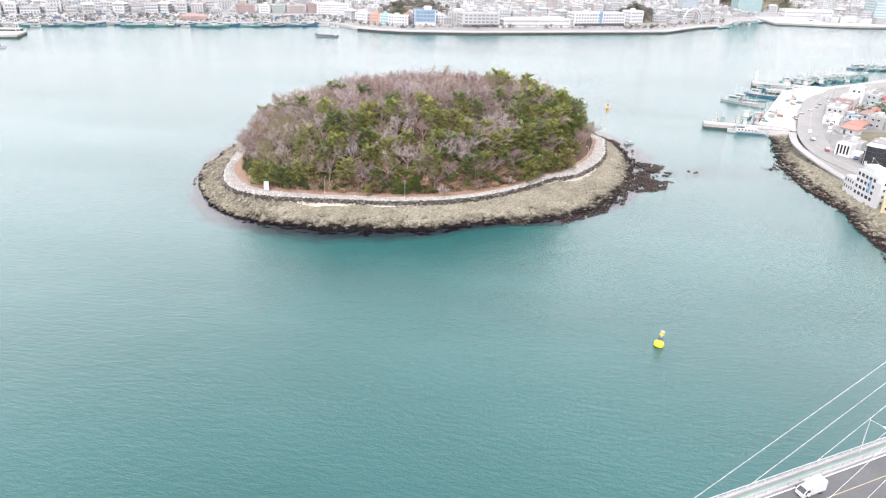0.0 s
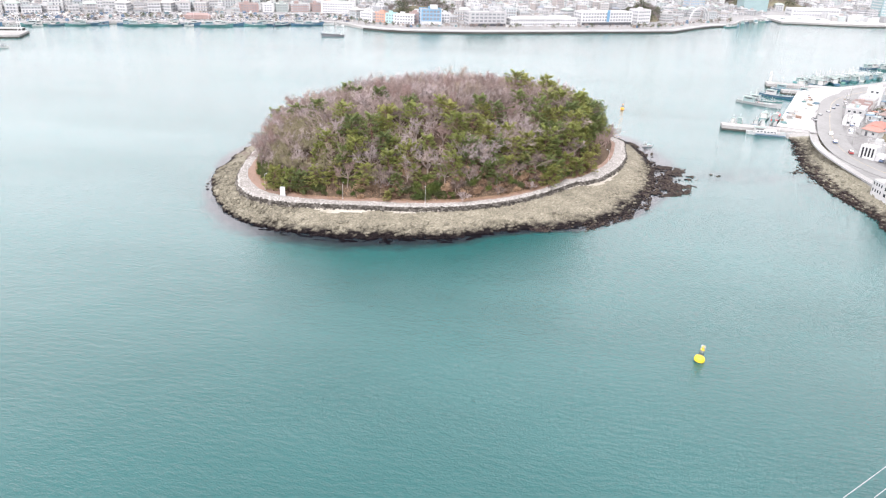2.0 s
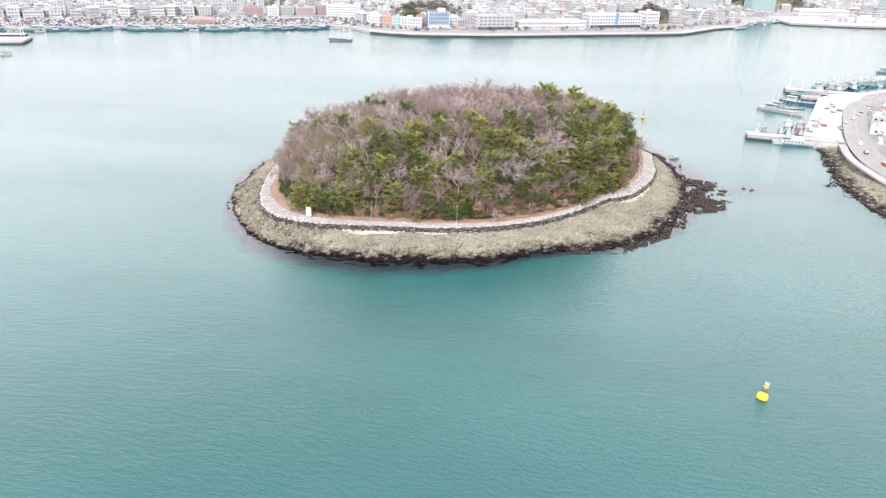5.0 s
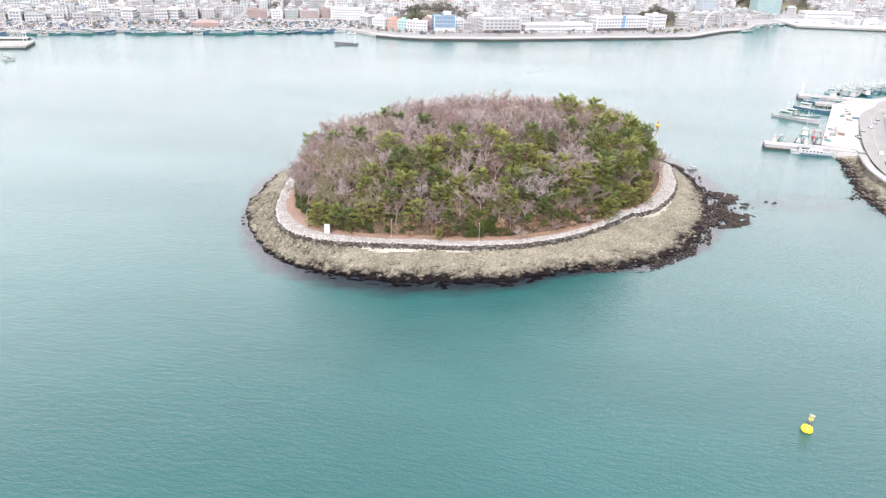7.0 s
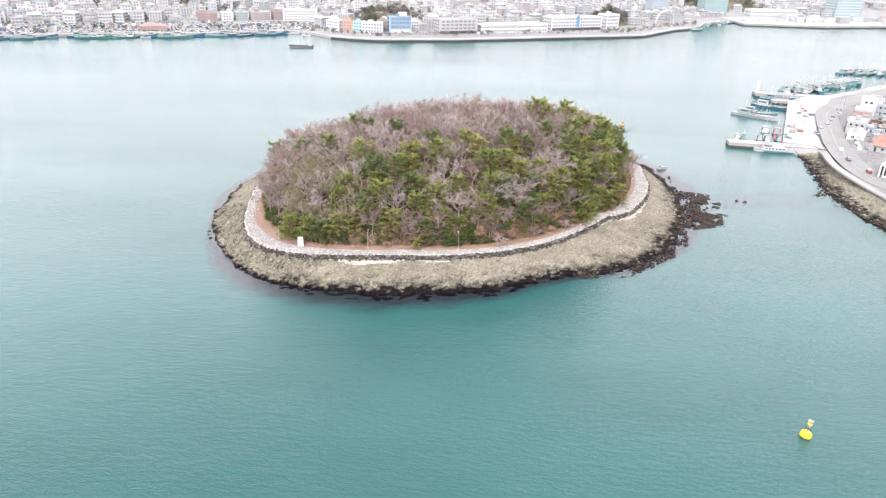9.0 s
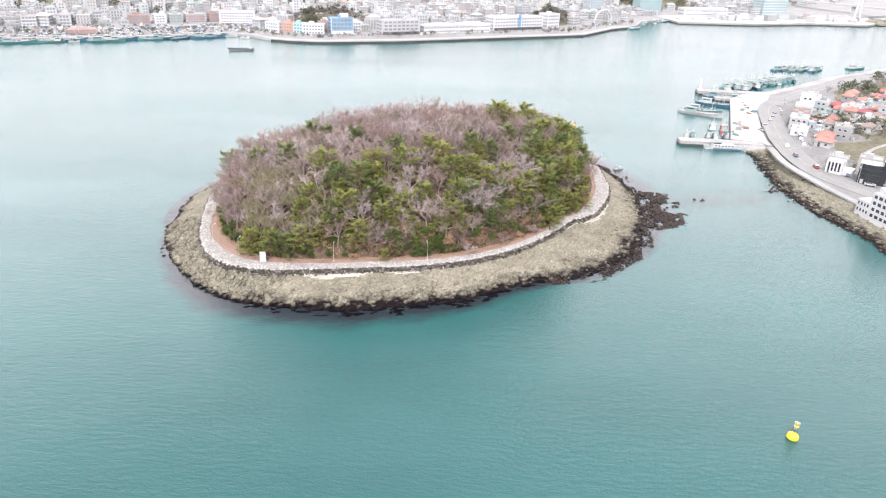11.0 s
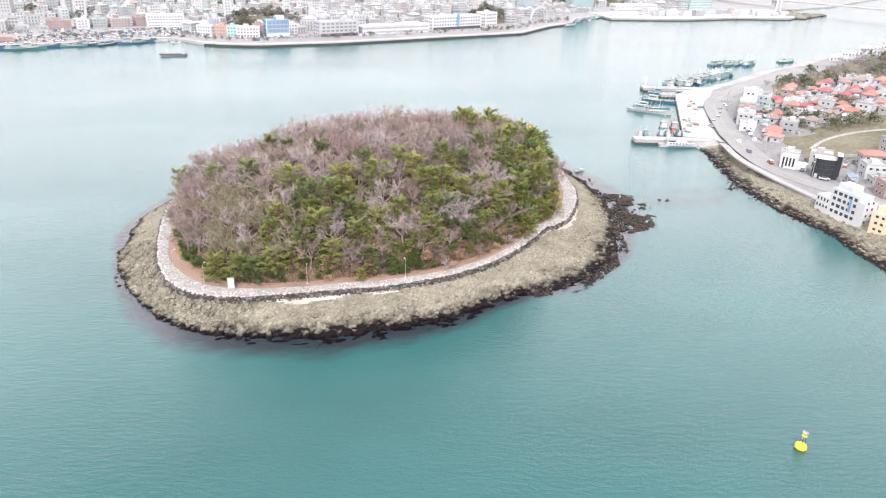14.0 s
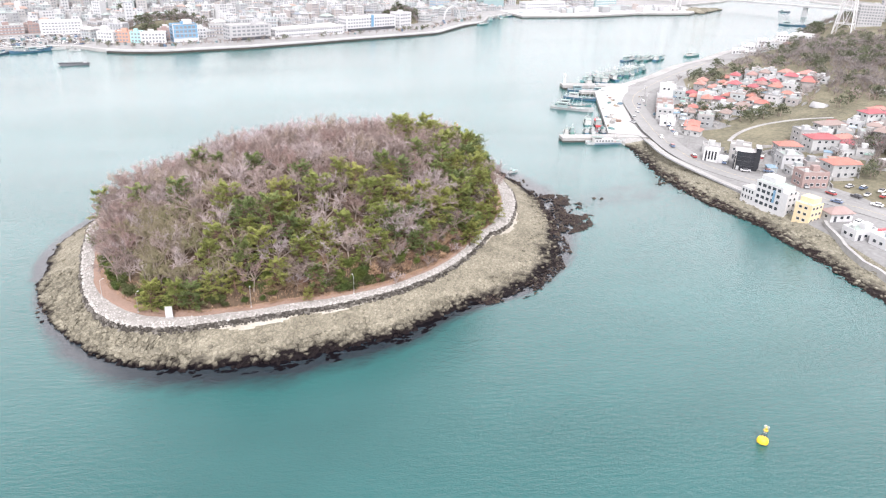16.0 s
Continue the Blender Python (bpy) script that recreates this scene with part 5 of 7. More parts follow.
for off in (-0.22, -11.28):
    part("parapet", run(Acc(), off, 23.86, 0.32, 0.55), LIGHTGREY, bridge)
    part("top_rail", run(Acc(), off, 25.0, 0.12, 0.1), LIGHTGREY, bridge)
    part("middle_rail", run(Acc(), off, 24.65, 0.07, 0.07), LIGHTGREY, bridge)
    for k in range(60):
        p = on_bridge(-40 + 1.6 * k, off, 24.41)
        part("rail_post", Acc().box(0, 0, 0, 0.1, 0.1, 0.6), WHITE, bridge, m=Matrix.Translation(p) @ Euler((0, 0, brz)).to_matrix().to_4x4())
    pickets = Acc()
    for k in range(300):
        p = on_bridge(-20 + 0.25 * k, off, 24.41)
        pickets.box(p.x, p.y, p.z, 0.035, 0.035, 0.6, brz, bottom=False)
    part("pickets", pickets, LIGHTGREY, bridge, "thin pale uprights of the railing")
apex = on_bridge(80, -5.75, 75)
for off in (-0.2, -11.3):
    for k in range(0, 8):
        s = -12 + 11.8 * k if off > -5 else -13.5 + 11.8 * k
        if s < 75:
            part("stay_cable", Acc().rod(on_bridge(s, off, 24.6), apex - Vector((0, 0, 0.9 * abs(k))), 0.03, sides=6), METAL, bridge)
    foot = on_bridge(80, off + (1.5 if off > -5 else -1.5), 0)
    part("pylon_leg", Acc().rod(foot - Vector((0, 0, 4)), apex + Vector((0, 0, 1.5)), 1.6, 0.9, 4), CONCRETE, bridge)


def bridge_lamp(s):
    p = on_bridge(s, -0.45, 24.1)
    t = thing("street_lamp", "tall white street lamp on the bridge railing", "street lamp", "lamps on the bridge", Matrix.Translation(p) @ Euler((0, 0, brz)).to_matrix().to_4x4())
    part("pole", Acc().rod((0, 0, -0.1), (0, 0, 5.7), 0.065, 0.045, 8), WHITE, t)
    part("arm", Acc().rod((0, 0, 5.6), (0.1, -2.0, 5.75), 0.035, 0.03, 6), WHITE, t)
    part("lantern", Acc().box(0.1, -2.2, 5.7, 0.3, 0.7, 0.14, taper=0.8), WHITE, t)


for s in (20.8, 56):
    bridge_lamp(s)

van_at = on_bridge(7.6, -3.55, 24.01)
van = thing("box_van", "white box delivery van driving on the bridge", "van", m=Matrix.Translation(van_at) @ Euler((0, 0, brz + math.pi)).to_matrix().to_4x4() @ Matrix.Scale(0.8, 4))
part("cargo_box", Acc().box(-0.75, 0, 0.62, 3.3, 1.75, 1.85, taper=0.985), WHITE, van)
cab = Acc()
cab.add([(0.95, -0.82, 0.45), (2.5, -0.82, 0.45), (2.5, 0.82, 0.45), (0.95, 0.82, 0.45), (0.95, -0.82, 1.2), (2.55, -0.82, 1.15), (2.55, 0.82, 1.15), (0.95, 0.82, 1.2), (1.0, -0.74, 1.95), (1.85, -0.74, 1.93), (1.85, 0.74, 1.93), (1.0, 0.74, 1.95)],
        [(0, 1, 5, 4), (1, 2, 6, 5), (2, 3, 7, 6), (4, 5, 9, 8), (6, 7, 11, 10), (5, 6, 10, 9), (8, 9, 10, 11), (3, 0, 4, 7), (4, 8, 11, 7), (0, 3, 2, 1)])
cabin = part("cab", cab, WHITE, van)
ws = Acc()
ws.add([(2.53, -0.7, 1.22), (2.53, 0.7, 1.22), (1.93, 0.64, 1.86), (1.93, -0.64, 1.86)], [(0, 1, 2, 3)])
part("windscreen", ws, GLASS, cabin, "dark windscreen")
for s in (-1, 1):
    part("side_window", Acc().box(1.6, s * 0.795, 1.25, 0.85, 0.05, 0.5, taper=0.8), GLASS, cabin)
    part("mirror", Acc().box(2.35, s * 0.98, 1.3, 0.08, 0.2, 0.3), RUBBER, cabin)
    for x in (-1.5, 1.75):
        part("wheel", Acc().rod((x, s * 0.85, 0.33), (x, s * 0.62, 0.33), 0.33, sides=14), RUBBER, van)
part("chassis", Acc().box(0, 0, 0.35, 4.6, 1.2, 0.25), DARKSTEEL, van)


# ---- buildings of the near town ----
WIN = {}


def window_mesh(w, h):
    """A window in one piece: a frame standing proud of the wall, with its pane set back; it hangs on a wall that looks along -y."""
    key = (round(w, 2), round(h, 2))
    if key not in WIN:
        a = Acc()
        for ins, y in ((0, 0.05), (0, -0.1), (0.11, -0.1), (0.11, -0.02)):
            a.v += [(-w / 2 + ins, y, ins), (w / 2 - ins, y, ins), (w / 2 - ins, y, h - ins), (-w / 2 + ins, y, h - ins)]
        for k in range(3):
            a.f += [(4 * k + j, 4 * k + (j + 1) % 4, 4 * k + 4 + (j + 1) % 4, 4 * k + 4 + j) for j in range(4)]
        a.f.append((12, 13, 14, 15))
        a.m = [0] * 12 + [1]
        WIN[key] = a.mesh("window", WHITE, GLASS)
    return WIN[key]


def on_face(face, w, d, u, z, out=0.0):
    """A pose on one wall of a house: face s, e, n, w; u metres along it."""
    rz = {"s": 0, "e": 90, "n": 180, "w": 270}[face]
    half = d / 2 if face in "sn" else w / 2
    return pose(0, 0, 0, 0, 0, rz) @ pose(u, -half - out, z)


def put_windows(t, w, d, faces, floors, fh, ww, wh, gap, sill=0.95, skip=None):
    for f in faces:
        length = w if f in "sn" else d
        n = max(1, int((length - 0.6) / gap))
        for k in range(floors):
            for j in range(n):
                if skip and skip(f, k, j):
                    continue
                part("window", window_mesh(ww, wh), None, t, m=on_face(f, w, d, (j - (n - 1) / 2) * gap, k * fh + sill))


def house(key_seed, w, d, floors, roof, label, category="house", group="", wall=None, roof_mat=None, fh=2.9, faces="sw", ww=1.5, wh=1.25, gap=2.6):
    rng = random.Random(key_seed)
    t = thing("house", label, category, group, pose(0, 0, -80))
    h = floors * fh
    part("wall", Acc().box(0, 0, -2.5, w, d, h + 2.5), wall or SHOP, t)
    if roof == "hip":
        r = part("roof", Acc().hip(0, 0, h, w, d, rng.uniform(1.5, 2.1), ridge=rng.uniform(0.35, 0.6), over=0.6), roof_mat or REDROOF, t, "red-tiled hipped roof")
        part("eaves_fascia", Acc().box(0, 0, h - 0.22, w + 1.0, d + 1.0, 0.2), LIGHTGREY, r)
        part("ridge_cap", Acc().rod((-w * 0.22, 0, h + 1.95), (w * 0.22, 0, h + 1.95), 0.14, sides=6), roof_mat or REDROOF, r)
    else:
        r = part("roof", Acc().box(0, 0, h, w - 0.5, d - 0.5, 0.12), roof_mat or FLATROOF, t, "flat screeded roof")
        p = Acc()
        for s in (-1, 1):
            p.box(0, s * (d / 2 - 0.12), h, w, 0.24, 0.85).box(s * (w / 2 - 0.12), 0, h, 0.24, d - 0.48, 0.85)
        part("parapet", p, wall or SHOP, t)
        hx, hy = rng.uniform(-w / 5, w / 5), rng.uniform(-d / 6, d / 6)
        part("stair_head", Acc().box(hx, hy, h + 0.12, 3, 2.6, 2.2, top=0), wall or SHOP, r)
        part("water_tank", Acc().lathe([(0.7, h + 0.12), (0.72, h + 1.4), (0.5, h + 1.6), (0.15, h + 1.65)], -hx - 1, -hy, 10), random.Random(key_seed + 1).choice((TEALCLAD, WHITE, METAL)), r)
    put_windows(t, w, d, faces, floors, fh, ww, wh, gap, skip=lambda f, k, j: k == 0 and j == 0 and f == faces[0])
    part("door", Acc().box(0, 0, 0, 1.05, 0.1, 2.1), DARKSTEEL, t, m=on_face(faces[0], w, d, -(max(1, int(((w if faces[0] in "sn" else d) - 0.6) / gap)) - 1) / 2 * gap, 0.02, 0.03))
    return t


USED_HOUSE = set()


def place(t, x, y, rz, ground, sink=0.0):
    m = Matrix.Translation((x, y, ground(x, y) - sink)) @ Euler((0, 0, rz)).to_matrix().to_4x4()
    if t.name in USED_HOUSE:
        return copy_thing(t, m)
    USED_HOUSE.add(t.name)
    t.matrix_basis = m
    return t


G1 = "red-roofed houses on the slope"
red_houses = [house(300 + k, w, d, fl, "hip", lab, "house", G1, gap=3.2) for k, (w, d, fl, lab) in enumerate((
    (7.4, 5.6, 1, "low white house with a red hipped roof"), (9, 5.4, 1, "long low house under an orange-red roof"), (7, 5.6, 2, "two-storey white house with a red roof"),
    (7.6, 6, 1, "pale house with an orange tiled roof"), (6, 4.8, 1, "small cottage with a faded red roof"), (10.5, 7, 2, "wide two-storey house with a red roof"), (13, 8.5, 2, "large white two-storey house under a broad orange-red roof"), (14, 7, 1, "long white house under a salmon-tiled roof")))]
G2 = "flat-roofed houses by the harbour"
flat_houses = [house(320 + k, w, d, fl, "flat", lab, "building", G2, fh=2.9) for k, (w, d, fl, lab) in enumerate((
    (8, 7, 1, "single-storey flat-roofed shop house"), (9, 8, 2, "two-storey rendered shop house with a flat roof"), (7, 7, 1, "small flat-roofed house with a roof tank")))]
rng = random.Random(21)
# houses along the back street, up the slope, round the field
RED_SPOTS = [(260, 314, -0.2, 7), (247, 295, -0.25, 1), (234, 296, -0.25, 6), (216, 298, -0.35, 5), (215, 268, -0.25, 6), (279, 308, -0.2, 5), (294, 316, -0.2, 1), (203, 346, -0.9, 3), (212, 358, 0.85, 7), (231, 383, 0.85, 1), (260, 413, 0.8, 3), (286, 438, 0.7, 2), (285, 426, 0.7, 1), (297, 424, 0.6, 7), (342, 459, 0.6, 1), (337, 430, 0.5, 1), (350, 414, 0.4, 7), (313, 415, 0.5, 1), (309, 398, 0.5, 7), (294, 396, 0.5, 3), (275, 381, 0.5, 1), (274, 400, 0.6, 3), (254, 369, 0.5, 3), (243, 368, 0.6, 0), (252, 394, 0.8, 2), (264, 388, 0.6, 4), (240, 391, 0.8, 4)]
spots = []
for x, y, rz, k in RED_SPOTS:
    place(red_houses[k], x, y, rz + rng.gauss(0, 0.06), town_z)
    spots.append((x, y))
FLAT_SPOTS = [(206, 287, -0.4, 1), (238, 309, -0.3, 1), (213, 281, -0.3, 0), (196, 306, -0.75, 1), (190, 318, -0.75, 0), (234, 283, -0.25, 0), (281, 372, 0.5, 1), (291, 367, 0.5, 0), (307, 386, 0.5, 1), (258, 403, 0.8, 1), (248, 382, 0.7, 2), (225, 363, 0.85, 1), (256, 424, 0.85, 1), (200, 277, -0.35, 2)]
for x, y, rz, k in FLAT_SPOTS:
    place(flat_houses[k], x, y, rz, town_z)
    spots.append((x, y))
# the close-packed quarter between them
for _ in range(2500):
    if len(spots) > 125:
        break
    u, v = rng.random(), rng.random()
    x, y = (218 + 128 * u, 352 + 40 * u + 62 * v) if rng.random() < 0.8 else (236 + 80 * u, 278 + 34 * v)
    field = 205 < x < 300 and 312 < y < 372 - 0.1 * (300 - x)
    if field or x - shore_x(y) < 62 or any((x - a) ** 2 + (y - b) ** 2 < 66 for a, b in spots):
        continue
    place(red_houses[rng.randrange(5)] if rng.random() < 0.5 else flat_houses[rng.choice((0, 2, 0, 2, 1))], x, y, rng.choice((0.7, 0.5, 0.7 + 1.57)) + rng.gauss(0, 0.1), town_z)
    spots.append((x, y))

# the block between the two harbour roads
for k, (x, y, w, d, fl, m_, lab) in enumerate(((207, 372, 9, 8, 1, WHITE, "white flat-roofed shop at the junction"), (215, 385, 10, 9, 2, SHOP, "two-storey pale harbour building"), (224, 397, 10, 9, 2, BRICKRED, "harbour building with a brick-red front"), (235, 411, 11, 9, 2, SHOP, "tall pale harbour office building"), (246, 424, 8, 8, 3, WHITE, "tall narrow white harbour building"), (258, 436, 11, 9, 2, SHOP, "low grey harbour building"))):
    t = house(340 + k, w, d, fl, "flat", lab, "building", "", m_, fh=3.1)
    place(t, x, y, 0.92, town_z)

place(house(348, 11, 8, 2, "flat", "brick-pink two-storey building beside the road", "building", "", BRICKRED, fh=3.0), 194, 264, -0.3, town_z)
for k, (x, y, w, d, fl) in enumerate(((492, 612, 12, 10, 1), (509, 606, 18, 12, 2), (530, 603, 20, 13, 3), (551, 603, 20, 12, 2), (452, 580, 14, 9, 1))):
    place(house(352 + k, w, d, fl, "flat", "white flat-roofed building on the headland quay", "building", "white buildings on the headland quay", WHITE, fh=3.3), x, y, -0.75, town_z)
place(red_houses[1], 500, 572, -0.7, town_z)

# white stepped guest house over the rocks
inn = thing("guest_house", "white stepped five-storey guest house above the shore rocks", "building", m=Matrix.Translation((161.8, 251.5, 3.4)) @ Euler((0, 0, radians(4))).to_matrix().to_4x4() @ Matrix.Scale(0.81, 4))
main = Acc().box(0, 0, -4, 8, 15, 16.0)
part("main_block", main, WHITE, inn)
part("roof", Acc().box(0, 0, 12.0, 7.5, 14.5, 0.1), FLATROOF, inn)
part("penthouse", Acc().box(0.8, 2.5, 12.0, 6, 8, 2.5), WHITE, inn)
part("wing", Acc().box(-0.5, 11.4, -4, 7, 7.8, 10.4), WHITE, inn)
part("terrace", Acc().box(-0.5, 11.4, 6.4, 6.6, 7.4, 0.1), FLATROOF, inn)
part("end_block", Acc().box(-0.2, -9.0, -4, 7.4, 3, 14.0), WHITE, inn)
for k in range(4):
    for j in range(5):
        part("window", window_mesh(2.3 if j % 2 else 1.9, 1.75), None, inn, m=on_face("w", 8, 15, (j - 2) * 2.8, 0.7 + k * 2.9))
for j in range(4):
    for k in range(2):
        part("window", window_mesh(1.15, 1.7), None, inn, m=pose(-4.0, 11.4 + (j - 1.5) * 1.8, 1.0 + k * 3.0, 0, 0, 270))
for k in range(4):
    for u in (-2, 0.8):
        part("window", window_mesh(1.3, 1.4), None, inn, m=pose(u, -10.5, 0.7 + 2.9 * k))
part("glazed_strip", Acc().box(-4.06, -3.2, 3.6, 0.08, 1.3, 6.2), BLUECLAD, inn, "blue glazed stair strip")
part("roof_sign", Acc().rod((0, 5, 14.4), (0, 5, 18), 0.06, sides=5).rod((0, 5, 18), (2.5, 2, 14.5), 0.04, sides=5), METAL, inn)

yellow = thing("guest_house", "butter-yellow four-storey house on the shore", "building", m=Matrix.Translation((162.8, 236.0, 3.4)) @ Euler((0, 0, radians(10))).to_matrix().to_4x4() @ Matrix.Scale(0.8, 4))
part("wall", Acc().box(0, 0, -4, 9, 8, 13.0), BUTTER, yellow)
part("upper_storey", Acc().box(1.2, 0.5, 9.0, 6, 6.4, 2.4), BUTTER, yellow)
part("roof", Acc().box(0, 0, 9.0, 8.6, 7.6, 0.09), FLATROOF, yellow)
put_windows(yellow, 9, 8, "sw", 3, 2.9, 1.6, 1.3, 2.7)
part("door", Acc().box(0, 0, 0, 1.1, 0.1, 2.1), DARKSTEEL, yellow, m=on_face("e", 9, 8, 0, 2.4, 0.02))

glass = thing("office_building", "black glass office building with a bowed front and a slab tower", "building", m=Matrix.Translation((185.0, 292.0, 4.9)) @ Euler((0, 0, radians(-42))).to_matrix().to_4x4() @ Matrix.Scale(0.76, 4))
bow = Acc()
arc = [(-5.5 + 11 * k / 10, -4.2 - 1.6 * math.sin(math.pi * k / 10)) for k in range(11)] + [(5.5, 4.5), (-5.5, 4.5)]
bow.v = [(x, y, -2) for x, y in arc] + [(x, y, 10.8) for x, y in arc]
n = len(arc)
bow.f = [(k, (k + 1) % n, n + (k + 1) % n, n + k) for k in range(n)] + [tuple(range(n, 2 * n))]
bow.m = [0] * n + [1]
body = part("bowed_block", bow, [BLACKGLASS, FLATROOF], glass)
for z in (2.7, 5.4, 8.1):
    part("floor_band", Acc().sweep([(u, v - 0.03, z) for u, v in arc[:11]], 0.05), DARKSTEEL, body)
for k in range(1, 10):
    part("mullion", Acc().rod((arc[k][0], arc[k][1] - 0.02, 0), (arc[k][0], arc[k][1] - 0.02, 10.8), 0.035, sides=4), DARKSTEEL, body)
part("slab_tower", Acc().box(6.8, 0, -2, 2.6, 8.5, 15.2), BLACKGLASS, glass, "taller black glass slab")
part("roof_edge", Acc().box(6.8, 0, 13.2, 2.8, 8.7, 0.25), METAL, glass)
part("entrance", Acc().box(-3, -5.35, 0, 1.8, 0.2, 2.3), METAL, glass)

cafe = thing("cafe", "white two-storey cafe with tall black window slots", "building", m=Matrix.Translation((179.5, 306.0, 4.9)) @ Euler((0, 0, radians(-50))).to_matrix().to_4x4() @ Matrix.Scale(0.76, 4))
part("wall", Acc().box(0, 0, -2, 8.5, 7, 9.2), WHITE, cafe)
part("roof", Acc().box(0, 0, 7.2, 8, 6.5, 0.1), FLATROOF, cafe)
for k in range(4):
    part("tall_window", Acc().box(-2.7 + 1.8 * k, -3.52, 1.2, 0.95, 0.08, 5.0), BLACKGLASS, cafe)
part("annexe", Acc().box(7.0, 0.5, -2, 5.4, 6, 5.4), WHITE, cafe)
part("door", Acc().box(-2.7, -3.53, 0.0, 1.0, 0.1, 1.1), DARKSTEEL, cafe)

# low shore buildings south of the yellow house
for k, (x, y, w, d, fl, roof, rz, lab) in enumerate(((172, 231, 9, 5, 1, "hip", -0.2, "white bungalow with a brown roof above the rocks"), (165, 216, 9, 6, 1, "flat", -0.1, "white flat-roofed seafood restaurant"), (169, 207, 11, 7, 1, "flat", -0.1, "white single-storey shore restaurant"), (174, 197, 10, 7, 1, "hip", -0.1, "white house with a red sign roof"), (167, 187, 11, 7, 1, "flat", -0.1, "low white shed by the sea wall"))):
    t = house(360 + k, w, d, fl, roof, lab, "building", "", WHITE, BRICKRED if k == 0 else None, fh=3.0)
    place(t, x, y, rz, town_z)
awning = thing("awning", "crimson fabric awning beside the shore restaurant", "awning", m=Matrix.Translation((172, 212.5, town_z(172, 212.5))))
part("canopy", Acc().hip(0, 0, 2.6, 5, 3.4, 0.8, ridge=0.6, over=0.1), REDPAINT, awning)
for sx in (-1, 1):
    for sy in (-1, 1):
        part("post", Acc().rod((sx * 2.3, sy * 1.5, -0.2), (sx * 2.3, sy * 1.5, 2.65), 0.05, sides=6), METAL, awning)
for x, y, s in ((290, 348, 0.95), (334, 346, 0.9)):
    gh = thing("greenhouse", "white plastic tunnel greenhouse on the hillside", "greenhouse", "tunnel greenhouses", Matrix.Translation((x, y, town_z(x, y))) @ Euler((0, 0, 0.2)).to_matrix().to_4x4())
    a = Acc()
    prof = [(math.cos(t) * 3.2 * s, math.sin(t) * 2.9 * s) for t in np.linspace(0, math.pi, 11)]
    a.v = [(u, -4, v - 0.3) for u, v in prof] + [(u, 4, v - 0.3) for u, v in prof]
    a.f = [(k, k + 1, 12 + k, 11 + k) for k in range(10)] + [tuple(range(10, -1, -1)), tuple(range(11, 22))]
    a.m = [0] * len(a.f)
    part("cover", a, LIGHTGREY, gh, smooth=True)
    for yy in (-4.03, 4.03):
        part("end_hoop", Acc().rod((-3.2 * s, yy, -0.2), (-3.2 * s, yy, 0.6), 0.05, sides=5).rod((3.2 * s, yy, -0.2), (3.2 * s, yy, 0.6), 0.05, sides=5), METAL, gh)

# sheds, yard walls and poles among the houses
shed_tones = mat("shed_sheeting", None, (0.8, 0.8, 0.8), 0.7, 0.8, 0.02, ramp=[(0.3, 0.36, 0.4), (0.45, 0.45, 0.44), (0.18, 0.28, 0.36), (0.4, 0.22, 0.17), (0.5, 0.5, 0.48), (0.22, 0.34, 0.3)])
sheds = 0
for _ in range(700):
    if sheds >= 58:
        break
    u, v = rng.random(), rng.random()
    x, y = (212 + 130 * u, 346 + 42 * u + 66 * v) if rng.random() < 0.7 else (190 + 110 * u, 262 + 46 * v)
    if x - shore_x(y) < 44 or 205 < x < 300 and 312 < y < 366 or min((x - a) ** 2 + (y - b) ** 2 for a, b in spots) < 28:
        continue
    spots.append((x, y))
    sheds += 1
    t = thing("shed", "small sheet-metal shed in a yard between houses", "shed", "sheds among the houses", Matrix.Translation((x, y, town_z(x, y))) @ Euler((0, 0, rng.choice((0.7, 0.5, -0.3)) + rng.gauss(0, 0.2))).to_matrix().to_4x4())
    w, d, h = rng.uniform(2.6, 5), rng.uniform(2.4, 4), rng.uniform(2.1, 2.8)
    part("wall", Acc().box(0, 0, -1, w, d, h + 1), SHOP, t)
    part("roof", Acc().hip(0, 0, h, w, d, 0.5, ridge=0.9, over=0.25), shed_tones, t)
    part("door", Acc().box(0, -d / 2 - 0.03, 0, 0.9, 0.08, 1.9), DARKSTEEL, t)
yardwalls = Acc()
for x, y in spots:
    a = rng.uniform(0, 6.28)
    for k in range(2):
        px, py = x + 6.5 * math.cos(a + 1.57 * k), y + 6.5 * math.sin(a + 1.57 * k)
        yardwalls.box(px, py, town_z(px, py) - 0.8, rng.uniform(5, 10), 0.25, 2.1, a + 1.57 * (k + 1))
tagged(part("yard_walls", yardwalls, CONCRETE), "low grey yard walls between the houses", "wall", kind="stuff")
pole0 = thing("utility_pole", "grey concrete utility pole beside the street", "utility pole", "utility poles", pose(0, 0, -95))
part("pole", Acc().rod((0, 0, -0.6), (0, 0, 8.5), 0.17, 0.11, 8), CONCRETE, pole0)
for z in (7.6, 8.1):
    part("crossarm", Acc().box(0, 0, z, 1.8, 0.12, 0.12), METAL, pole0)
part("transformer", Acc().rod((0.35, 0, 6.2), (0.35, 0, 7.1), 0.25, sides=10), METAL, pole0)
first = True
for line, off in ((FRONT_ROAD[1:14], 6.8), (BACK_ROAD, 4.6)):
    for (x0, y0), (x1, y1) in zip(line, line[1:]):
        q = math.hypot(x1 - x0, y1 - y0)
        x, y = (x0 + x1) / 2 + (y1 - y0) / q * off, (y0 + y1) / 2 - (x1 - x0) / q * off
        m = Matrix.Translation((x, y, town_z(x, y))) @ Euler((0, 0, math.atan2(y1 - y0, x1 - x0) + 1.57)).to_matrix().to_4x4()
        if first:
            pole0.matrix_basis, first = m, False
        else:
            copy_thing(pole0, m)

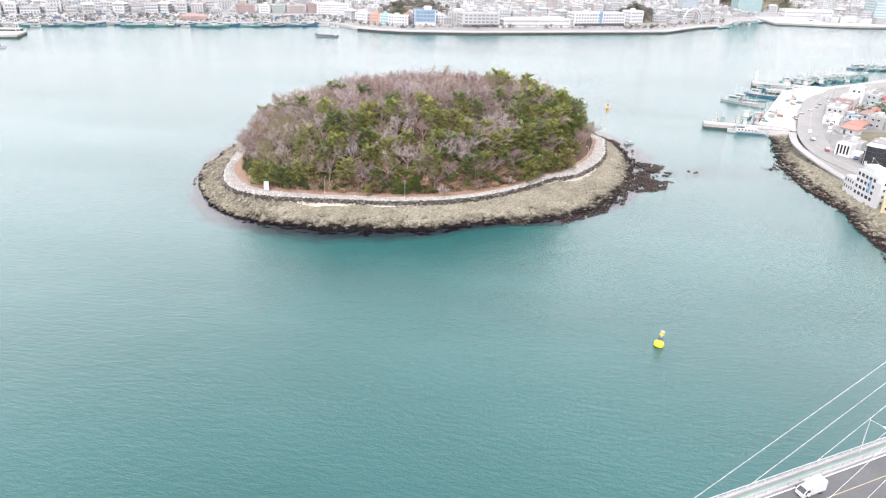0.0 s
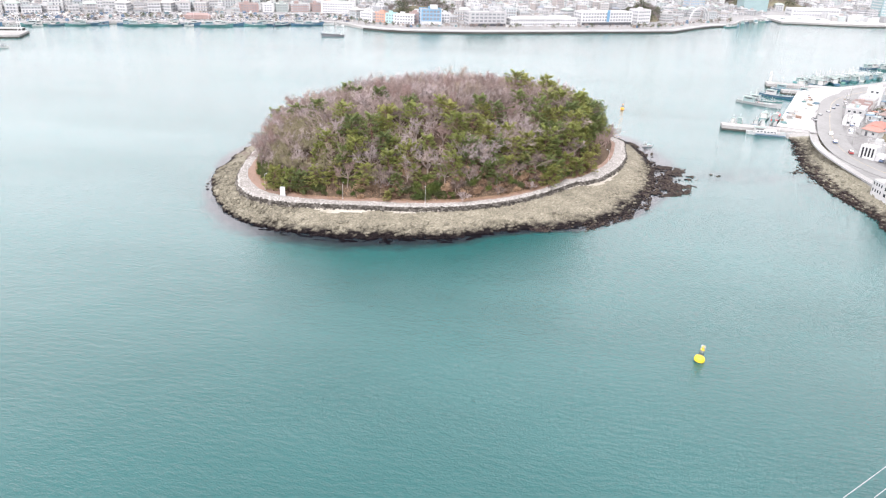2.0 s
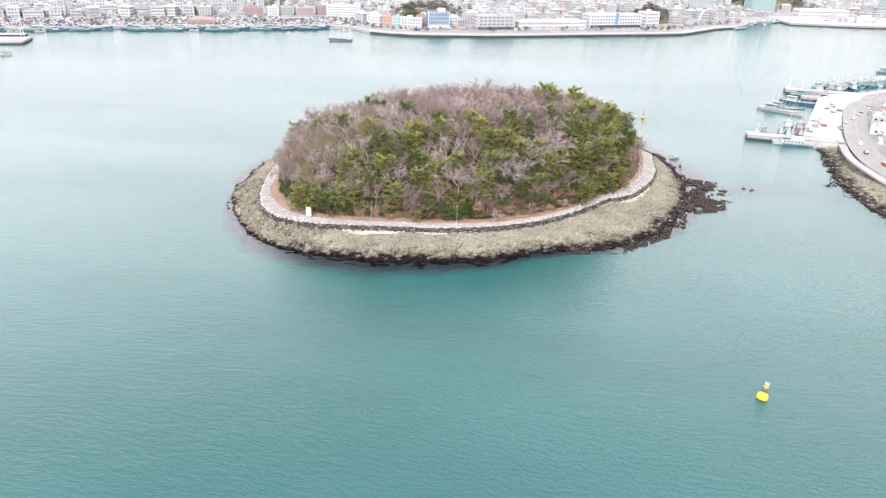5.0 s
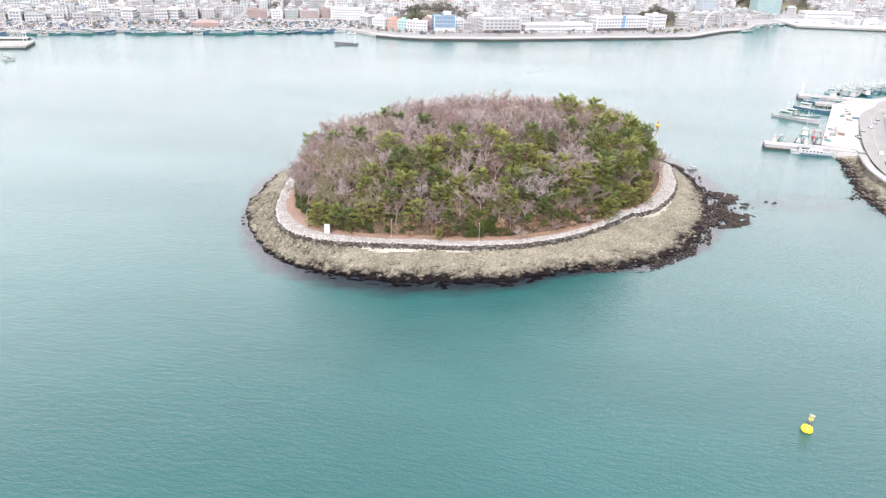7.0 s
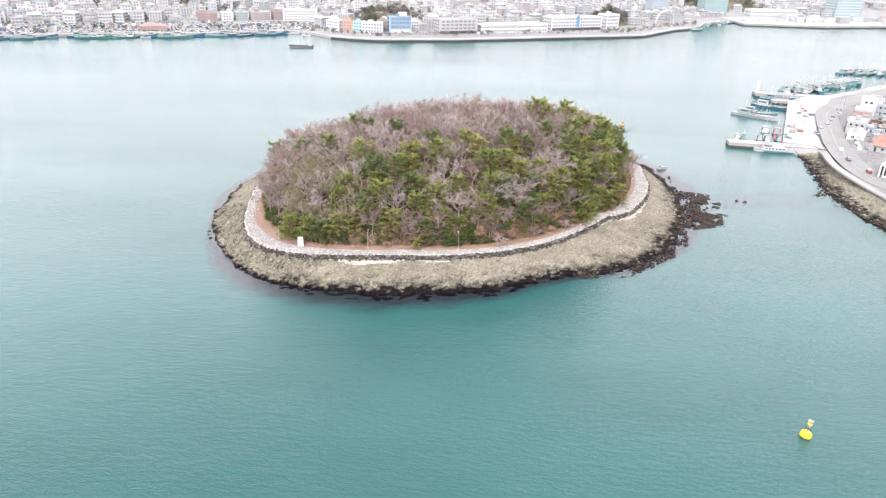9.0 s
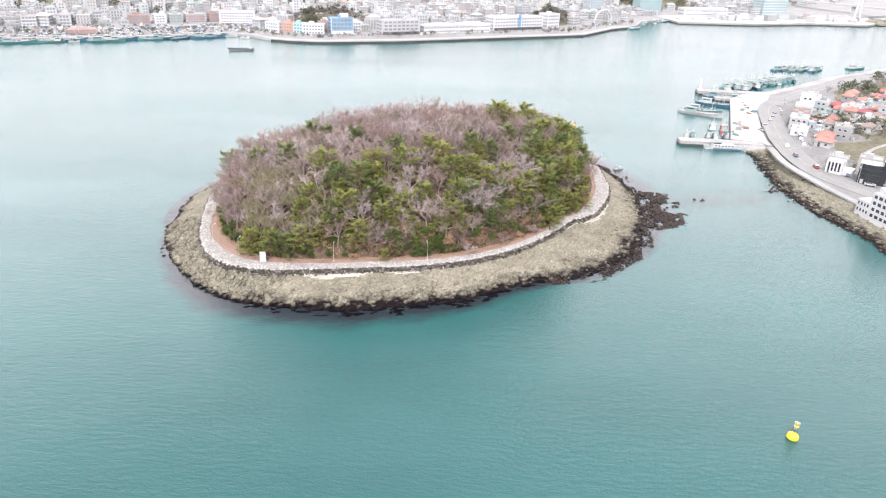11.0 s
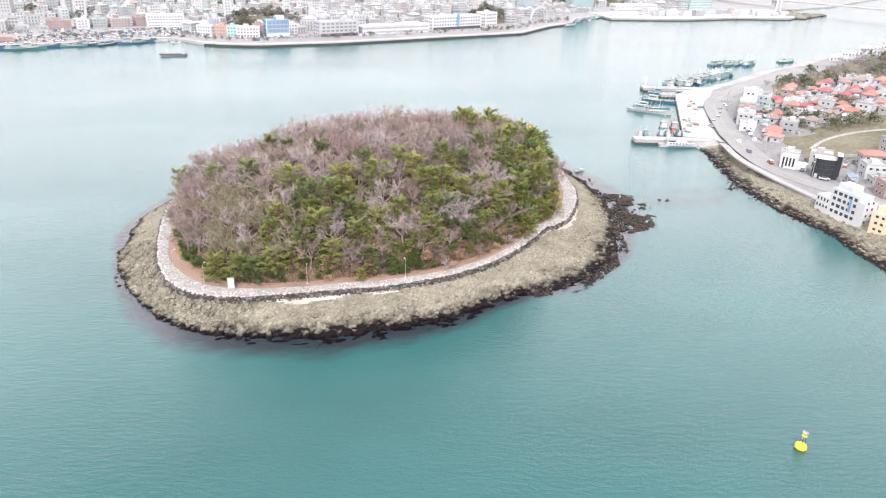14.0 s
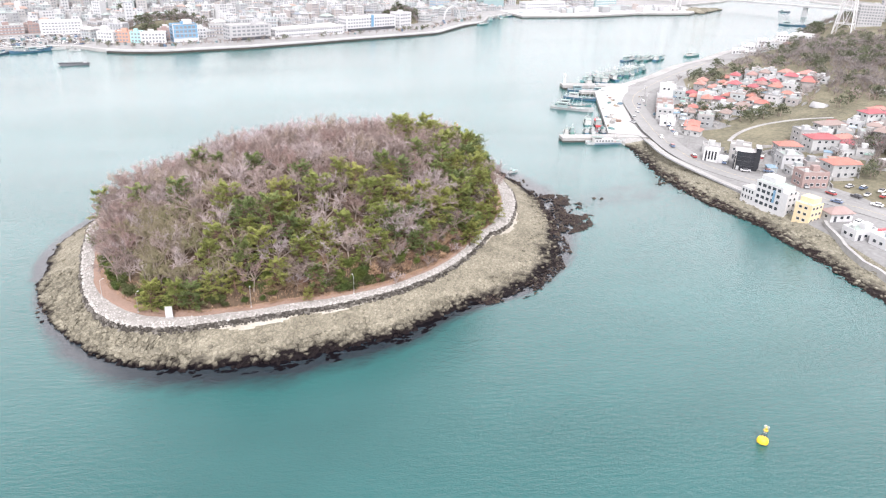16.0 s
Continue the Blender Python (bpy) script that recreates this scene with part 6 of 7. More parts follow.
# trees of the hillside: those by the houses singly, the woods above as one
def low_tree(seed, evergreen):
    rr = random.Random(seed)
    trunk, crown = Acc(), Acc()
    trunk.rod((0, 0, -0.6), (0.2, 0.1, 4.5), 0.22, 0.08, 5, caps=False)
    if evergreen:
        for k in range(9):
            tuft(crown, Vector((rr.gauss(0, 1.5), rr.gauss(0, 1.5), rr.uniform(2.0, 6.5))), rr.uniform(1.2, 1.8), 0.75, 28, 1.0, rr)
    else:
        for k in range(7):
            a, e = 2.4 * k, rr.uniform(2.6, 4.2)
            p, q = Vector((0.1, 0.05, e - 1.5)), Vector((math.cos(a) * 1.6, math.sin(a) * 1.6, e + 1.4))
            trunk.rod(p, q, 0.09, 0.04, 3, caps=False)
            for j in range(7):
                d = Vector((math.cos(a) + rr.gauss(0, 0.8), math.sin(a) + rr.gauss(0, 0.8), rr.uniform(0.3, 1.6))).normalized()
                s = p.lerp(q, rr.uniform(0.4, 1.0))
                e2 = s + d * rr.uniform(1.2, 2.2)
                crown.rod(s, e2, 0.06, 0.04, 3, caps=False)
                for _ in range(2):
                    d2 = (d + Vector((rr.gauss(0, 0.6), rr.gauss(0, 0.6), rr.gauss(0.1, 0.4)))).normalized()
                    base, u = s.lerp(e2, rr.uniform(0.4, 1)), d2.orthogonal().normalized() * 0.06
                    crown.add([tuple(base - u), tuple(base + u), tuple(e2 + d2 * rr.uniform(0.4, 1.0))], [(0, 1, 2)])
    return trunk, crown


# twigs and foliage lightened and greyed: the haze over distant woods is in the colour
WOODTWIG = mat("wood_twigs", None, (0.75, 0.72, 0.72), 0.9, 0.3, 0.0, island=[(0.215, 0.197, 0.192), (0.18, 0.165, 0.161), (0.24, 0.222, 0.216)])
WOODLEAF = mat("wood_foliage", None, (0.6, 0.62, 0.55), 0.8, 0.3, 0.0, island=[(0.085, 0.1, 0.06), (0.105, 0.12, 0.066), (0.09, 0.1, 0.066)])
LOW = [low_tree(90, False), low_tree(91, False), low_tree(92, True)]
for k, (tr, cr) in enumerate(LOW):
    tree_kind(("hill", k), "evergreen_tree" if k == 2 else "street_tree", "dark evergreen tree beside the houses" if k == 2 else "leafless grey-brown tree beside the houses", "tree", tr, cr, BARK, WOODLEAF if k == 2 else TWIG, "trees among the houses")


class Wood:
    """Many low trees joined into one mesh."""

    def __init__(self):
        self.acc = Acc()

    def add(self, k, x, y, z, s, rz):
        c, n = math.cos(rz) * s, math.sin(rz) * s
        for a, mi in ((LOW[k][0], 0), (LOW[k][1], 2 if k == 2 else 1)):
            self.acc.add([(x + c * u - n * v, y + n * u + c * v, z + s * w) for u, v, w in a.v], a.f, mi)

    def finish(self, name, label, category):
        tagged(part(name, self.acc, [BARK, WOODTWIG, WOODLEAF]), label, category, kind="stuff")


wood = Wood()
for cx, cy, sx, sy, n, ever in ((312, 455, 16, 10, 22, 0.5), (372, 476, 18, 14, 30, 0.1), (410, 458, 26, 16, 70, 0.08), (430, 420, 26, 22, 130, 0.25), (450, 440, 36, 20, 160, 0.3), (355, 378, 14, 12, 24, 0.2), (310, 346, 7, 6, 9, 0.2), (345, 350, 16, 16, 26, 0.2), (258, 281, 7, 5, 6, 0.4), (290, 290, 14, 8, 16, 0.2), (236, 256, 9, 6, 16, 0.3), (262, 266, 14, 8, 26, 0.25), (300, 272, 20, 10, 30, 0.3), (480, 500, 40, 24, 190, 0.12), (248, 352, 4, 3, 4, 0.9), (262, 352, 4, 3, 3, 0.8), (240, 380, 3, 3, 3, 0.6), (285, 385, 4, 4, 4, 0.5), (400, 390, 28, 24, 70, 0.12), (530, 560, 30, 30, 80, 0.12), (381, 390, 18, 14, 34, 0.12), (372, 350, 18, 14, 30, 0.1), (335, 322, 14, 10, 22, 0.1), (246, 276, 8, 5, 12, 0.1), (330, 372, 10, 7, 14, 0.1), (440, 480, 26, 16, 40, 0.2), (665, 655, 40, 22, 120, 0.5), (600, 640, 30, 14, 50, 0.4), (251, 283, 6, 4, 18, 0.0)):
    for _ in range(n):
        x, y = rng.gauss(cx, sx), rng.gauss(cy, sy)
        if x - shore_x(y) < 40:
            continue
        k = 2 if rng.random() < ever else rng.randrange(2)
        if n < 10:
            plant(("hill", k), x, y, town_z(x, y) - 0.2, rng.uniform(0.75, 1.2), rng.uniform(0, 6.28))
        else:
            wood.add(k, x, y, town_z(x, y) - 0.3, rng.uniform(0.8, 1.25), rng.uniform(0, 6.28))
for _ in range(75):
    u, v = rng.random(), rng.random()
    x, y = 214 + 130 * u, 348 + 42 * u + 64 * v
    if x - shore_x(y) > 50:
        wood.add(2 if rng.random() < 0.45 else rng.randrange(2), x, y, town_z(x, y) - 0.2, rng.uniform(0.35, 0.7), rng.uniform(0, 6.28))
wood.finish("hillside_wood", "brown leafless wood with dark evergreens on the hillside", "wood")


# ---- boats ----
def boat(length, beam, hull_mat, label, category="boat", group="", big=False, seed=0):
    rng = random.Random(seed)
    t = thing("fishing_boat", label, category, group, pose(0, 0, -90))
    hl = length / 2
    stations = [(-1.0, 0.78, 0.9), (-0.6, 0.96, 0.85), (0.0, 1.0, 0.9), (0.5, 0.86, 1.1), (0.8, 0.5, 1.4), (1.0, 0.04, 1.75)]
    k = beam / 2
    hs = 0.75 + length * 0.035
    a = Acc()
    for u, b, z in stations:
        a.v += [(u * hl, -b * k * 0.72, -0.5), (u * hl, -b * k, z * hs), (u * hl, b * k, z * hs), (u * hl, b * k * 0.72, -0.5)]
    for i in range(len(stations) - 1):
        p = 4 * i
        a.f += [(p, p + 4, p + 5, p + 1), (p + 2, p + 6, p + 7, p + 3)]
    a.f.append((0, 1, 2, 3))
    a.m = [0] * len(a.f)
    part("hull", a, hull_mat, t)
    dk = Acc()
    for u, b, z in stations:
        dk.v += [(u * hl * 0.985, -b * k * 0.95, z * hs - 0.35), (u * hl * 0.985, b * k * 0.95, z * hs - 0.35)]
    dk.f = [(2 * i, 2 * i + 2, 2 * i + 3, 2 * i + 1) for i in range(len(stations) - 1)]
    dk.m = [0] * len(dk.f)
    part("deck", dk, DECKPAINT, t)
    for s in (-1, 1):
        part("gunwale", Acc().sweep([(u * hl, s * b * k, z * hs) for u, b, z in stations], 0.08), LIGHTGREY, t)
    cx = -0.45 * hl
    cw = length * 0.24
    cab = part("wheelhouse", Acc().box(cx, 0, 0.4, cw, beam * 0.62, 2.2 + 0.05 * length, taper=0.92), BOATHOUSE, t)
    zt = 2.6 + 0.05 * length
    for s in (-1, 1):
        part("wheelhouse_window", Acc().box(cx, s * beam * 0.297, zt - 0.95, cw * 0.7, 0.08, 0.55), GLASS, cab)
    part("wheelhouse_roof", Acc().box(cx, 0, zt, cw * 1.08, beam * 0.66, 0.12), DECKPAINT, cab)
    part("mast", Acc().rod((cx, 0, zt), (cx, 0, zt + length * 0.28), 0.07, 0.04, 6).rod((cx - 0.9, 0, zt + length * 0.18), (cx + 0.9, 0, zt + length * 0.18), 0.04, sides=5), METAL, t)
    part("fore_mast", Acc().rod((0.45 * hl, 0, 0.5), (0.45 * hl, 0, 1 + length * 0.24), 0.07, 0.04, 6).rod((0.45 * hl, 0, 1 + length * 0.22), (cx, 0, zt + length * 0.2), 0.03, sides=4), METAL, t)
    for j in range(2):
        part("deck_gear", Acc().box((0.05 + 0.24 * j) * hl, rng.choice((-1, 1)) * beam * 0.24, 0.5, length * 0.07, beam * 0.2, rng.uniform(0.6, 1.4), rng.uniform(0, 1), taper=0.8), rng.choice((DARKSTEEL, BOATHOUSE, TEALHULL, METAL)), t)
    part("hatch", Acc().box(0.12 * hl, 0, 0.35, length * 0.16, beam * 0.45, 0.55), DECKPAINT, t)
    part("deck_net", Acc().stone(0.5 * hl, 0, 0.85, beam * 0.22, 0.5, 0, rng, long=1.5), rng.choice((TEALHULL, REDPAINT, DARKSTEEL)), t)
    if big:
        for j in range(3):
            part("lamp_rack", Acc().rod((-0.2 * hl + j * 0.4 * hl, -k * 0.7, 1), (-0.2 * hl + j * 0.4 * hl, -k * 0.7, 4.2), 0.06, sides=5).rod((-0.2 * hl + j * 0.4 * hl, -k * 0.7, 4.1), (-0.2 * hl + j * 0.4 * hl, k * 0.7, 4.1), 0.05, sides=5), METAL, t)
    return t


def moor(t, x, y, rz, z=0.0):
    m = Matrix.Translation((x, y, z)) @ Euler((0, 0, rz)).to_matrix().to_4x4()
    if t.name in USED_HOUSE:
        return copy_thing(t, m)
    USED_HOUSE.add(t.name)
    t.matrix_basis = m
    return t


ferry = moor(boat(21, 4.6, WHITE, "white and pale-blue harbour boat moored beside the pier", "boat", seed=1), 159, 358.8, -0.24)
part("cabin", Acc().box(-1.5, 0, 0.9, 10, 3.6, 1.7, taper=0.96), WHITE, ferry)
for j in range(6):
    part("cabin_window", Acc().box(-5.4 + 1.6 * j, -1.78, 1.6, 0.9, 0.08, 0.55), GLASS, ferry)
part("waterline_stripe", Acc().box(0.5, -2.05, 0.25, 14, 0.12, 0.45), BLUEHULL, ferry)
big_boats = [moor(boat(24, 5.5, BLUEHULL, "blue-hulled fishing boat moored at the jetty", "boat", big=True, seed=2), 206, 456, -0.75),
    moor(boat(26, 5.6, LIGHTGREY, "long pale fishing boat with a lamp rack", "boat", big=True, seed=3), 183, 431, -0.73),
    moor(boat(22, 5.2, TEALHULL, "dark teal fishing boat moored alongside another", "boat", big=True, seed=4), 189, 439, -0.7)]
for t in big_boats:
    for j in range(9):
        u, v = rng.uniform(-9, 7), rng.uniform(-1.7, 1.7)
        part("crate", Acc().box(u, v, 0.7, rng.uniform(0.8, 2.2), rng.uniform(0.6, 1.4), rng.uniform(0.5, 1.6), rng.uniform(0, 3), taper=0.85), rng.choice((DARKSTEEL, TEALHULL, WHITE, METAL, BRICKRED)), t)
    for j in range(3):
        part("derrick", Acc().rod((-6 + 5 * j, 0, 1), (-4.5 + 5 * j, rng.uniform(-1.5, 1.5), rng.uniform(5, 7.5)), 0.09, 0.05, 6), METAL, t)
moor(boat(18, 4.8, TEALHULL, "teal fishing boat with nets on deck", "boat", seed=5), 173.5, 398.8, 1.06)
red = moor(boat(16, 4.6, REDPAINT, "red-decked fishing boat by the quay", "boat", seed=6), 178.6, 396.2, 1.06)
part("red_awning", Acc().box(1.5, 0, 1.9, 6.5, 3.6, 0.3, taper=0.9), REDPAINT, red)
small = boat(8.5, 2.8, HULLS, "small white harbour boat tied up by the pier", "boat", "small boats by the pier", seed=7)
for k, (x, y) in enumerate(((150, 383), (154, 384), (161, 381), (165, 381.5), (170, 379))):
    moor(small, x, y, 1.1 + 0.06 * k)
skiff = moor(boat(6.2, 1.7, LIGHTGREY, "small white skiff with a turquoise awning off the island's rocks", "boat", seed=8), 90.5, 329, 0.15)
part("awning", Acc().box(0.6, 0, 1.9, 2.2, 1.7, 0.1, taper=0.9), TURQUOISE, skiff)
for s in (-1, 1):
    part("awning_post", Acc().rod((0.6, s * 0.7, 0.7), (0.6, s * 0.7, 1.92), 0.04, sides=5), METAL, skiff)
skiff.scale = (0.8, 0.8, 0.55)
FLEET = "fishing boats at the north quay"
fleet = [boat(17 + 3 * k, 4.6 + 0.3 * k, m_, lab, "boat", FLEET, k != 1, 30 + k) for k, (m_, lab) in enumerate(((HULLS, "weathered fishing boat in the moored fleet"), (TEALHULL, "teal fishing boat in the moored fleet"), (BLUEHULL, "dark blue fishing boat in the moored fleet")))]
for k in range(17):
    u = k / 16
    x, y = 250 + 66 * u, 503 + 38 * u
    moor(fleet[k % 3], x + rng.gauss(0, 1.5), y + rng.gauss(0, 1.5) + 3 * (k % 2), 0.9 + rng.gauss(0, 0.25) + (math.pi if k % 4 == 0 else 0))
for k in range(22):
    u = k / 21
    moor(fleet[(k * 2 + 1) % 3], 246 + 64 * u + rng.gauss(0, 2), 508 + 38 * u + rng.gauss(0, 3), 1.0 + rng.gauss(0, 0.3))
for k, (x, y) in enumerate(((335, 585), (341, 589), (346, 583), (350, 590), (355, 585), (360, 590), (364, 584), (370, 587))):
    moor(fleet[1 if k % 3 else 2], x, y, 0.35 + 0.05 * k)
moor(fleet[1], 410, 594, 0.2)
moor(fleet[2], 222, 478, -0.4)
moor(fleet[0], 232, 471, -0.35)
for x, y, s in ((230, 466, 0), (238, 486, 0.3)):
    moor(small, x, y, s)

barge = thing("work_barge", "low dark work barge with a small cabin adrift in the harbour", "boat", m=Matrix.Translation((-100, 652, 0)) @ Euler((0, 0, radians(8))).to_matrix().to_4x4())
a = Acc()
a.v = [(-9, -2.6, -0.4), (8, -2.6, -0.4), (8, 2.6, -0.4), (-9, 2.6, -0.4), (-11.5, -0.6, 1.9), (9.6, -2.4, 1.1), (9.6, 2.4, 1.1), (-11.5, 0.6, 1.9)]
a.f = [(0, 1, 5, 4), (1, 2, 6, 5), (2, 3, 7, 6), (3, 0, 4, 7), (4, 5, 6, 7)]
a.m = [0] * 5
part("hull", a, DARKSTEEL, barge)
part("cabin", Acc().box(6.5, 0, 1.0, 2.2, 2.2, 1.0), LIGHTGREY, barge)
for s in (-1, 1):
    part("bulwark", Acc().sweep([(-11.4, s * 0.6, 2.05), (9.5, s * 2.3, 1.3)], 0.16), DARKSTEEL, barge)
part("bollard", Acc().rod((-8.5, 0, 1.7), (-8.5, 0, 2.8), 0.3, sides=8), DARKSTEEL, barge)

light = thing("harbour_light", "small white harbour light on the mole's end", "lighthouse", m=Matrix.Translation((215, 493.5, 2.6)))
part("tower", Acc().lathe([(1.3, 0), (1.25, 0.5), (0.85, 0.6), (0.65, 5.2), (0.95, 5.3), (0.95, 5.6)], sides=14), WHITE, light)
part("lantern", Acc().lathe([(0.5, 5.6), (0.5, 6.9), (0.1, 7.4)], sides=10), WHITE, light)
part("gallery_rail", Acc().lathe([(0.97, 6.3), (1.0, 6.3), (1.0, 6.4), (0.97, 6.4)], sides=14), METAL, light)


# ---- cars ----
def car(seed):
    t = thing("parked_car", "small parked car beside the harbour road", "car", "parked cars", pose(0, 0, -95))
    b = Acc()
    prof = [(-2.1, 0.35), (2.1, 0.35), (2.15, 0.75), (1.2, 0.92), (-1.9, 0.98), (-2.15, 0.8)]
    b.v = [(x, -0.85, z) for x, z in prof] + [(x, 0.85, z) for x, z in prof]
    b.f = [(k, (k + 1) % 6, 6 + (k + 1) % 6, 6 + k) for k in range(6)] + [tuple(range(5, -1, -1)), tuple(range(6, 12))]
    b.m = [0] * 8
    body = part("body", b, CARPAINT, t)
    g = Acc()
    g.box(-0.35, 0, 0.93, 2.5, 1.6, 0.46, taper=0.78)
    part("glasshouse", g, GLASS, body)
    part("car_roof", Acc().box(-0.35, 0, 1.39, 1.96, 1.26, 0.06), CARPAINT, body)
    for x in (-1.35, 1.35):
        for s in (-1, 1):
            part("wheel", Acc().rod((x, s * 0.86, 0.31), (x, s * 0.66, 0.31), 0.31, sides=12), RUBBER, t)
    return t


car0 = car(0)


def park(x, y, rz, z):
    moor(car0, x, y, rz, z)


for s in np.linspace(0, 1, 9):
    x, y = 190 + 28 * s, 352 + 50 * s
    park(x + 4.6, y - 2.3, 1.05 + rng.gauss(0, 0.04), town_z(x + 4.6, y - 2.3) + 0.16)
for k in range(8):
    x, y = 212 + 5 * k, 365 + 6.4 * k
    park(x, y, 0.9 + rng.gauss(0, 0.1), town_z(x, y) + 0.22)
for x, y, rz in ((196, 262, 0.3), (198, 266, 0.3), (200, 270, 0.35), (208, 256, 0.2), (211, 252, 0.2), (193, 252, 1.6), (200, 246, 1.7), (204, 300, 0.7), (186, 312, 0.8), (210, 242, 0.3), (214, 246, 0.3), (175, 312, 1.2), (183, 346, 1.1), (177, 330, 1.15), (187, 244, 1.9), (195, 218, 1.8), (199, 236, 1.9), (206, 246, 0.4), (190, 262, 1.1), (205, 270, 0.4), (170, 223, 0.3), (176, 225, 0.2), (182, 300, 0.8), (191, 283, -0.5), (182, 287, -0.6)):
    park(x, y, rz, town_z(x, y) + 0.2)
for k in range(7):
    park(193 + 8 * k + rng.gauss(0, 1), 384 + 9 * k, 1.0 + rng.gauss(0, 0.3), 2.77)

# nets, crates and gear on the plaza, kerbside and in the yards
GEAR = mat("quay_gear", None, (0.7, 0.7, 0.7), 0.8, 0.6, 0.0, island=[(0.3, 0.3, 0.29), (0.1, 0.2, 0.2), (0.4, 0.39, 0.37), (0.08, 0.08, 0.08), (0.2, 0.13, 0.1), (0.08, 0.14, 0.18), (0.42, 0.42, 0.41), (0.24, 0.2, 0.15)])
gear = Acc()
for k in range(180):
    if k < 40:
        u = rng.random()
        x, y, z = 172 + 62 * u + rng.gauss(0, 2.2), 372 + 92 * u + rng.gauss(0, 2.2), 2.7
        if k % 3 == 0:
            x, y = 200 + 50 * u + rng.gauss(0, 3), 388 + 66 * u + rng.gauss(0, 3)
    else:
        x, y = rng.choice(spots)
        x, y = x + rng.gauss(0, 5), y + rng.gauss(0, 5)
        z = town_z(x, y) - 0.1
    w, d, h = rng.uniform(0.8, 3.2), rng.uniform(0.8, 2.2), rng.uniform(0.5, 1.7)
    if k % 2:
        gear.box(x, y, z, w, d, h, rng.uniform(0, 3), taper=rng.uniform(0.7, 1), bottom=False)
    else:
        gear.stone(x, y, z + 0.15, w * 0.6, 0.5, rng.uniform(0, 3), rng, long=1.5)
tagged(part("quay_gear", gear, GEAR), "heaped nets, crates and gear about the harbour", "clutter", kind="stuff")


# ---- the city across the water ----
def window_band(w, d, z, ww, wh, gap):
    """One storey's band of windows round three sides in one strip: panes between piers."""
    pts = []
    for (x0, y0), (x1, y1) in (((-w / 2, d / 2), (-w / 2, -d / 2)), ((-w / 2, -d / 2), (w / 2, -d / 2)), ((w / 2, -d / 2), (w / 2, d / 2))):
        q = math.hypot(x1 - x0, y1 - y0)
        n = max(1, int((q - 1) / gap))
        us = [(0.0, 0)]
        for j in range(n):
            c = q / 2 + (j - (n - 1) / 2) * gap
            us += [(c - ww / 2, 1), (c + ww / 2, 0)]
        pts += [(x0 + (x1 - x0) * u / q, y0 + (y1 - y0) * u / q, m) for u, m in us]
    pts.append((w / 2, d / 2, 0))
    a = Acc()
    for x, y, _ in pts:
        a.v += [(x * (1 + 0.08 / w * 2), y * (1 + 0.08 / d * 2), z), (x * (1 + 0.08 / w * 2), y * (1 + 0.08 / d * 2), z + wh)]
    a.f = [(2 * k, 2 * k + 2, 2 * k + 3, 2 * k + 1) for k in range(len(pts) - 1)]
    a.m = [m for _, _, m in pts[:-1]]
    return a


def far_block(seed, w, d, floors, label, wall=None, group="buildings along the city quay", fh=2.75, roof="flat", category="building", ww=1.6, wh=1.5, gap=2.6, glass=None, trim=None):
    rng = random.Random(seed)
    t = thing("city_building", label, category, group, pose(0, 0, -80))
    h = floors * fh
    wall = wall or SHOP
    part("wall", Acc().box(0, 0, -4, w, d, h + 4), wall, t)
    if roof == "hip":
        part("roof", Acc().hip(0, 0, h, w, d, 2.4), FLATROOF, t)
    else:
        r = part("roof", Acc().box(0, 0, h, w - 0.6, d - 0.6, 0.15), FLATROOF, t)
        p = Acc()
        for s in (-1, 1):
            p.box(0, s * (d / 2 - 0.15), h, w, 0.3, 0.9).box(s * (w / 2 - 0.15), 0, h, 0.3, d - 0.6, 0.9)
        part("parapet", p, trim or wall, t)
        part("stair_head", Acc().box(rng.uniform(-w / 4, w / 4), 0, h + 0.15, min(4.5, w / 3), 3.5, 2.6), wall, r)
    for k in range(floors):
        part("window_band", window_band(w, d, k * fh + 1.0, ww, wh, gap), [trim or wall, glass or FARGLASS], t)
    return t


def quay_angle(x):
    return math.atan2(quay_y(x + 12) - quay_y(x - 12), 24)


def stand(t, x, back, rz=None):
    y = quay_y(x) + back
    return place(t, x, y, quay_angle(x) if rz is None else rz, city_z)


# landmarks on the promenade
t = far_block(401, 21, 14, 4, "blue-clad four-storey waterfront building with white piers", BLUECLAD, "", 3.4, ww=2.4, wh=1.9, gap=3.4)
for k in range(2):
    part("pier_strip", Acc().box(-10.2 + 20.4 * k, -7.08, 0, 0.7, 0.22, 15.2), WHITE, t)
for k in range(4):
    part("floor_strip", Acc().box(0, -7.06, 3.4 + 3.6 * k, 19.7, 0.2, 0.35), LIGHTGREY, t)
part("shop_front", Acc().box(0, -7.2, 0, 19, 0.5, 3.0), WHITE, t)
part("roof_house", Acc().box(3, 0, 14.5, 7, 7, 3.2), WHITE, t)
place(t, -18, 741, 0.15, city_z)
t = far_block(402, 39, 15, 4, "pale grey four-storey office block with paired windows", LIGHTGREY, "", 3.1, ww=3.0, wh=1.6, gap=4.4)
part("dark_plinth", Acc().box(0, -7.6, 0.2, 37, 0.4, 2.4), DARKSTEEL, t)
place(t, 36, 745, 0.3, city_z)
t = far_block(403, 40, 14, 2, "long low white market hall with a grey roof", WHITE, "", 3.4, roof="hip")
place(t, 78, 760, 0.33, city_z)
t = far_block(404, 36, 15, 2, "long low white shed with arched windows", WHITE, "", 3.6, roof="hip")
place(t, 112, 772, 0.33, city_z)
t = far_block(405, 62, 15, 4, "long white hotel with three rows of square windows", WHITE, "", 3.1, ww=1.9, wh=1.7, gap=3.3)
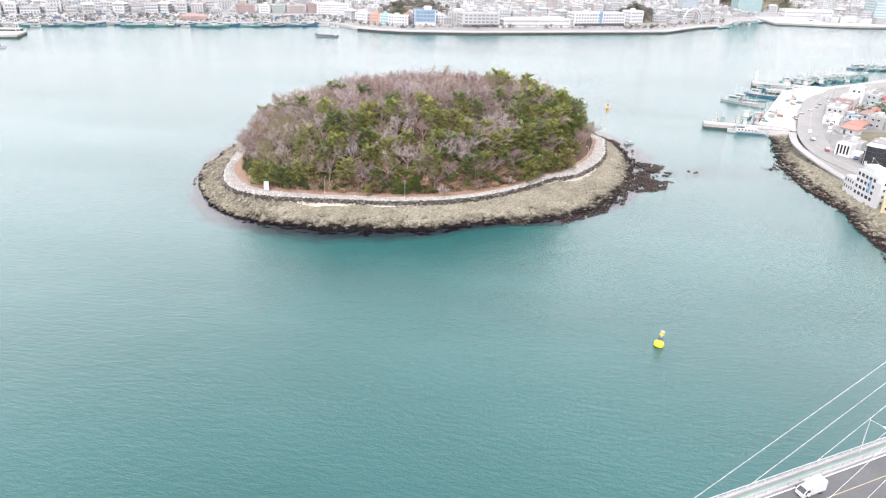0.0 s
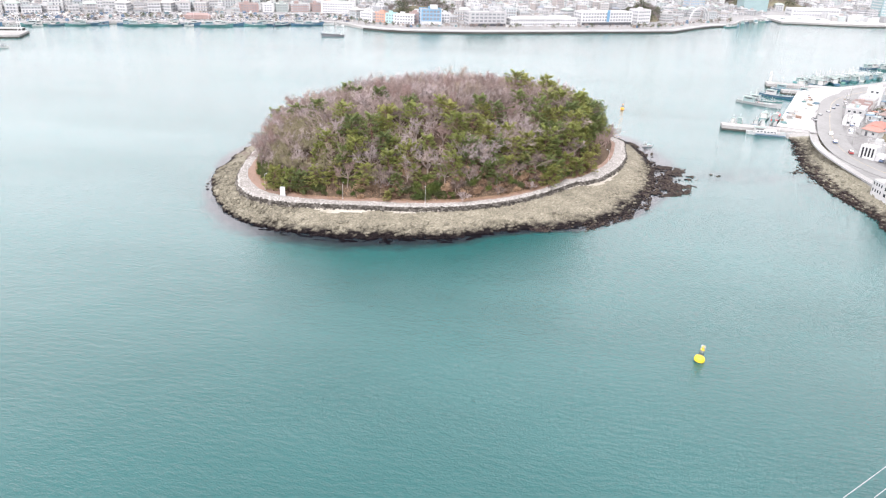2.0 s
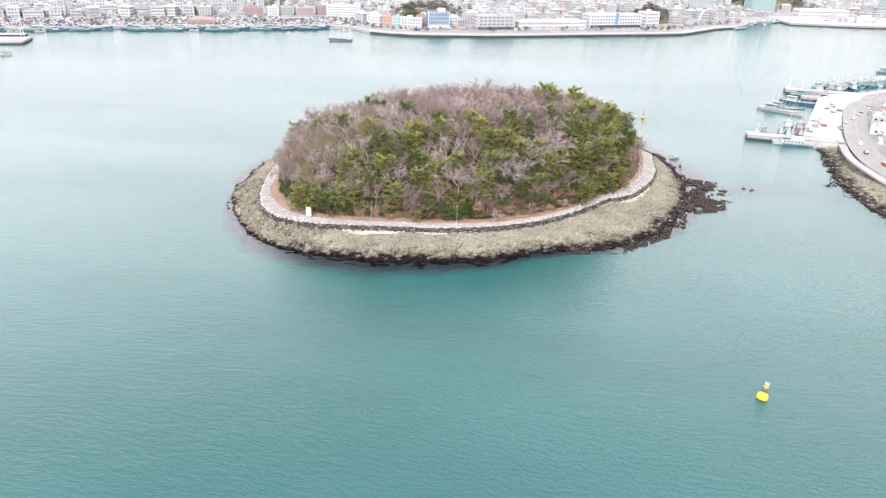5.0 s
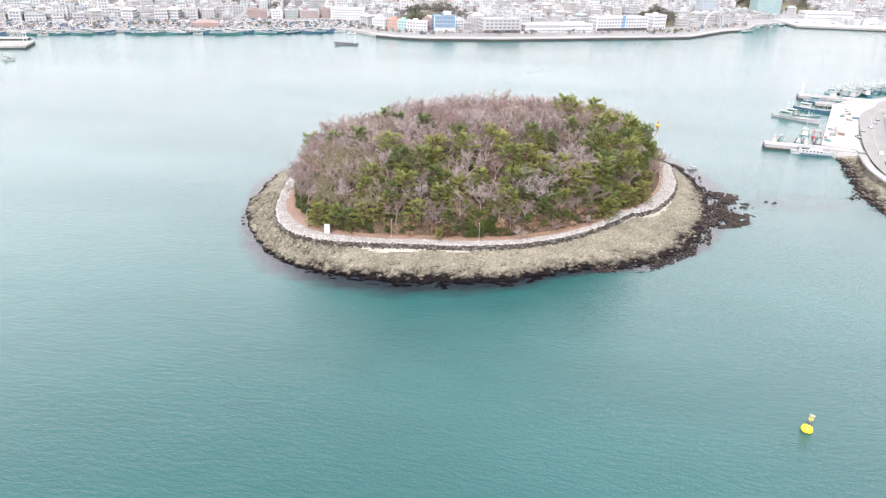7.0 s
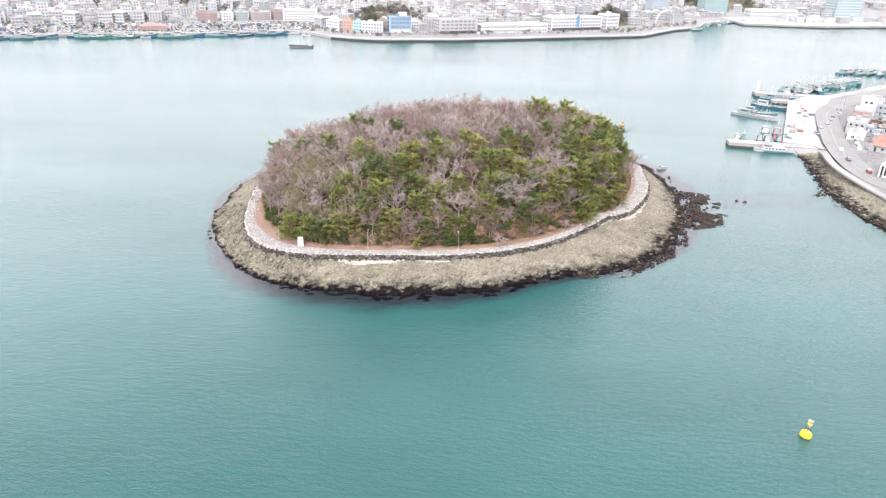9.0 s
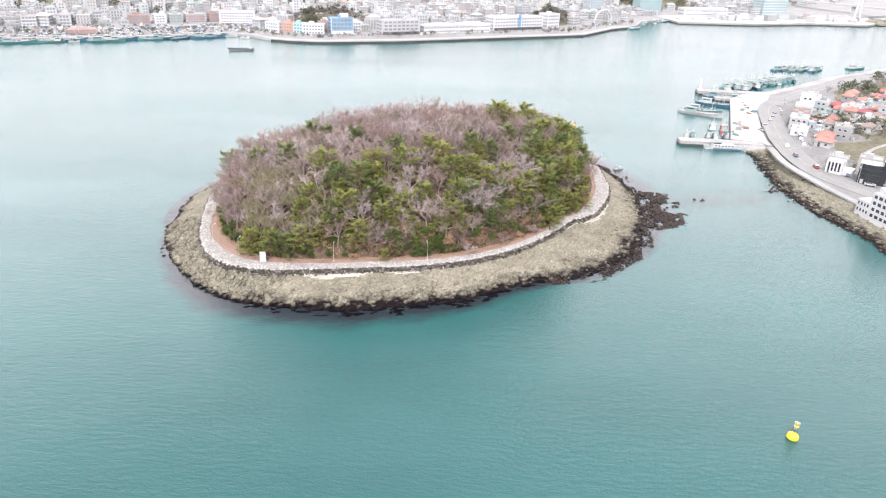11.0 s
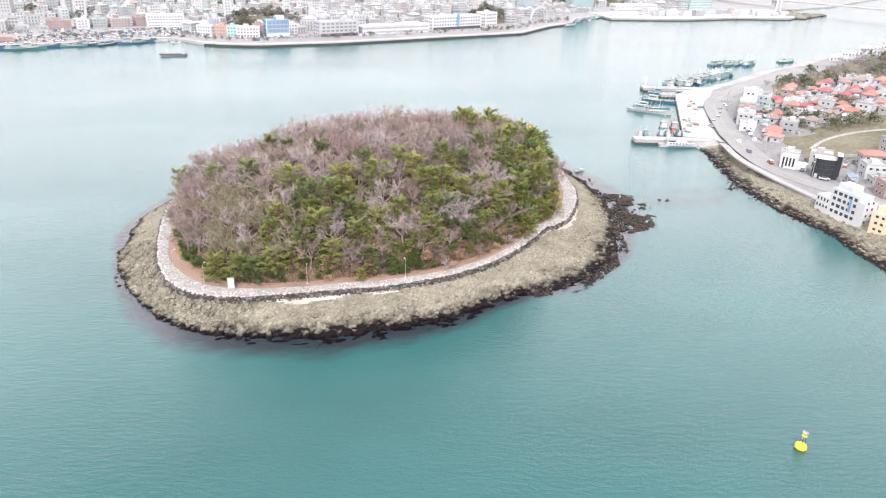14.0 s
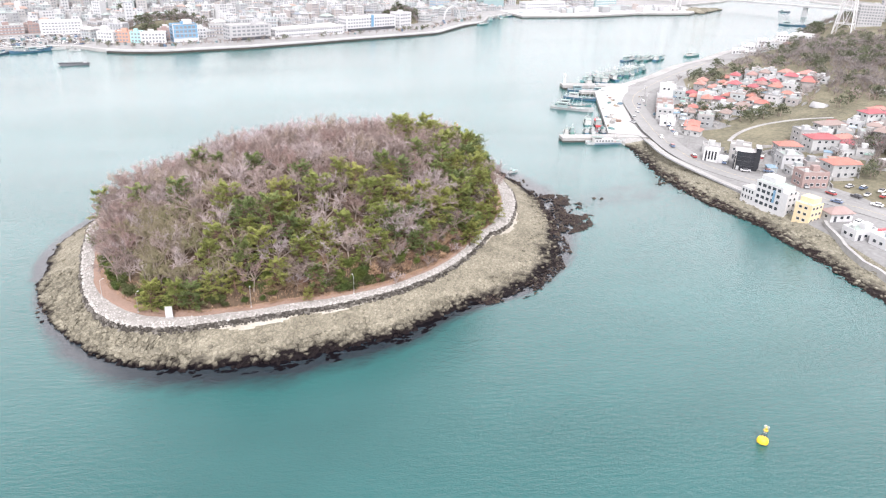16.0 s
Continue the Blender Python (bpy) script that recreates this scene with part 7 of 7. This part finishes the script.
part("dark_plinth", Acc().box(0, -7.6, 0.2, 60, 0.4, 2.6), DARKSTEEL, t)
part("glazed_bay", Acc().box(1, -7.6, 3.4, 3.2, 0.5, 11.5), BLUECLAD, t)
place(t, 163, 796, 0.36, city_z)
t = far_block(406, 18, 14, 4, "white corner building with terraces", WHITE, "", 3.4)
place(t, 206, 816, 0.5, city_z)
t = far_block(407, 34, 18, 14, "tall pale-teal glass tower block", TEALCLAD, "", 3.4, ww=1.9, wh=2.0, gap=2.6, glass=TEALCLAD)
place(t, 404, 1010, 0.15, city_z)
t = far_block(408, 22, 16, 9, "tall pale block with bluish windows", SHOP, "", 3.3, glass=BLUECLAD)
place(t, 318, 985, 0.3, city_z)
t = far_block(409, 68, 16, 2, "long low white harbour terminal building", WHITE, "", 4.4, ww=2.6, gap=3.8)
place(t, 476, 990, 0.15, city_z)
t = far_block(410, 44, 20, 6, "wide teal-glazed civic building", TEALCLAD, "", 3.6, ww=2.4, gap=3.4, glass=WHITE)
place(t, 596, 1024, 0.2, city_z)
for k, (x, back, w, fl, m_, lab) in enumerate(((-78, 40, 15, 3, WHITE, "white three-storey shop building"), (-66, 44, 13, 3, ORANGEWALL, "orange-red three-storey corner shop"), (-56, 42, 9, 3, TURQUOISE, "narrow turquoise shop house"), (-43, 38, 20, 3, WHITE, "white two-bay waterfront restaurant"), (-4, 52, 9, 3, WHITE, "narrow white house beside the blue block"), (-33, 54, 12, 3, BRICKRED, "pinkish three-storey shop house"))):
    stand(far_block(420 + k, w, 11, fl, lab, m_, ""), x, back)
GREYGREEN = mat("grey_green_render", (0.3, 0.34, 0.33), (0.23, 0.27, 0.26), 0.85, 0.4, 0.02)
for k, (w, m_, lab, tr) in enumerate(((19, BRICKRED, "brick-pink three-storey harbour warehouse", None), (11, WHITE, "narrow white three-storey harbour warehouse", None), (12, GREYGREEN, "grey-green three-storey harbour warehouse", None), (19, BRICKRED, "pinkish harbour warehouse with pale window bands", LIGHTGREY), (9, BRICKRED, "small brick-pink harbour warehouse", None))):
    stand(far_block(430 + k, w, 12, 3, lab, m_, "harbour warehouses", fh=2.4, wh=1.1, trim=tr), (-205, -188, -175, -158, -142)[k], 77 + 2 * k)
stand(far_block(436, 34, 14, 4, "white four-storey block with continuous window rows", WHITE, "", fh=2.5, wh=1.1), -118, 74)

replica = thing("replica_ship", "brown wooden replica warship standing on the quay", "monument", m=Matrix.Translation((-236, 712, 3.2)) @ Euler((0, 0, 0.2)).to_matrix().to_4x4())
part("hull", Acc().box(0, 0, 0, 22, 6, 3.4, taper=1.12), BRICKRED, replica)
part("deckhouse", Acc().hip(0, 0, 3.4, 22, 6.4, 2.0, ridge=0.8, over=0.3), BRICKRED, replica)
part("cradle", Acc().box(0, 0, -0.6, 16, 4, 0.7), CONCRETE, replica)

arch = thing("stage_arch", "white arched stage canopy on the waterfront", "arch", m=Matrix.Translation((292, 878, 3.0)) @ Euler((0, 0, 0.5)).to_matrix().to_4x4())
for k, r in enumerate((15, 13.2)):
    part("hoop", Acc().sweep([(r * math.cos(math.pi * j / 18), 2.5 * k, r * math.sin(math.pi * j / 18)) for j in range(19)], 0.5), WHITE, arch)
for j in range(1, 12):
    u = math.pi * j / 12
    part("strut", Acc().rod((15 * math.cos(u), 0, 15 * math.sin(u)), (13.2 * math.cos(u), 2.5, 13.2 * math.sin(u)), 0.25, sides=5), WHITE, arch)

# generic blocks: first rows as buildings of their own, the rest of the town behind them
variants = [far_block(450 + k, w, d, fl, lab, None, "buildings of the city waterfront", roof=roof) for k, (w, d, fl, roof, lab) in enumerate((
    (10, 9, 2, "flat", "two-storey rendered city building"), (12, 9, 3, "flat", "three-storey pale city building"), (8, 8, 1, "flat", "single-storey city shop house"), (13, 10, 4, "flat", "four-storey pale city block"), (9, 8, 1, "hip", "low city house with a pitched roof"), (17, 10, 2, "flat", "wide two-storey city building"), (11, 10, 3, "hip", "three-storey city house with a pitched roof")))]
rng = random.Random(77)
landmarks = [(-18, 741, 16), (36, 745, 25), (78, 760, 24), (112, 772, 22), (163, 796, 36), (206, 816, 14), (404, 1010, 24), (318, 985, 16), (476, 990, 40), (596, 1024, 30), (-60, 748, 24), (-172, 798, 42), (-118, 812, 20), (-236, 712, 16), (292, 878, 20)]
WOODS = [(-32, 796, 42, 17), (218, 850, 20, 22), (455, 1085, 60, 40), (30, 1010, 40, 25), (-330, 900, 40, 30)]


def clear(x, y, r):
    if any((x - a) ** 2 + (y - b) ** 2 < (c + r) ** 2 for a, b, c in landmarks):
        return False
    return not any(((x - a) / (u + 6)) ** 2 + ((y - b) / (v + 6)) ** 2 < 1 for a, b, u, v in WOODS)


count = 0
for row, back in enumerate((42, 56, 70, 84, 97, 110, 123)):
    x = -480.0 if row < 4 else -300.0
    while x < 620 and count < 155:
        x += rng.uniform(11.5, 17)
        y = quay_y(x) + back + rng.uniform(-6, 5)
        if row == 0 and -90 < x < 330 or row < 2 and x < -95:
            continue
        if not clear(x, y, 5):
            continue
        pick = rng.choice((0, 1, 2, 3, 5, 1, 6) if x < -90 or row > 1 else (0, 2, 4, 2, 1))
        place(variants[pick], x, y, quay_angle(x) + rng.gauss(0, 0.22), city_z)
        count += 1
backtown = Acc()
for gx in np.arange(-760, 860, 12.5):
    for gd in np.arange(96, 760, 13.5):
        x, d = gx + rng.uniform(-4, 4), gd + rng.uniform(-4, 4)
        y = quay_y(x) + d
        if d < 136 and (x > -300 or d < 95) or rng.random() < 0.1 or not clear(x, y, 4):
            continue
        w, dd = rng.uniform(6.5, 12), rng.uniform(6.5, 10)
        fl = rng.choice((1, 1, 2, 2, 2, 3, 3)) if rng.random() < 0.95 else rng.randint(4, 8)
        h, z, rz = fl * 2.8, city_z(x, y), quay_angle(x) + rng.gauss(0, 0.25)
        if rng.random() < 0.25 and fl < 3:
            backtown.box(x, y, z - 3, w, dd, h + 3, rz, 0, bottom=False)
            backtown.hip(x, y, z + h, w, dd, 2.0, rz, 1)
        else:
            backtown.box(x, y, z - 3, w, dd, h + 3, rz, 0, top=1, bottom=False)
            backtown.box(x + rng.uniform(-2, 2), y, z + h, 3, 3, 2.3, rz, 0, bottom=False)
        c, s = math.cos(rz), math.sin(rz)
        for k in range(fl):
            n = int((w - 1) / 2.6)
            for j in range(n):
                u = (j - (n - 1) / 2) * 2.6
                px, py, zz = x + c * u + s * (dd / 2 + 0.05), y + s * u - c * (dd / 2 + 0.05), z + k * 2.8 + 0.9
                backtown.add([(px - 0.75 * c, py - 0.75 * s, zz), (px + 0.75 * c, py + 0.75 * s, zz), (px + 0.75 * c, py + 0.75 * s, zz + 1.4), (px - 0.75 * c, py - 0.75 * s, zz + 1.4)], [(0, 1, 2, 3)], 2)
tagged(part("town_houses", backtown, [TOWNWALL, TOWNROOF, FARGLASS]), "dense pale houses and blocks covering the city slopes", "houses", kind="stuff")

parkwood = Wood()
knolls = Acc()


def knoll_rise(sx):
    return 11.0 if sx < 50 else 14.0


for cx, cy, sx, sy in WOODS:
    base, ring_n = len(knolls.v), 28
    for j in range(7):
        f = 1.15 * j / 6
        for i in range(ring_n):
            a = 2 * math.pi * i / ring_n
            x, y = cx + sx * f * math.cos(a), cy + sy * f * math.sin(a)
            knolls.v.append((x, y, city_z(x, y) - 0.4 + knoll_rise(sx) * (1 - f * f)))
    for j in range(6):
        for i in range(ring_n):
            p, q = base + j * ring_n + i, base + j * ring_n + (i + 1) % ring_n
            knolls.f.append((p, q, q + ring_n, p + ring_n))
            knolls.m.append(0)
tagged(part("knolls", knolls, HILL, smooth=True), "low grassy knolls rising among the city's houses", "hill", kind="structure")
for cx, cy, sx, sy in WOODS:
    for _ in range(90 if sx < 50 else 110):
        a, f = rng.uniform(0, 6.28), math.sqrt(rng.random())
        x, y = cx + sx * f * math.cos(a), cy + sy * f * math.sin(a)
        parkwood.add(2 if rng.random() < 0.3 else rng.randrange(2), x, y, city_z(x, y) - 0.6 + knoll_rise(sx) * (1 - f * f), rng.uniform(0.9, 1.5), a)
for _ in range(140):
    x, d = rng.uniform(-560, 640), rng.uniform(60, 420)
    y = quay_y(x) + d
    parkwood.add(2 if rng.random() < 0.35 else rng.randrange(2), x, y, city_z(x, y) - 0.2, rng.uniform(0.7, 1.3), rng.uniform(0, 6.28))
for k in range(80):
    x = -78 + 405 * k / 79 + rng.uniform(-2, 2)
    y = quay_y(x) + rng.uniform(14, 24)
    parkwood.add(rng.choice((0, 1, 1, 0, 2)), x, y, city_z(x, y) - 0.2, rng.uniform(0.45, 0.8), rng.uniform(0, 6.28))
parkwood.finish("park_wood", "dark wooded knolls among the city's houses", "wood")
for k in range(95):
    x = -420 + 750 * k / 94 + rng.uniform(-3, 3)
    y = quay_y(x) + rng.uniform(13, 20)
    if clear(x, y, -4):
        plant(("hill", rng.choice((0, 1, 2))), x, y, city_z(x, y) - 0.1, rng.uniform(0.45, 0.8), k, "small street tree on the city promenade", "promenade trees")

# sheds, stalls and stacks on the broad quay
STACKS = mat("quay_clutter", None, (0.7, 0.7, 0.7), 0.8, 0.6, 0.0, island=[(0.3, 0.3, 0.29), (0.14, 0.22, 0.24), (0.42, 0.41, 0.39), (0.12, 0.12, 0.12), (0.22, 0.18, 0.15), (0.1, 0.16, 0.24), (0.5, 0.5, 0.49)])
clutter = Acc()
for k in range(420):
    x = rng.uniform(-460, -90) if k < 300 else rng.uniform(-80, 320)
    y = quay_y(x) + (rng.uniform(4, 66) if k < 300 else rng.uniform(18, 34))
    w, d, h = rng.uniform(1, 4.5), rng.uniform(1, 3), rng.uniform(0.8, 2.6)
    if clear(x, y, -3):
        clutter.box(x, y, city_z(x, y) - 0.3, w, d, h + 0.3, rng.uniform(0, 3), taper=rng.uniform(0.7, 1), bottom=False)
tagged(part("quay_clutter", clutter, STACKS), "nets, crates, stalls and gear heaped on the city quay", "clutter", kind="stuff")

# boats and cars along the city quay
for k in range(26):
    x = -410 + 300 * k / 25 + rng.gauss(0, 3)
    y = quay_y(x) - 4 - 5 * (k % 2) - rng.uniform(0, 2)
    if rng.random() < 0.3:
        moor(small, x, y, quay_angle(x) + rng.gauss(0, 0.3))
    else:
        moor(fleet[k % 3], x, y, quay_angle(x) + rng.gauss(0, 0.15) + (math.pi if k % 3 else 0))
for k in range(16):
    x = 335 + 180 * k / 15
    moor(fleet[k % 3] if k % 2 else small, x, quay_y(x) - 6 - rng.uniform(0, 5), quay_angle(x) + rng.gauss(0, 0.3))
long_boat = boat(33, 6.4, BLUEHULL, "long navy-blue fishing vessel alongside the city quay", "boat", "vessels along the city quay", True, 51)
teal_boat = boat(29, 6.0, TEALHULL, "long teal-green fishing vessel alongside the city quay", "boat", "vessels along the city quay", True, 52)
for k, (x, off) in enumerate(((-395, 5), (-352, 5), (-318, 6), (-281, 5), (-275, 12), (-243, 5), (-212, 12), (-205, 5), (-168, 5), (-136, 5))):
    moor(teal_boat if k in (1, 4, 6) else long_boat, x, quay_y(x) - off, quay_angle(x) + rng.gauss(0, 0.03))
moor(small, -318, 530, 0.1)
moor(fleet[1], 318, 846, 0.5)
lot = Acc()
for k in range(620):
    x = -440 + 340 * (k % 124) / 123 + rng.uniform(-1, 1)
    y = quay_y(x) + (10, 18, 33, 41, 56)[k // 124] + rng.uniform(-1, 1)
    if rng.random() < 0.25:
        continue
    z, rz = city_z(x, y), quay_angle(x) + 1.57
    lot.box(x, y, z + 0.3, 4.2, 1.7, 0.65, rz, 0).box(x, y, z + 0.95, 2.4, 1.55, 0.5, rz, 1, top=0, taper=0.8)
CARLOT = mat("car_lot_paint", None, (0.9, 0.9, 0.9), 0.3, 0.8, 0.0, island=[(0.7, 0.7, 0.7), (0.05, 0.05, 0.055), (0.35, 0.36, 0.37), (0.6, 0.6, 0.61), (0.1, 0.14, 0.22), (0.5, 0.5, 0.5), (0.2, 0.2, 0.21)])
tagged(part("parked_cars", lot, [CARLOT, GLASS]), "rows of cars parked along the city quay", "cars", kind="stuff")
crane = thing("loading_gantry", "white steel loading gantry on the jetty", "gantry", m=Matrix.Translation((-345, 604, 2.2)))
for s in (-1, 1):
    part("leg", Acc().rod((s * 1.5, 0, -1), (s * 0.4, 0, 13), 0.3, sides=5), WHITE, crane)
part("beam", Acc().rod((0, 0, 12.8), (-9, 0, 9.5), 0.3, sides=5), WHITE, crane)
part("platform", Acc().box(0, 0, 5.5, 3.2, 2.4, 0.4), WHITE, crane)

# ---- the far strait ----
slab("breakwater", [(400, 905), (500, 900), (593, 922), (672, 915), (694, 930), (712, 962), (720, 1030), (400, 1000)], 3.0, 8, PAVED, CONCRETE, "pale concrete harbour arm of the far city", "breakwater")
arm = Acc()
rng = random.Random(77)
for k in range(46):
    x = rng.uniform(480, 695)
    y = rng.uniform(930 + 0.05 * (x - 480), 975)
    arm.box(x, y, 2.9, rng.uniform(5, 15), rng.uniform(5, 9), rng.uniform(2.5, 8), rng.uniform(-0.6, 0.3), 0, top=1)
tagged(part("harbour_sheds", arm, [TOWNWALL, TOWNROOF]), "pale sheds and stacks crowded on the far harbour arm", "sheds", kind="stuff")
islet = Acc()
for k in range(150):
    u = rng.random()
    x, y = 700 + 85 * u + rng.gauss(0, 3), 952 + 28 * u + rng.gauss(0, 9 * (1.1 - u))
    islet.stone(x, y, 0.5, rng.uniform(3, 8) * (1.2 - 0.7 * u), 0.7, rng.uniform(0, 3), rng, long=1.4)
tagged(part("rocky_islet", islet, BANKSTONE), "low dark rocks beyond the far harbour arm", "rocks", kind="stuff")
pylon = thing("pylon", "tall white pylon on the far breakwater", "pylon", m=Matrix.Translation((686, 958, 3)))
for s in (-1, 1):
    part("leg", Acc().rod((s * 4, 0, -1), (s * 0.9, 0, 62), 1.3, 0.8, 6), WHITE, pylon)
part("cross_beam", Acc().box(0, 0, 20, 6, 1.6, 1.6), WHITE, pylon)
fb = thing("far_bridge", "distant pale bridge over the strait on slim piers", "bridge")
part("deck", Acc().box(835, 905, 13.5, 10, 640, 2.4, 0.442), LIGHTGREY, fb)
for x, y in ((848, 876), (760, 1062)):
    part("pier", Acc().box(x, y, -4, 4, 7, 17.6, 0.442, taper=0.9), LIGHTGREY, fb)
freighter = moor(fleet[2], 731, 784, -0.82)
freighter.scale = (1.5, 1.5, 1.2)
freighter["label"] = "dark grey freighter under way in the far strait"
moor(fleet[0], 876, 940, -0.8)
tower = thing("lattice_tower", "tall white lattice tower on the wooded headland", "tower", m=Matrix.Translation((600, 600, town_z(600, 600) - 1)) @ Euler((0, 0, 0.5)).to_matrix().to_4x4())
H_, B_, T_ = 78.0, 8.6, 1.4
for sx in (-1, 1):
    for sy in (-1, 1):
        part("leg", Acc().rod((sx * B_, sy * B_, 0), (sx * T_, sy * T_, H_), 0.55, 0.4, 6), WHITE, tower)
ring_ = [(-1, -1), (1, -1), (1, 1), (-1, 1)]
for z0, z1 in ((10.0, 34.0), (34.0, 54.0)):
    r0, r1 = (B_ + (T_ - B_) * z / H_ for z in (z0, z1))
    for j in range(4):
        (a0, b0), (a1, b1) = ring_[j], ring_[(j + 1) % 4]
        mid = ((a0 + a1) * r0 / 2, (b0 + b1) * r0 / 2, z0)
        part("cross_beam", Acc().rod((a0 * r0, b0 * r0, z0), (a1 * r0, b1 * r0, z0), 0.4, sides=5), WHITE, tower)
        for a, b in ((a0, b0), (a1, b1)):
            part("brace", Acc().rod(mid, (a * r1, b * r1, z1), 0.24, sides=5), WHITE, tower)
        part("brace", Acc().rod(mid, (a0 * B_, b0 * B_, 0.5), 0.24, sides=5), WHITE, tower)
for x, y, rz, w, fl in ((640, 606, -0.75, 22, 7), (672, 604, -0.75, 26, 8)):
    t = far_block(480 + fl, w, 14, fl, "pale slab of flats on the headland", LIGHTGREY, "headland flats")
    place(t, x, y, rz, town_z)
for k, (x, y) in enumerate(((455, 585), (475, 592), (425, 566))):
    place(flat_houses[k % 3], x + 14, y - 16, 0.5, town_z)
